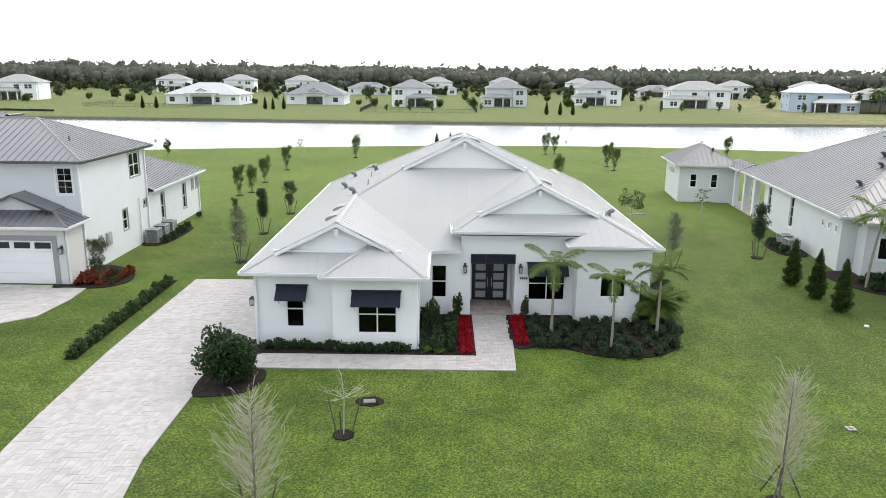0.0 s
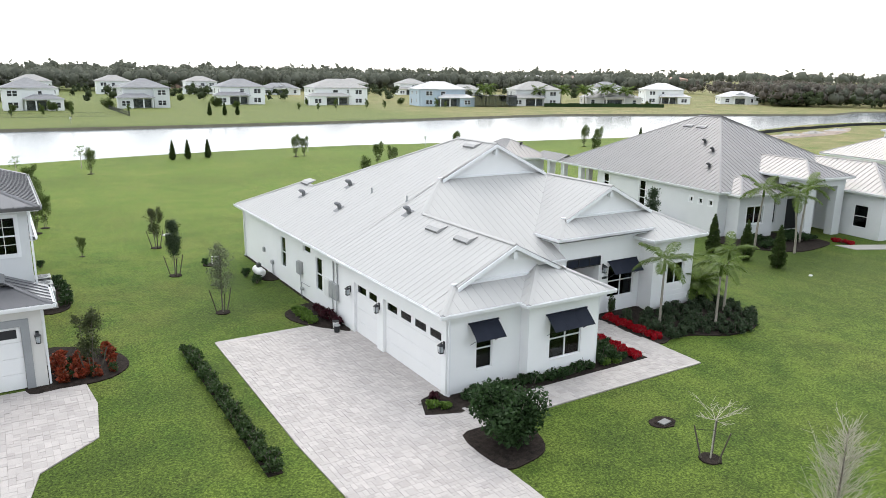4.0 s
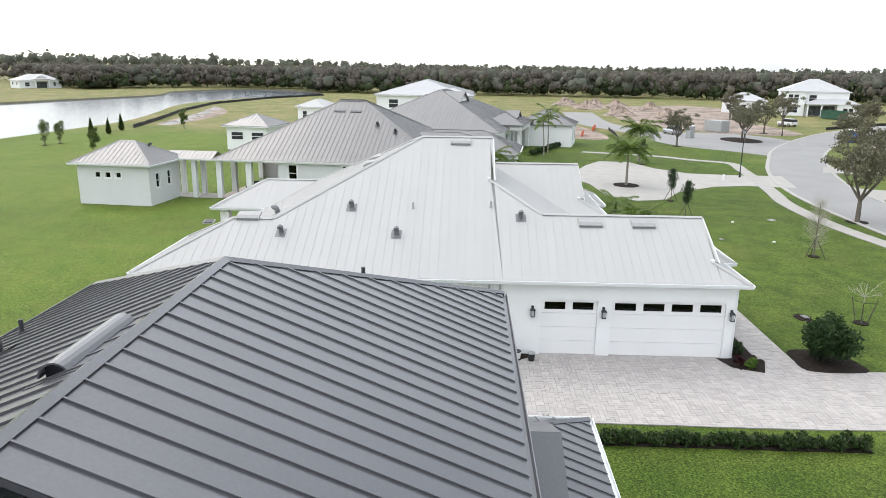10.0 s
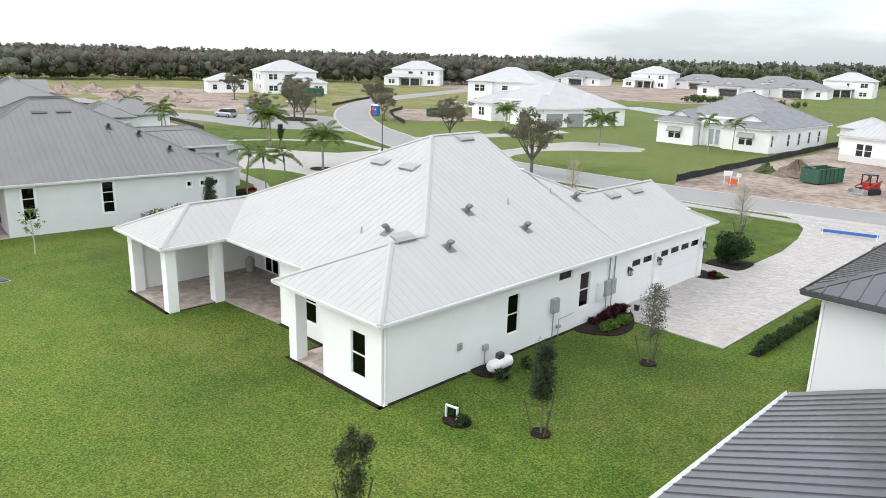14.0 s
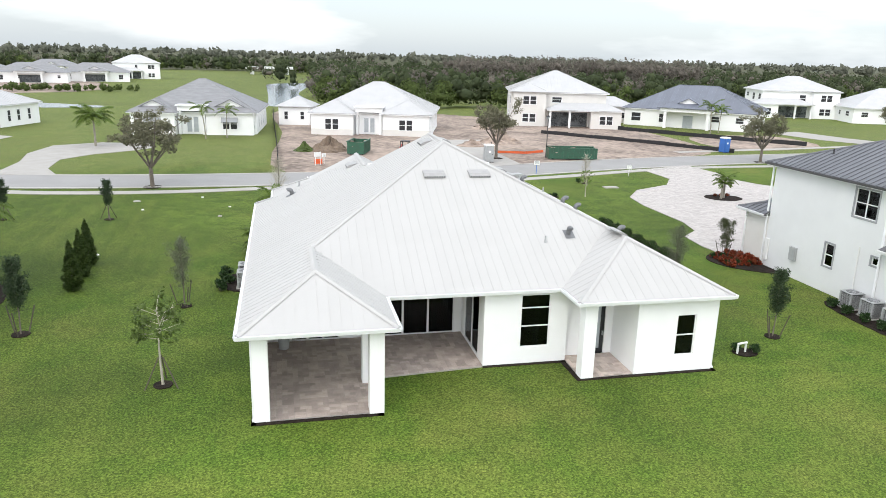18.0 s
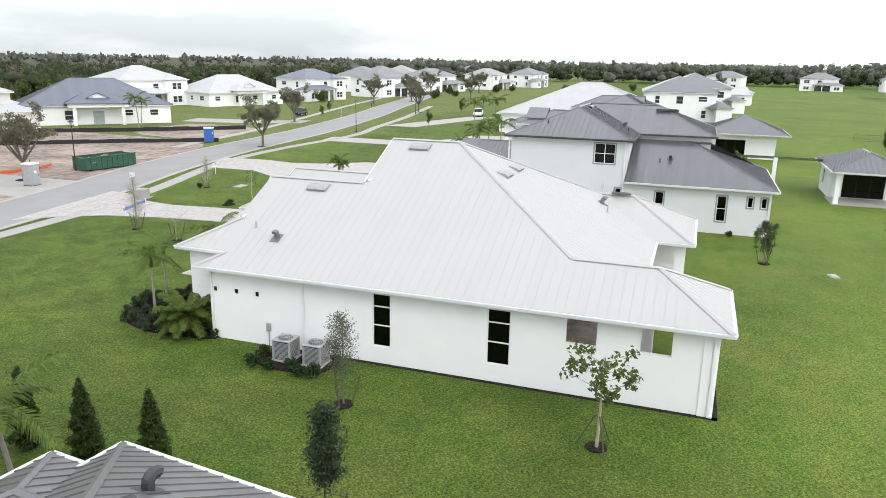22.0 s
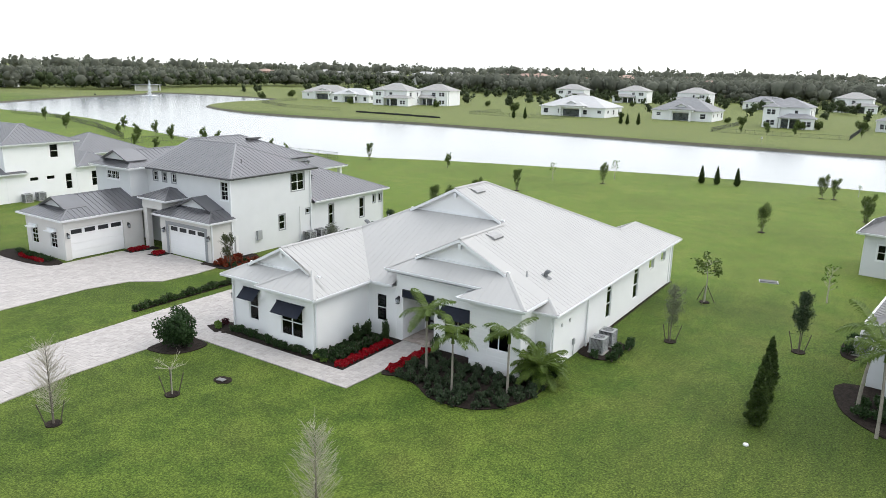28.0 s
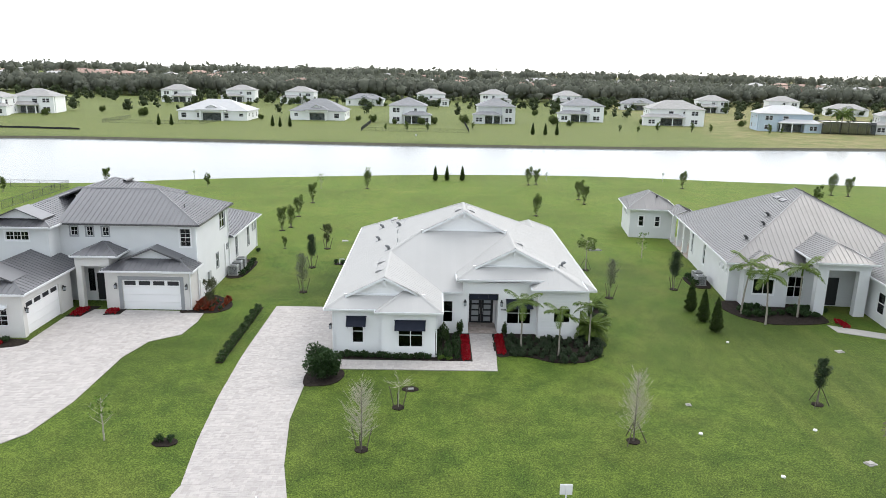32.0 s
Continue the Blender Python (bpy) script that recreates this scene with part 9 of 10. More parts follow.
woods("woodland_west_edge", belt(rs, flip(WEST_EDGE), 40, 420), 7, FAR_LEAF, "dark trees along the lake end", 60, 0.9, 7, 12)
woods("woodland_west", belt(rs, flip(WEST_EDGE), 420, 1100), 8, FAR_HAZY, "grey-green woodland in the west", 22, 1.5, 9, 15)
woods("woodland_north_edge", belt(rs, flip(NORTH_EDGE), 60, 650), 9, FAR_HAZY, "grey-green trees behind the lake houses", 46, 0.95, 7, 12)
woods("woodland_north", belt(rs, flip(NORTH_EDGE), 900, 3200), 10, FAR_HAZY, "grey-green suburb trees to the horizon", 18, 1.5, 11, 16.5, 1)
woods("scrub_bank", [(rs.uniform(52, 90), -156 + rs.uniform(-7, 7)) for _ in range(70)], 15, FAR_GREEN, "low green scrub on the open ground", 40, 0.4, 1.2, 2.4, 1)
gardens = [(x, y) for x, y in ((rs.uniform(-330, 330), rs.uniform(296, 470)) for _ in range(520)) if not (abs(y - 345) < 16) and (y > 320 or rs.random() < 0.35)]
woods("garden_trees_north", gardens, 12, FAR_LEAF, "garden trees among the houses beyond the lake", 60, 0.7, 3.5, 7)
ring = [(math.cos(a) * r, 60 + math.sin(a) * r) for a, r in ((rs.uniform(0, 6.283), rs.uniform(900, 2600)) for _ in range(3400))]
woods("woodland_horizon", [p for p in ring if p[1] < 350], 11, FAR_HAZY, "haze-pale far woodland on the horizon", 8, 5.0, 9, 16, 1)
woods("woodland_horizon_north", [p for p in ring if p[1] >= 350], 13, FAR_HAZY, "haze-pale far woodland on the horizon", 8, 5.0, 20, 26, 1)
# a far suburb: low pale and terracotta roofs showing between the trees
for seed_, roof_, label_ in ((51, FAR_ROOF, "pale roofs of a far suburb among trees"), (52, FAR_TILE, "terracotta roofs of a far suburb among trees")):
    rs = random.Random(seed_)
    bm = bmesh.new()
    for _ in range(70):
        x, y = rs.uniform(-650, 650), rs.uniform(520, 1300)
        w, d, z, k = rs.uniform(9, 15), rs.uniform(7, 10), rs.uniform(8, 11), rs.uniform(2.0, 3.2)
        box(bm, x - w * 0.94, x + w * 0.94, y - d * 0.94, y + d * 0.94, 0, z)
        lo = [bm.verts.new((x + sx * w, y + sy * d, z)) for sx, sy in ((-1, -1), (1, -1), (1, 1), (-1, 1))]
        hi = [bm.verts.new((x + sx * (w - d), y, z + k)) for sx in (-1, 1)]
        for q in ((lo[0], lo[1], hi[1], hi[0]), (lo[2], lo[3], hi[0], hi[1]), (lo[1], lo[2], hi[1]), (lo[3], lo[0], hi[0])):
            bm.faces.new(q)
    part("far_roofs", bm, roof_, None, label_, kind="stuff")
# a narrow pond and a white bridge beyond the building site
part("pond", prism(smooth_loop([(12.5, -101), (6, -104), (3, -128), (4, -160), (0, -200), (-1, -236), (14, -226), (14.5, -190), (13.5, -150), (13, -120)], 4), -0.3, 0.02), WATER, None, "narrow pale pond at the edge of the woods", kind="structure")
part("canal", prism([(80, -112), (50, -97), (46, -92), (60, -89.5), (84, -105)], -0.3, 0.03), WATER, None, "strip of still water behind the lawns", kind="structure")
br = thing("bridge", 15.5, -350, 0, 18, "low white bridge beyond the pond", "bridge")
part("deck", boxes((-13, 13, -3, 3, 3.0, 3.6)), TRIM, br)
part("parapet", boxes((-13, 13, 2.8, 3.0, 3.6, 4.5)), TRIM, br)
for a in (-10, -3.3, 3.3, 10):
    part("pier", boxes((a - 0.5, a + 0.5, -2.4, 2.4, 0, 3.0)), TRIM, br)

# ---- equipment and street things ----
def condenser(x, y, turn=0):
    """An outdoor condenser: louvred cabinet, corner posts, top with a fan guard of rings, on a pad."""
    c = thing("air_conditioner", x, y, 0, turn, "grey outdoor air conditioner on a concrete pad by the wall", "air conditioner", "outdoor air conditioners")
    part("pad", soft_box(-0.5, 0.5, -0.5, 0.5, -0.02, 0.10), CONCRETE, c)
    part("coil", boxes((-0.37, 0.37, -0.37, 0.37, 0.10, 0.92)), DARK_METAL, c)
    for sx in (-1, 1):
        for sy in (-1, 1):
            part("corner_post", boxes((sx * 0.40 - 0.04, sx * 0.40 + 0.04, sy * 0.40 - 0.04, sy * 0.40 + 0.04, 0.10, 0.95)), GREY_BOX, c)
    bm = bmesh.new()
    for i in range(14):
        z = 0.14 + i * 0.056
        for s in (-1, 1):
            box(bm, -0.36, 0.36, s * 0.40 - 0.012, s * 0.40 + 0.012, z, z + 0.022)
            box(bm, s * 0.40 - 0.012, s * 0.40 + 0.012, -0.36, 0.36, z, z + 0.022)
    part("louvres", bm, GREY_BOX, c, kind="stuff")
    part("lid", soft_box(-0.45, 0.45, -0.45, 0.45, 0.95, 1.0, 0.02), GREY_BOX, c)
    part("fan_well", rod(bmesh.new(), (0, 0, 0.99), (0, 0, 1.006), 0.33, 0.33, 18), DARK_METAL, c)
    bm = bmesh.new()
    for r in (0.10, 0.18, 0.26, 0.33):
        pts = [(r * math.cos(a), r * math.sin(a), 1.02) for a in (2 * math.pi * i / 16 for i in range(17))]
        for p, q in zip(pts, pts[1:]):
            rod(bm, p, q, 0.007, n=3)
    for i in range(4):
        a = i * math.pi / 4
        rod(bm, (0.33 * math.cos(a), 0.33 * math.sin(a), 1.02), (-0.33 * math.cos(a), -0.33 * math.sin(a), 1.02), 0.008, n=3)
    part("fan_guard", bm, METAL, c)
    return c


for x, y in ((12.0, 41.25), (12.0, 42.75), (-21.2, 51.3), (-21.2, 52.8), (-21.2, 54.3), (-60.7, 45.0), (-60.7, 46.6), (25.15, 50.4), (25.35, 51.9)):
    condenser(x, y)


def meter(x, y, z, w, h, d, nx, label, material=None, panels=1, feed=True):
    """A wall cabinet with door panels and a conduit to the ground."""
    m = thing("electric_box", x, y, z, math.degrees(math.atan2(0, nx)), label, "electric box", "wall boxes")
    part("cabinet", soft_box(0, d, -w / 2, w / 2, 0, h), material or GREY_BOX, m)
    for i in range(panels):
        a = -w / 2 + w * i / panels
        part("cover", soft_box(d, d + 0.015, a + 0.03, a + w / panels - 0.03, 0.05, h - 0.05, 0.005), material or GREY_BOX, m)
    if feed:
        part("conduit", rod(bmesh.new(), (0.05, 0, -z + 0.02), (0.05, 0, 0.02), 0.025, n=6), METAL, m)


meter(-8.61, 42.2, 1.15, 0.46, 0.85, 0.16, -1, "grey meter cabinet on the white wall")
meter(-8.61, 41.7, 1.15, 0.46, 0.85, 0.16, -1, "grey breaker cabinet on the white wall")
meter(-8.61, 42.85, 1.05, 0.55, 0.95, 0.12, -1, "white utility panel on the white wall", PVC, feed=False)
meter(-8.61, 46.75, 1.32, 0.50, 0.72, 0.22, -1, "grey transfer switch box with pipes on the white wall")
meter(-8.61, 53.2, 1.2, 0.22, 0.30, 0.12, -1, "small grey box on the white wall", feed=False)
meter(-8.61, 51.6, 0.75, 0.30, 0.25, 0.14, -1, "grey valve box on the white wall")
meter(10.96, 39.75, 0.75, 0.22, 0.36, 0.10, 1, "small grey disconnect box on the white wall")
pp = thing("gas_pipe", -8.75, 46.2, 0, 0, "thin grey gas pipe bent along the white wall", "pipe")
part("riser", rod(bmesh.new(), (0, 0.2, 0), (0, 0.2, 0.9), 0.022), METAL, pp)
part("branch", rod(bmesh.new(), (0, 0.2, 0.9), (0, -1.0, 0.95), 0.022), METAL, pp)
part("regulator", soft_box(-0.08, 0.08, 0.08, 0.32, 0.45, 0.62, 0.03), GREY_BOX, pp)
tk = thing("water_tank", -9.55, 51.6, 0, 90, "white horizontal water tank beside the house wall", "tank")
bm = bmesh.new()
prof = [(-0.72, 0.0), (-0.70, 0.14), (-0.62, 0.23), (-0.5, 0.27), (0.5, 0.27), (0.62, 0.23), (0.70, 0.14), (0.72, 0.0)]
rings = [[bm.verts.new((a, r * math.cos(t), 0.42 + r * math.sin(t))) for t in (2 * math.pi * i / 16 for i in range(16))] for a, r in prof[1:-1]]
for p, q in zip(rings, rings[1:]):
    for i in range(16):
        bm.faces.new((p[i - 1], p[i], q[i], q[i - 1]))
bm.faces.new(rings[0]), bm.faces.new(rings[-1])
bmesh.ops.recalc_face_normals(bm, faces=bm.faces)
part("vessel", bm, PVC, tk)
for a in (-0.4, 0.4):
    part("foot", boxes((a - 0.05, a + 0.05, -0.2, 0.2, 0, 0.22)), DARK_METAL, tk)
part("pump", soft_box(-0.15, 0.2, -0.12, 0.12, 0.66, 0.92, 0.04), DARK_METAL, tk)
wp = thing("well_pipe", -11.3, 56.0, 0, 0, "white plastic pipe bend standing in a planted ring", "pipe")
part("upright", rod(bmesh.new(), (0, 0, 0), (0, 0, 0.55), 0.05, n=8), PVC, wp)
part("crossbar", rod(bmesh.new(), (-0.05, 0, 0.52), (0.5, 0.1, 0.52), 0.05, n=8), PVC, wp)
part("drop", rod(bmesh.new(), (0.48, 0.1, 0.0), (0.48, 0.1, 0.52), 0.05, n=8), PVC, wp)
for i, (x, y) in enumerate(((-9.35, 40.15), (-9.15, 40.75))):
    bk = thing("bucket", x, y, 0.03, 0, "small paint bucket beside the garage bed", "bucket", "paint buckets")
    bm = rod(bmesh.new(), (0, 0, 0), (0, 0, 0.36), 0.13, 0.16, 12)
    part("pail", bm, PVC if i else BLACK, bk)
    part("rim", rod(bmesh.new(), (0, 0, 0.34), (0, 0, 0.38), 0.17, 0.17, 12), DARK_METAL if i else METAL, bk)
gr = thing("kettle_grill", 9.9, 52.3, 0.06, 0, "grey lidded grill in the corner of the patio", "grill")
part("bowl", rod(bmesh.new(), (0, 0, 0.0), (0, 0, 0.75), 0.22, 0.30, 12), GREY_BOX, gr)
part("lid", rod(bmesh.new(), (0, 0, 0.75), (0, 0, 0.95), 0.31, 0.14, 12), GREY_BOX, gr)


def lid_cover(x, y, w, d, turn, label, material=None):
    c = thing("utility_cover", x, y, 0, turn, label, "utility cover", "utility covers")
    part("frame_ring", boxes((-w / 2 - 0.08, w / 2 + 0.08, -d / 2 - 0.08, d / 2 + 0.08, -0.05, 0.05)), GREY_BOX if material is DARK_METAL else MULCH if material is LID_GREY else CONCRETE, c)
    part("cover", soft_box(-w / 2, w / 2, -d / 2, d / 2, 0.05, 0.10, 0.015), material or CONCRETE, c)


lid_cover(-2.75, 25.35, 0.46, 0.30, 8, "grey utility lid set in a dark hollow of the lawn", LID_GREY)
lid_cover(-24.4, 13.6, 1.4, 0.8, 0, "flat concrete utility lid in the lawn")
lid_cover(14.85, 23.7, 0.16, 0.12, 0, "small pale utility lid in the lawn")
lid_cover(22.4, 16.9, 0.4, 0.3, 20, "small pale utility lid in the lawn")
lid_cover(29.65, 33.1, 0.4, 0.3, 10, "small pale utility lid in the lawn")
lid_cover(17.6, 64.0, 1.3, 0.7, 12, "drain grate in the rear lawn", DARK_METAL)
lid_cover(-12, 66.5, 0.6, 0.4, 12, "small drain lid in the rear lawn", GREY_BOX)
for x, y in ((21.7, 34.7), (14.3, 20.0), (21.3, 20.6), (17.0, 15.5)):
    s_ = thing("sprinkler_marker", x, y, 0, 0, "small white marker puck in the lawn", "lawn marker", "lawn markers")
    part("puck", rod(bmesh.new(), (0, 0, -0.02), (0, 0, 0.07), 0.13, 0.11, 10), PVC, s_)


def street_lamp(x, y, h=4.6):
    l_ = thing("street_lamp", x, y, 0, 0, "black street lamp post on the verge", "street lamp", "street lamps")
    part("post", rod(bmesh.new(), (0, 0, 0), (0, 0, h), 0.07, 0.05, 8), BLACK, l_)
    part("base", rod(bmesh.new(), (0, 0, 0), (0, 0, 0.7), 0.14, 0.09, 8), BLACK, l_)
    part("lantern", rod(bmesh.new(), (0, 0, h), (0, 0, h + 0.32), 0.10, 0.22, 8), FROST, l_)
    part("lantern_cap", rod(bmesh.new(), (0, 0, h + 0.32), (0, 0, h + 0.5), 0.34, 0.05, 8), BLACK, l_)


for x, y in ((47.4, 10.6), (-25.5, -9.2), (-81, -1.0), (104, -18), (-150, -30), (-128, -8)):
    street_lamp(x, y, 5.2)


def skip_bin(x, y, turn, ln, w, h, label):
    """An open roll-off dumpster: ribbed steel sides, rails, wheels and a load of scrap."""
    d = thing("dumpster", x, y, 0, turn, label, "dumpster", "site dumpsters")
    for nm, q in (("side", (-ln / 2, ln / 2, -w / 2, -w / 2 + 0.06, 0.25, h)), ("side", (-ln / 2, ln / 2, w / 2 - 0.06, w / 2, 0.25, h)), ("end", (-ln / 2, -ln / 2 + 0.06, -w / 2 + 0.06, w / 2 - 0.06, 0.25, h)), ("end", (ln / 2 - 0.06, ln / 2, -w / 2 + 0.06, w / 2 - 0.06, 0.25, h)), ("floor_plate", (-ln / 2, ln / 2, -w / 2, w / 2, 0.15, 0.25))):
        part(nm, boxes(q), GREEN_STEEL, d)
    for i in range(int(ln / 0.7)):
        a = -ln / 2 + 0.35 + i * 0.7
        for s in (-1, 1):
            part("rib", boxes((a - 0.05, a + 0.05, s * w / 2 - 0.07, s * w / 2 + 0.07, 0.25, h - 0.02)), GREEN_STEEL, d)
    for s in (-1, 1):
        part("top_rail", boxes((-ln / 2, ln / 2, s * w / 2 - 0.09, s * w / 2 + 0.09, h, h + 0.1)), GREEN_STEEL, d)
        part("wheel", rod(bmesh.new(), (ln * 0.4, s * w * 0.35, 0.12), (ln * 0.4, s * w * 0.35 + 0.12, 0.12), 0.12, n=10), RUBBER, d)
    part("sign_plate", boxes((-0.25, 0.25, -w / 2 - 0.10, -w / 2 - 0.075, h * 0.5, h * 0.5 + 0.35)), PVC, d)
    bm = bmesh.new()
    rr = random.Random(int(x * 3 + y))
    for i in range(26):
        p = Vector((rr.uniform(-0.42, 0.42) * ln, rr.uniform(-0.38, 0.38) * w, h * rr.uniform(0.5, 0.95)))
        rod(bm, p, p + Vector((rr.uniform(-1, 1), rr.uniform(-0.8, 0.8), rr.uniform(-0.1, 0.35))) * 0.8, rr.uniform(0.04, 0.12), n=4)
    part("scrap", bm, DIRT, d, kind="stuff")


skip_bin(-0.5, -14.6, 72, 4.4, 2.3, 1.7, "open green steel dumpster heaped with scrap on bare soil")
skip_bin(-28.6, -7.9, -10, 6.6, 2.4, 1.5, "long green steel dumpster beside the street")
skip_bin(118.6, 26, 20, 6.4, 2.4, 2.4, "long green steel dumpster on the open field")
skip_bin(155.9, -53, 20, 6.4, 2.4, 2.2, "long green steel dumpster by a new house")
skip_bin(84.5, -37, 30, 6.0, 2.4, 1.6, "dark dumpster beside the silt fence")
skip_bin(163, -87, 0, 6.0, 2.4, 1.6, "green dumpster by the road")


def toilet_cabin(x, y, turn, material, label):
    """A portable toilet: ribbed shell, door, vent pipe and pale domed roof."""
    t = thing("portable_toilet", x, y, 0, turn, label, "portable toilet", "portable toilets")
    part("shell", soft_box(-0.55, 0.55, -0.55, 0.55, 0.08, 2.1, 0.04), material, t)
    part("skid", boxes((-0.58, 0.58, -0.5, -0.35, 0, 0.08), (-0.58, 0.58, 0.35, 0.5, 0, 0.08)), DARK_METAL, t)
    part("door", soft_box(-0.4, 0.4, -0.585, -0.55, 0.2, 1.95, 0.015), material, t)
    part("door_latch", boxes((0.28, 0.34, -0.61, -0.585, 1.0, 1.12)), BLACK, t)
    part("sign_plate", boxes((-0.14, 0.14, -0.60, -0.586, 1.3, 1.55)), PVC, t)
    bm = soft_box(-0.6, 0.6, -0.6, 0.6, 2.1, 2.32, 0.10)
    part("roof", bm, PVC, t)
    part("vent_pipe", rod(bmesh.new(), (0.4, 0.4, 2.2), (0.4, 0.4, 2.55), 0.05, n=8), BLACK, t)


toilet_cabin(-16.2, -5.3, 180, GREY_BOX, "grey portable toilet beside the street oak")
toilet_cabin(-55.8, -13.8, 190, BLUE_PLASTIC, "blue portable toilet by the silt fence")
toilet_cabin(92.5, -25.5, 200, BLUE_PLASTIC, "blue portable toilet on the open ground")
toilet_cabin(93.8, -26.0, 200, RED_PAINT, "red portable toilet on the open ground")
toilet_cabin(97, 1.8, 120, GREY_BOX, "grey portable toilet by the turning circle")


def skid_steer(x, y, turn):
    """A tracked loader: tracks, body, caged cab, lift arms and bucket."""
    m = thing("tracked_loader", x, y, 0, turn, "red compact tracked loader parked on bare soil", "loader")
    for s in (-1, 1):
        bm = bmesh.new()
        prof = [(-0.9, 0.15), (-0.7, 0.02), (0.7, 0.02), (0.9, 0.15), (0.75, 0.62), (-0.75, 0.62)]
        a = [bm.verts.new((p, s * 0.55, q)) for p, q in prof]
        b = [bm.verts.new((p, s * 0.90, q)) for p, q in prof]
        bm.faces.new(a), bm.faces.new(b)
        for i in range(6):
            bm.faces.new((a[i - 1], a[i], b[i], b[i - 1]))
        bmesh.ops.recalc_face_normals(bm, faces=bm.faces)
        part("track", bm, RUBBER, m)
        part("lift_arm", rod(bmesh.new(), (-0.9, s * 0.72, 1.45), (1.1, s * 0.72, 0.75), 0.10, 0.08, 4), RED_PAINT, m)
    part("body", soft_box(-1.05, 0.35, -0.53, 0.53, 0.35, 1.25, 0.06), RED_PAINT, m)
    for sx, sy in ((-0.45, -0.5), (-0.45, 0.5), (0.5, -0.5), (0.5, 0.5)):
        part("cab_post", boxes((sx - 0.05, sx + 0.05, sy - 0.05, sy + 0.05, 0.9, 2.0)), BLACK, m)
    part("cab_roof", soft_box(-0.55, 0.6, -0.58, 0.58, 2.0, 2.1, 0.03), BLACK, m)
    part("bucket", boxes((1.1, 1.75, -0.95, 0.95, 0.05, 0.12), (1.1, 1.17, -0.95, 0.95, 0.12, 0.6), (1.17, 1.7, -0.95, -0.9, 0.12, 0.5), (1.17, 1.7, 0.9, 0.95, 0.12, 0.5)), METAL, m)


skid_steer(-6.3, -11.0, 65)


def car(x, y, turn, paint, label, kind="suv"):
    """A parked vehicle: lofted body, glazed cabin, wheels with rims, lamps and plate bars."""
    c = thing("car", x, y, 0, turn, label, "car", "parked vehicles")
    L_, W_ = (4.7, 1.9) if kind == "suv" else (5.7, 2.0)
    def loft(sections, material, name):
        bm = bmesh.new()
        rows = []
        for px, w, z0, z1 in sections:
            rows.append([bm.verts.new((px, yy, zz)) for yy, zz in ((-w, z0), (w, z0), (w, z0 + (z1 - z0) * 0.6), (w * 0.9, z1), (-w * 0.9, z1), (-w, z0 + (z1 - z0) * 0.6))])
        for p, q in zip(rows, rows[1:]):
            for i in range(6):
                bm.faces.new((p[i - 1], p[i], q[i], q[i - 1]))
        bm.faces.new(rows[0]), bm.faces.new(rows[-1])
        bmesh.ops.recalc_face_normals(bm, faces=bm.faces)
        return part(name, bm, material, c)
    h_ = W_ / 2
    loft([(-L_ / 2, h_ * 0.85, 0.45, 0.95), (-L_ / 2 + 0.25, h_ * 0.98, 0.35, 1.05), (L_ / 2 - 1.2, h_, 0.35, 1.05), (L_ / 2 - 0.25, h_ * 0.95, 0.35, 0.95), (L_ / 2, h_ * 0.8, 0.42, 0.75)], paint, "body")
    if kind == "suv":
        cab = [(-L_ / 2 + 0.15, h_ * 0.85, 1.0, 1.1), (-L_ / 2 + 0.5, h_ * 0.86, 1.0, 1.68), (0.4, h_ * 0.86, 1.0, 1.7), (1.25, h_ * 0.85, 1.0, 1.06)]
    else:
        cab = [(-0.7, h_ * 0.86, 1.0, 1.1), (-0.45, h_ * 0.86, 1.0, 1.78), (0.9, h_ * 0.86, 1.0, 1.78), (1.6, h_ * 0.85, 1.0, 1.06)]
        part("truck_bed", boxes((-L_ / 2 + 0.1, -0.75, -h_ * 0.95, -h_ * 0.85, 1.0, 1.3), (-L_ / 2 + 0.1, -0.75, h_ * 0.85, h_ * 0.95, 1.0, 1.3), (-L_ / 2 + 0.05, -L_ / 2 + 0.12, -h_ * 0.9, h_ * 0.9, 0.9, 1.3)), paint, c)
    loft(cab, CAR_BLACK, "cabin_glass")
    part("roof", soft_box(cab[1][0] - 0.05, cab[2][0] + 0.05, -h_ * 0.8, h_ * 0.8, cab[1][3] - 0.02, cab[1][3] + 0.05, 0.03), paint, c)
    for sx in (-L_ * 0.30, L_ * 0.31):
        for s in (-1, 1):
            w = part("wheel", rod(bmesh.new(), (sx, s * h_ * 0.78, 0.36), (sx, s * h_ * 1.0, 0.36), 0.36, n=16), RUBBER, c)
            part("rim", rod(bmesh.new(), (sx, s * h_ * 0.98, 0.36), (sx, s * h_ * 1.015, 0.36), 0.22, n=12), METAL, w)
    for s in (-1, 1):
        part("headlight", soft_box(L_ / 2 - 0.12, L_ / 2 + 0.01, s * 0.55 - 0.16, s * 0.55 + 0.16, 0.66, 0.78, 0.02), FROST, c)
        part("tail_light", soft_box(-L_ / 2 - 0.01, -L_ / 2 + 0.08, s * 0.7 - 0.1, s * 0.7 + 0.1, 0.75, 0.95, 0.02), RED_PAINT, c)


car(-110, -29.5, 8, CAR_BLACK, "black off-road vehicle parked on a driveway")
car(-131, 7, 10, CAR_WHITE, "white pickup truck parked on a driveway", "pickup")
car(104.5, 3.0, 15, CAR_SILVER, "silver car parked on the turning circle")
car(98, -55, 20, CAR_WHITE, "white pickup truck by a new house", "pickup")
car(130, -30, 20, CAR_WHITE, "white car parked beside the street")
car(-62, 352, 0, CAR_WHITE, "white car on a far driveway")


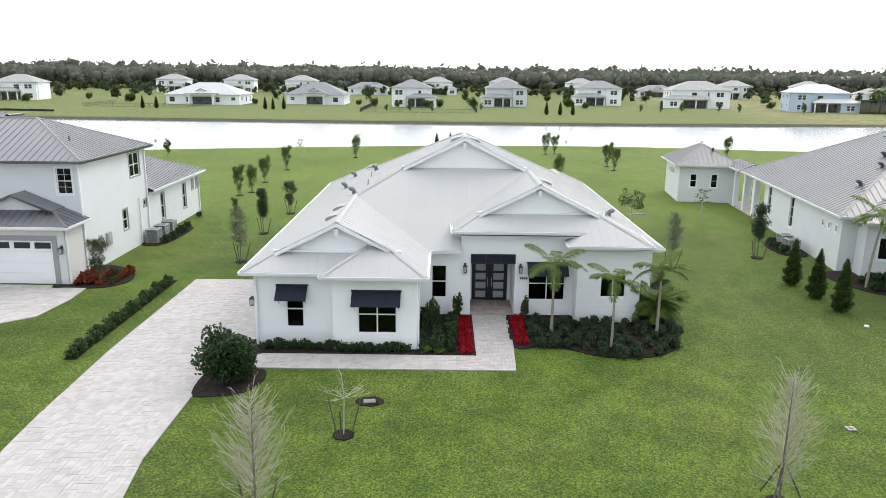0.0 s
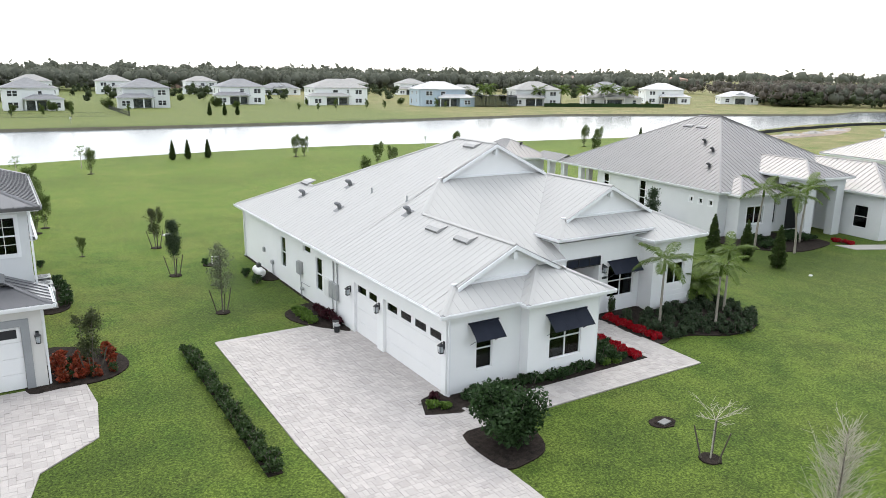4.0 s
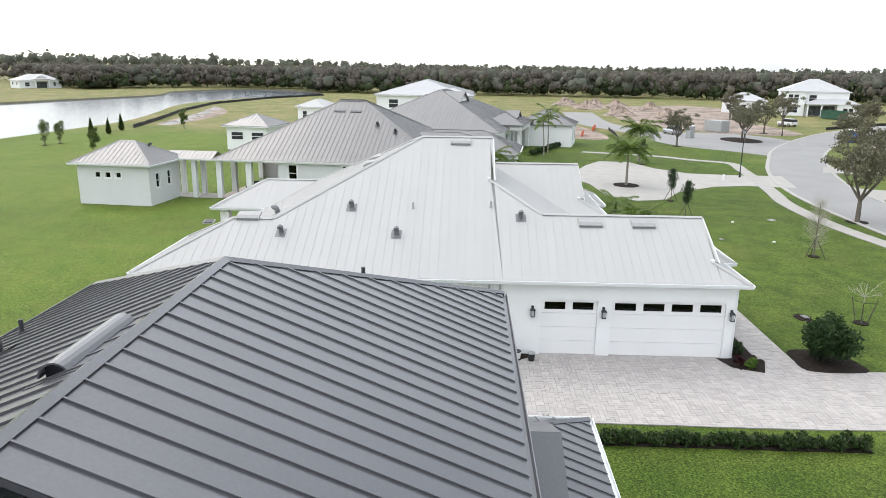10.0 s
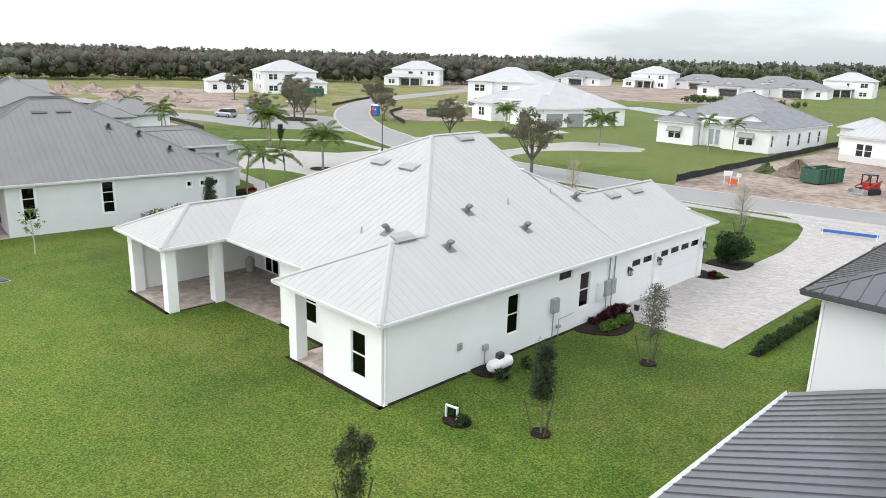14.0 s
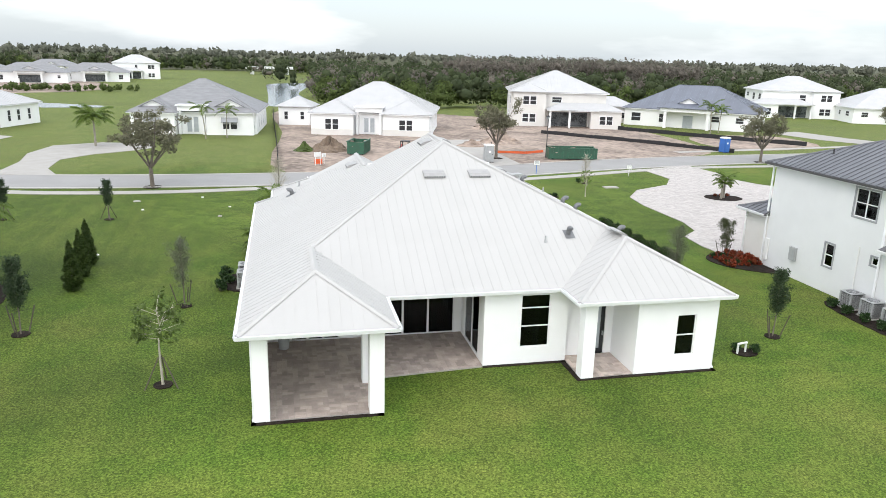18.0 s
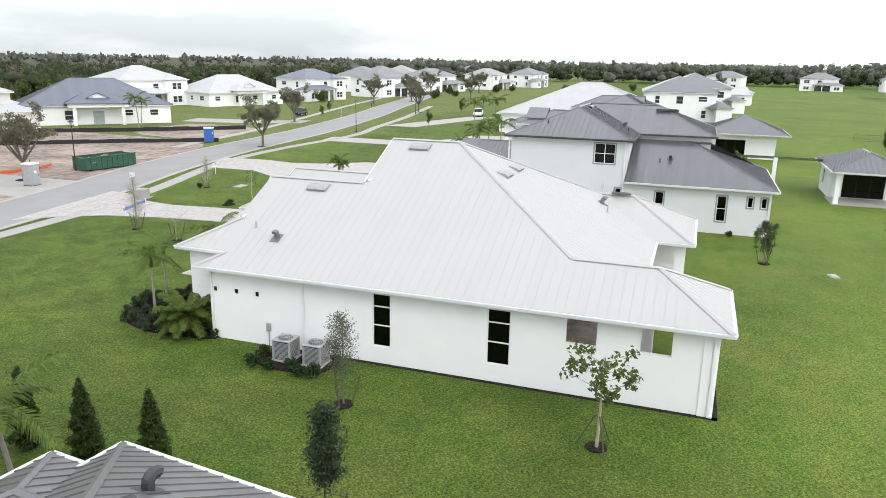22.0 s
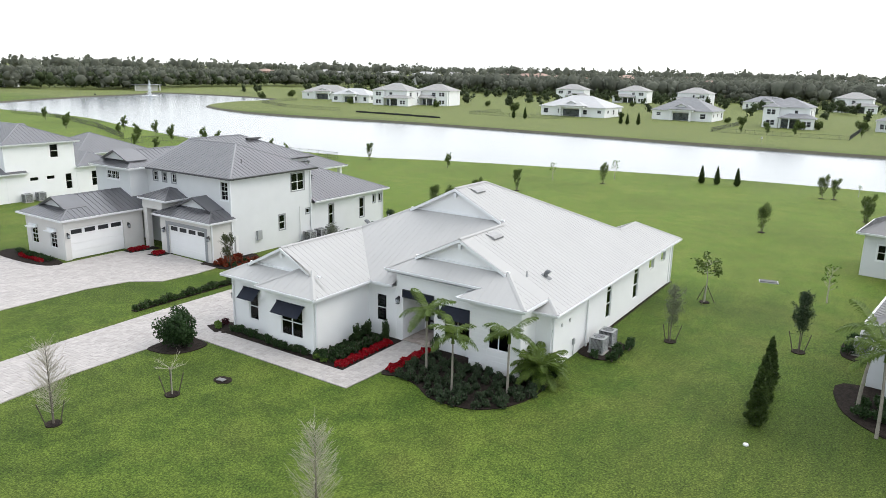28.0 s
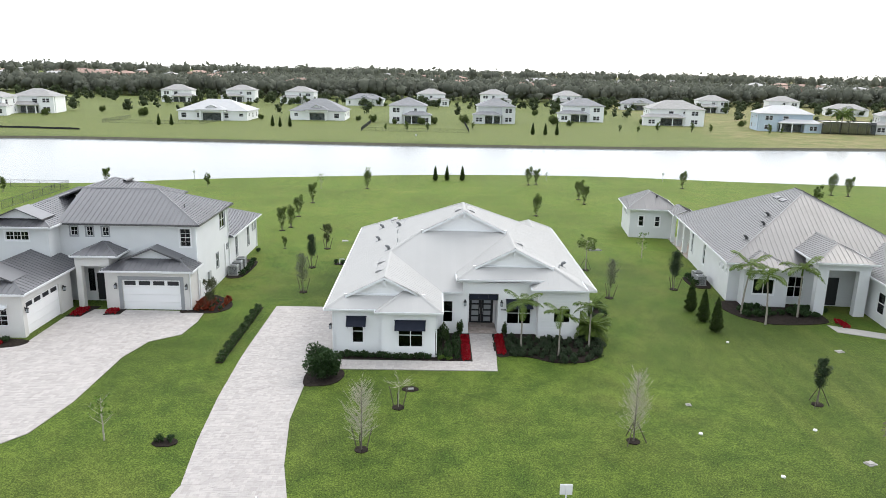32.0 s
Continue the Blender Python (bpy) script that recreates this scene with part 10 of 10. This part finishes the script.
def line_fence(name, pts, h, material, label, category, post=2.4, slab_=True, rails=0):
    """A run of fence: posts with a cloth or rails and pickets between."""
    f = thing(name, pts[0][0], pts[0][1], 0, 0, label, category)
    WHERE[f] = pose(pts[0][0], pts[0][1], 0)
    for a, b in zip(pts, pts[1:]):
        a, b = Vector((*a, 0)), Vector((*b, 0))
        d = (b - a)
        n = max(1, int(d.length / post))
        u = d.normalized()
        side = Vector((-u.y, u.x, 0)) * 0.015
        bm = bmesh.new()
        for i in range(n + 1):
            p = a + d * i / n
            rod(bm, p, p + Vector((0, 0, h + 0.06)), 0.03, n=4)
        part("post_row", bm, material, f, at=True, kind="stuff")
        bm = bmesh.new()
        if slab_:
            for i in range(n):
                p, q = a + d * i / n, a + d * (i + 1) / n
                m_ = (p + q) / 2 + side * 4 * math.sin(i * 2.2)
                t = h * (1 + 0.08 * math.sin(i * 1.7))
                for s, e in ((p, m_), (m_, q)):
                    v = [bm.verts.new(w) for w in (s - side, e - side, e - side + Vector((0, 0, t)), s - side + Vector((0, 0, t)), s + side, e + side, e + side + Vector((0, 0, t)), s + side + Vector((0, 0, t)))]
                    for k in ((0, 1, 2, 3), (7, 6, 5, 4), (3, 2, 6, 7)):
                        bm.faces.new([v[j] for j in k])
            bmesh.ops.remove_doubles(bm, verts=bm.verts, dist=0.002)
            part("cloth", bm, material, f, at=True)
        else:
            for z in (0.12, h - 0.1):
                rod(bm, a + Vector((0, 0, z)), b + Vector((0, 0, z)), 0.022, n=4)
            for i in range(int(d.length / 0.16)):
                p = a + u * (i * 0.16)
                rod(bm, p + Vector((0, 0, 0.05)), p + Vector((0, 0, h)), 0.010, n=3)
            part("picket_row", bm, material, f, at=True, kind="stuff")


SF = "low black silt fence round the building site"
line_fence("silt_fence", [(10.2, -1.0), (10.6, -30), (11.2, -60), (11.5, -90)], 0.8, SILT, SF, "fence")
line_fence("silt_fence", [(-36, -40), (-48, -26), (-57, -13)], 0.6, SILT, SF, "fence")
line_fence("silt_fence", [(-52, -50), (-66, -32), (-76, -21)], 0.7, SILT, SF, "fence")
line_fence("silt_fence", [(76, -19), (86, -25), (97, -33), (104, -43)], 0.7, SILT, SF, "fence")
line_fence("silt_fence", [(120, -34), (132, -50), (140, -62)], 0.6, SILT, SF, "fence")
line_fence("silt_fence", [(100, 108), (122, 112), (150, 118), (185, 122), (225, 116), (258, 102)], 0.7, SILT, "black silt fence along the lake field", "fence")
line_fence("silt_fence", [(86, 17), (100, 15), (112, 14)], 0.6, SILT, SF, "fence")
line_fence("shore_barrier", [(-152, 212), (-130, 211), (-112, 209)], 0.6, SILT, "black barrier cloth on the far shore", "fence")
line_fence("shore_barrier", [(-330, 196 + 20), (-325, 214)], 0.6, SILT, "black barrier cloth on the far shore", "fence")
PF = "black metal picket fence round a lake garden"
line_fence("picket_fence", [(-26, 262), (-26, 224), (10, 224), (10, 264)], 1.3, FENCE, PF, "fence", slab_=False)
line_fence("picket_fence", [(-118, 262), (-118, 238), (-84, 238), (-82, 262)], 1.3, FENCE, PF, "fence", slab_=False)
line_fence("picket_fence", [(-232, 262), (-222, 230), (-190, 214), (-160, 212)], 1.3, FENCE, PF, "fence", slab_=False)
line_fence("picket_fence", [(-62, 82), (-62, 101), (-110, 101), (-110, 84)], 1.3, FENCE, PF, "fence", slab_=False)
line_fence("picket_fence", [(-120, 96), (-150, 108), (-190, 119), (-215, 119)], 1.3, FENCE, PF, "fence", slab_=False)
line_fence("hedge_wall", [(172, 243), (196, 234), (222, 224)], 1.5, LEAF_DARK, "dark clipped hedge along a lake garden", "hedge")
line_fence("safety_net", [(-20, -14), (-24, -13), (-27, -14.5)], 0.35, ORANGE_NET, "orange plastic safety netting on the building site", "fence")
line_fence("safety_net", [(108, 18), (116, 16)], 0.9, ORANGE_NET, "orange plastic safety netting by the field", "fence")
line_fence("safety_net", [(96, 22), (100, 21)], 0.9, ORANGE_NET, "orange plastic safety netting by the field", "fence")
line_fence("safety_barrier", [(5.9, -4.7), (5.0, -4.9)], 0.6, ORANGE_NET, "red plastic barrier by the site entrance", "barrier", post=1.0)


def sign_board(x, y, turn, h, w, bh, label, feet=BLUE_PLASTIC, bars=0):
    s = thing("sign", x, y, 0, turn, label, "sign", "lawn signs")
    part("board", soft_box(-w / 2, w / 2, -0.02, 0.02, h - bh, h, 0.008), PVC, s)
    for i in range(bars):
        part("lettering_bar", boxes((-w * 0.38, w * (0.38 - 0.1 * (i % 2)), -0.026, -0.021, h - 0.1 - i * 0.12, h - 0.05 - i * 0.12)), GREY_TRIM, s)
    for a in (-w * 0.35, w * 0.35) if w > 0.8 else (0,):
        part("post", boxes((a - 0.03, a + 0.03, 0.021, 0.07, 0, h - 0.05)), feet, s)


sign_board(5.1, 12.6, 180, 1.25, 0.6, 0.55, "white sign board on a post by the pavement", PVC, 3)
sign_board(5.6, -3.6, 20, 1.6, 0.9, 0.55, "white site sign on a post", PVC, 3)
sign_board(4.8, -4.6, 20, 1.3, 0.5, 0.4, "small white site sign on a post", PVC, 2)
sign_board(-19.2, 4.6, 180, 1.6, 0.7, 0.5, "white sign board on a blue post by the street", BLUE_PLASTIC, 3)
sign_board(-30, 6.5, 180, 1.3, 0.6, 0.5, "white sign board on a post by the pavement", PVC, 2)
sign_board(-112, -20, 200, 1.8, 0.6, 0.6, "white sign board by the street", PVC, 2)
bb = thing("barrier_board", -11.4, 11.9, 0, 16, "long blue barrier board across the driveway", "barrier")
part("board", soft_box(-2.0, 2.0, -0.03, 0.03, 0.18, 0.42, 0.01), BLUE_PLASTIC, bb)
for i in range(9):
    part("lettering_bar", boxes((-0.9 + i * 0.2, -0.78 + i * 0.2, -0.036, -0.031, 0.25, 0.36)), PVC, bb)
for a in (-1.9, 1.9):
    part("foot", boxes((a - 0.04, a + 0.04, -0.3, 0.3, 0, 0.06), (a - 0.04, a + 0.04, -0.04, 0.04, 0.06, 0.5)), PVC, bb)
tb_ = thing("transformer_box", -15.2, 9.2, 0, 10, "green-grey electrical transformer box on the lawn", "electric box")
part("cabinet", soft_box(-0.6, 0.6, -0.5, 0.5, 0.1, 0.9, 0.04), GREY_BOX, tb_)
part("pad", boxes((-0.8, 0.8, -0.7, 0.7, -0.02, 0.1)), CONCRETE, tb_)
hy = thing("fire_hydrant", 44.5, 13.5, 0, 0, "white fire hydrant on the verge", "hydrant")
part("barrel", rod(bmesh.new(), (0, 0, 0), (0, 0, 0.6), 0.12, 0.11, 10), PVC, hy)
part("bonnet", rod(bmesh.new(), (0, 0, 0.6), (0, 0, 0.78), 0.15, 0.05, 10), PVC, hy)
part("nozzle", rod(bmesh.new(), (-0.22, 0, 0.45), (0.22, 0, 0.45), 0.06, n=8), PVC, hy)
bx = thing("construction_skip", 112, -8, 0, 30, "white storage container near the road", "container")
part("box_body", soft_box(-2.2, 2.2, -1.2, 1.2, 0.1, 2.3, 0.04), GREY_BOX, bx)
part("door_panel", boxes((2.205, 2.24, -1.05, 1.05, 0.2, 2.2)), METAL, bx)


def heap(x, y, rx, ry, h, material, label, seed, name="soil_heap"):
    """A rough heap of soil or brush: a lumpy mound."""
    rr = random.Random(seed)
    g = thing(name, x, y, 0, 0, label, "heap", "site heaps")
    bm = bmesh.new()
    n, k = 20, 7
    top = bm.verts.new((0, 0, h))
    rows = []
    for j in range(1, k + 1):
        f = j / k
        rows.append([bm.verts.new((rx * f * math.cos(a) * rr.uniform(0.85, 1.15), ry * f * math.sin(a) * rr.uniform(0.85, 1.15), max(-0.05, h * (1 - f) ** 1.2 * rr.uniform(0.6, 1.3)) if j < k else -0.1)) for a in (2 * math.pi * i / n for i in range(n))])
    for i in range(n):
        bm.faces.new((top, rows[0][i - 1], rows[0][i]))
    for p, q in zip(rows, rows[1:]):
        for i in range(n):
            bm.faces.new((p[i - 1], q[i - 1], q[i], p[i]))
    bmesh.ops.recalc_face_normals(bm, faces=bm.faces)
    part("mound", bm, material, g)


heap(3.3, -17.5, 3.0, 3.2, 2.0, BRUSH, "brown heap of soil and brush on the site", 1)
heap(6.7, -17.0, 1.6, 1.5, 1.3, LEAF_FRESH, "heap of cut green brush on the site", 2, "brush_heap")
heap(-24, -26, 4.0, 3.0, 1.8, DIRT, "large brown soil heap on the site", 3)
heap(-29, -48, 4.5, 3.2, 2.0, DIRT, "large brown soil heap by the new house", 4)
heap(-18.5, -22, 2.8, 2.0, 1.0, DIRT, "low brown soil heap on the site", 5)
for i, (x, y) in enumerate(((190, 6), (196, -4), (202, 2), (184, -12), (210, 10), (150, -8), (160, 2))):
    heap(x, y, 7, 5, 2.6, DIRT, "brown spoil heap on the open field", 10 + i)
for i, (x, y) in enumerate(((120, 106), (132, 108), (145, 110), (160, 113), (112, 105))):
    heap(x, y, 5, 1.8, 0.6, CONCRETE, "low pale heap of stone near the shore", 20 + i)


def fountain(x, y):
    """A lake fountain: a plume of white drops over a ring of spray."""
    f = thing("fountain", x, y, -0.55, 0, "white fountain plume in the lake", "fountain")
    rng = np.random.default_rng(3)
    v, q = leaves(rng, [(0, 0, 0.6 + i * 0.85, 1.7 - 0.16 * i, 1.7 - 0.16 * i, 0.9) for i in range(9)], 1400, 0.22, 0, 1.2, 0.2)
    from_lists("plume", v, q, SPRAY, f)
    v, q = leaves(rng, [(0, 0, 0.15, 3.6, 3.6, 0.25)], 500, 0.3, 0.6, 1.2, 0.3)
    from_lists("spray_ring", v, q, SPRAY, f)


fountain(-318, 240)
rs = random.Random(31)
pv = thing("lounge_chair", 29.5, 64.0, 0.06, 40, "dark woven lounge chair on the neighbour's patio", "chair", "patio chairs")
part("seat", soft_box(-0.4, 0.4, -0.4, 0.4, 0.3, 0.45), DARK_METAL, pv)
part("backrest", soft_box(-0.4, 0.4, 0.34, 0.44, 0.45, 0.95), DARK_METAL, pv)
for sx in (-1, 1):
    part("armrest", soft_box(sx * 0.42 - 0.05, sx * 0.42 + 0.05, -0.4, 0.4, 0.05, 0.62), DARK_METAL, pv)
copy_thing(pv, pose(31.4, 63.2, 0.06, 0, 0, -60)), copy_thing(pv, pose(32.8, 64.6, 0.06, 0, 0, 120))
for x, y in ((-45.0, 112.5), (43, 120.5), (20.0, 118.5), (-7, 196)):
    mk = thing("shore_marker", x, y, 0, 0, "small white sign on a post at the lake shore", "sign", "shore markers")
    part("post", rod(bmesh.new(), (0, 0, -0.1), (0, 0, 1.5), 0.035, n=6), METAL, mk)
    part("plate", boxes((-0.2, 0.2, -0.02, 0.02, 1.2, 1.65)), PVC, mk)
# gatehouse at the lake's west end
gh = thing("gatehouse", -372, 275, 0, 70, "low gatehouse with flat roof among trees", "gatehouse")
part("wall", boxes((-6, 6, -3, 3, 0, 3.2)), CREAM_WALL, gh)
part("roof", boxes((-8, 8, -5, 5, 3.2, 3.7)), DARK_ROOF, gh)
for a in (-7, 7):
    part("column", boxes((a - 0.3, a + 0.3, -4.3, -3.7, 0, 3.2)), CREAM_WALL, gh)

# ---- paving stones, last ----
def pave(name, owner, outline, material, joined, seed, course=0.165, z0=0.02, z1=0.045, singles=None):
    """Lays a random ashlar of small modules over a plan outline; the stones in the box singles become parts of their own."""
    rr = random.Random(seed)
    xs, ys = [p[0] for p in outline], [p[1] for p in outline]
    gap, u = 0.0045, course
    verts, faces = [], []
    made = 0
    plans = (((0, 0, 2, 1), (2, 0, 3, 2), (1, 2, 3, 3), (0, 1, 1, 3), (1, 1, 2, 2)), ((0, 0, 2, 2), (2, 0, 3, 1), (2, 1, 3, 3), (0, 2, 1, 3), (1, 2, 2, 3)), ((0, 0, 1, 2), (1, 0, 3, 1), (1, 1, 3, 3), (0, 2, 1, 3)), ((0, 0, 2, 1), (0, 1, 1, 2), (1, 1, 2, 2), (0, 2, 2, 3), (2, 0, 3, 1.5), (2, 1.5, 3, 3)))
    turn = {0: lambda p, q: (p, q), 1: lambda p, q: (3 - q, p), 2: lambda p, q: (3 - p, 3 - q), 3: lambda p, q: (q, 3 - p)}
    for cy in range(int((max(ys) - min(ys)) / (3 * u)) + 1):
        shift = rr.choice((0, u, 2 * u))
        for cx in range(-1, int((max(xs) - min(xs)) / (3 * u)) + 2):
            x0, y0 = min(xs) + cx * 3 * u + shift, min(ys) + cy * 3 * u
            spin = turn[rr.randrange(4)]
            for a0, b0, a1, b1 in rr.choice(plans):
                (p0, q0), (p1, q1) = spin(a0, b0), spin(a1, b1)
                xa, xb, ya, yb = x0 + min(p0, p1) * u, x0 + max(p0, p1) * u, y0 + min(q0, q1) * u, y0 + max(q0, q1) * u
                q = outline
                for f in (lambda p: p[0] - xa - gap, lambda p: xb - gap - p[0], lambda p: p[1] - ya - gap, lambda p: yb - gap - p[1]):
                    q = clip_half(q, f)
                    if len(q) < 3:
                        break
                if len(q) < 3:
                    continue
                area = sum(q[i - 1][0] * p[1] - p[0] * q[i - 1][1] for i, p in enumerate(q)) / 2
                if abs(area) < 0.006:
                    continue
                if area < 0:
                    q = q[::-1]
                t = z1 + rr.uniform(-0.004, 0.004)
                n, o = len(q), len(verts)
                vs = [(p[0], p[1], z0) for p in q] + [(p[0], p[1], t) for p in q]
                fs = [tuple(range(n, 2 * n))] + [((i - 1) % n, i, i + n, (i - 1) % n + n) for i in range(n)]
                if singles and made < 300 and singles[0] < xa < singles[1] and singles[2] < ya < singles[3]:
                    made += 1
                    from_lists("paver", vs, fs, material, owner)
                else:
                    verts += vs
                    faces += [tuple(i + o for i in f) for f in fs]
    from_lists(name, verts, faces, joined, owner, kind="stuff")


def by_name(n):
    return bpy.data.objects[n]


pave("paver_field", by_name("driveway_main"), DRIVE_MAIN, PAVER, PAVER_ALL, 1, singles=(-13.2, -8.6, 34.0, 41.7))
pave("paver_field", by_name("driveway_west"), DRIVE_B, PAVER, PAVER_ALL, 2, course=0.22)
WALK_PTS = [(-8.6, 28.5), (3.2, 28.5), (3.35, 31.4), (3.35, 35.75), (1.55, 35.75), (1.55, 30.1), (-8.6, 30.1)]
part("front_walk", prism(WALK_PTS, -0.1, 0.025), JOINT, None, "pale travertine paver walk to the front door", kind="structure")
pave("paver_field", by_name("front_walk"), WALK_PTS, PAVER, PAVER_ALL, 3, z0=0.02, z1=0.05, singles=(1.5, 3.4, 28.4, 36))
PATIO_A = [(1.42, 51.52), (10.72, 51.52), (10.72, 58.98), (6.3, 58.98), (6.3, 56.0), (1.42, 55.6)]
PATIO_B = [(-4.83, 55.12), (-2.47, 55.12), (-2.4, 57.45), (-4.83, 57.4)]
PORCH = [(1.47, 35.72), (3.73, 35.72), (3.73, 38.18), (1.47, 38.18)]
for i, (pts, m1) in enumerate(((PATIO_A, PAVER_WARM), (PATIO_B, PAVER_WARM), (PORCH, PAVER_WARM))):
    part(("patio", "study_patio", "porch_floor")[i], prism(pts, 0.06, 0.064 + (0.01 if i == 2 else 0)), JOINT, None, ("brown travertine paved patio under the roof", "small brown paved patio by the back door", "brown travertine porch floor")[i], kind="structure")
    pave("paver_field", by_name(("patio", "study_patio", "porch_floor")[i]), pts, m1, m1, 7 + i, course=0.22, z0=0.063, z1=0.085)
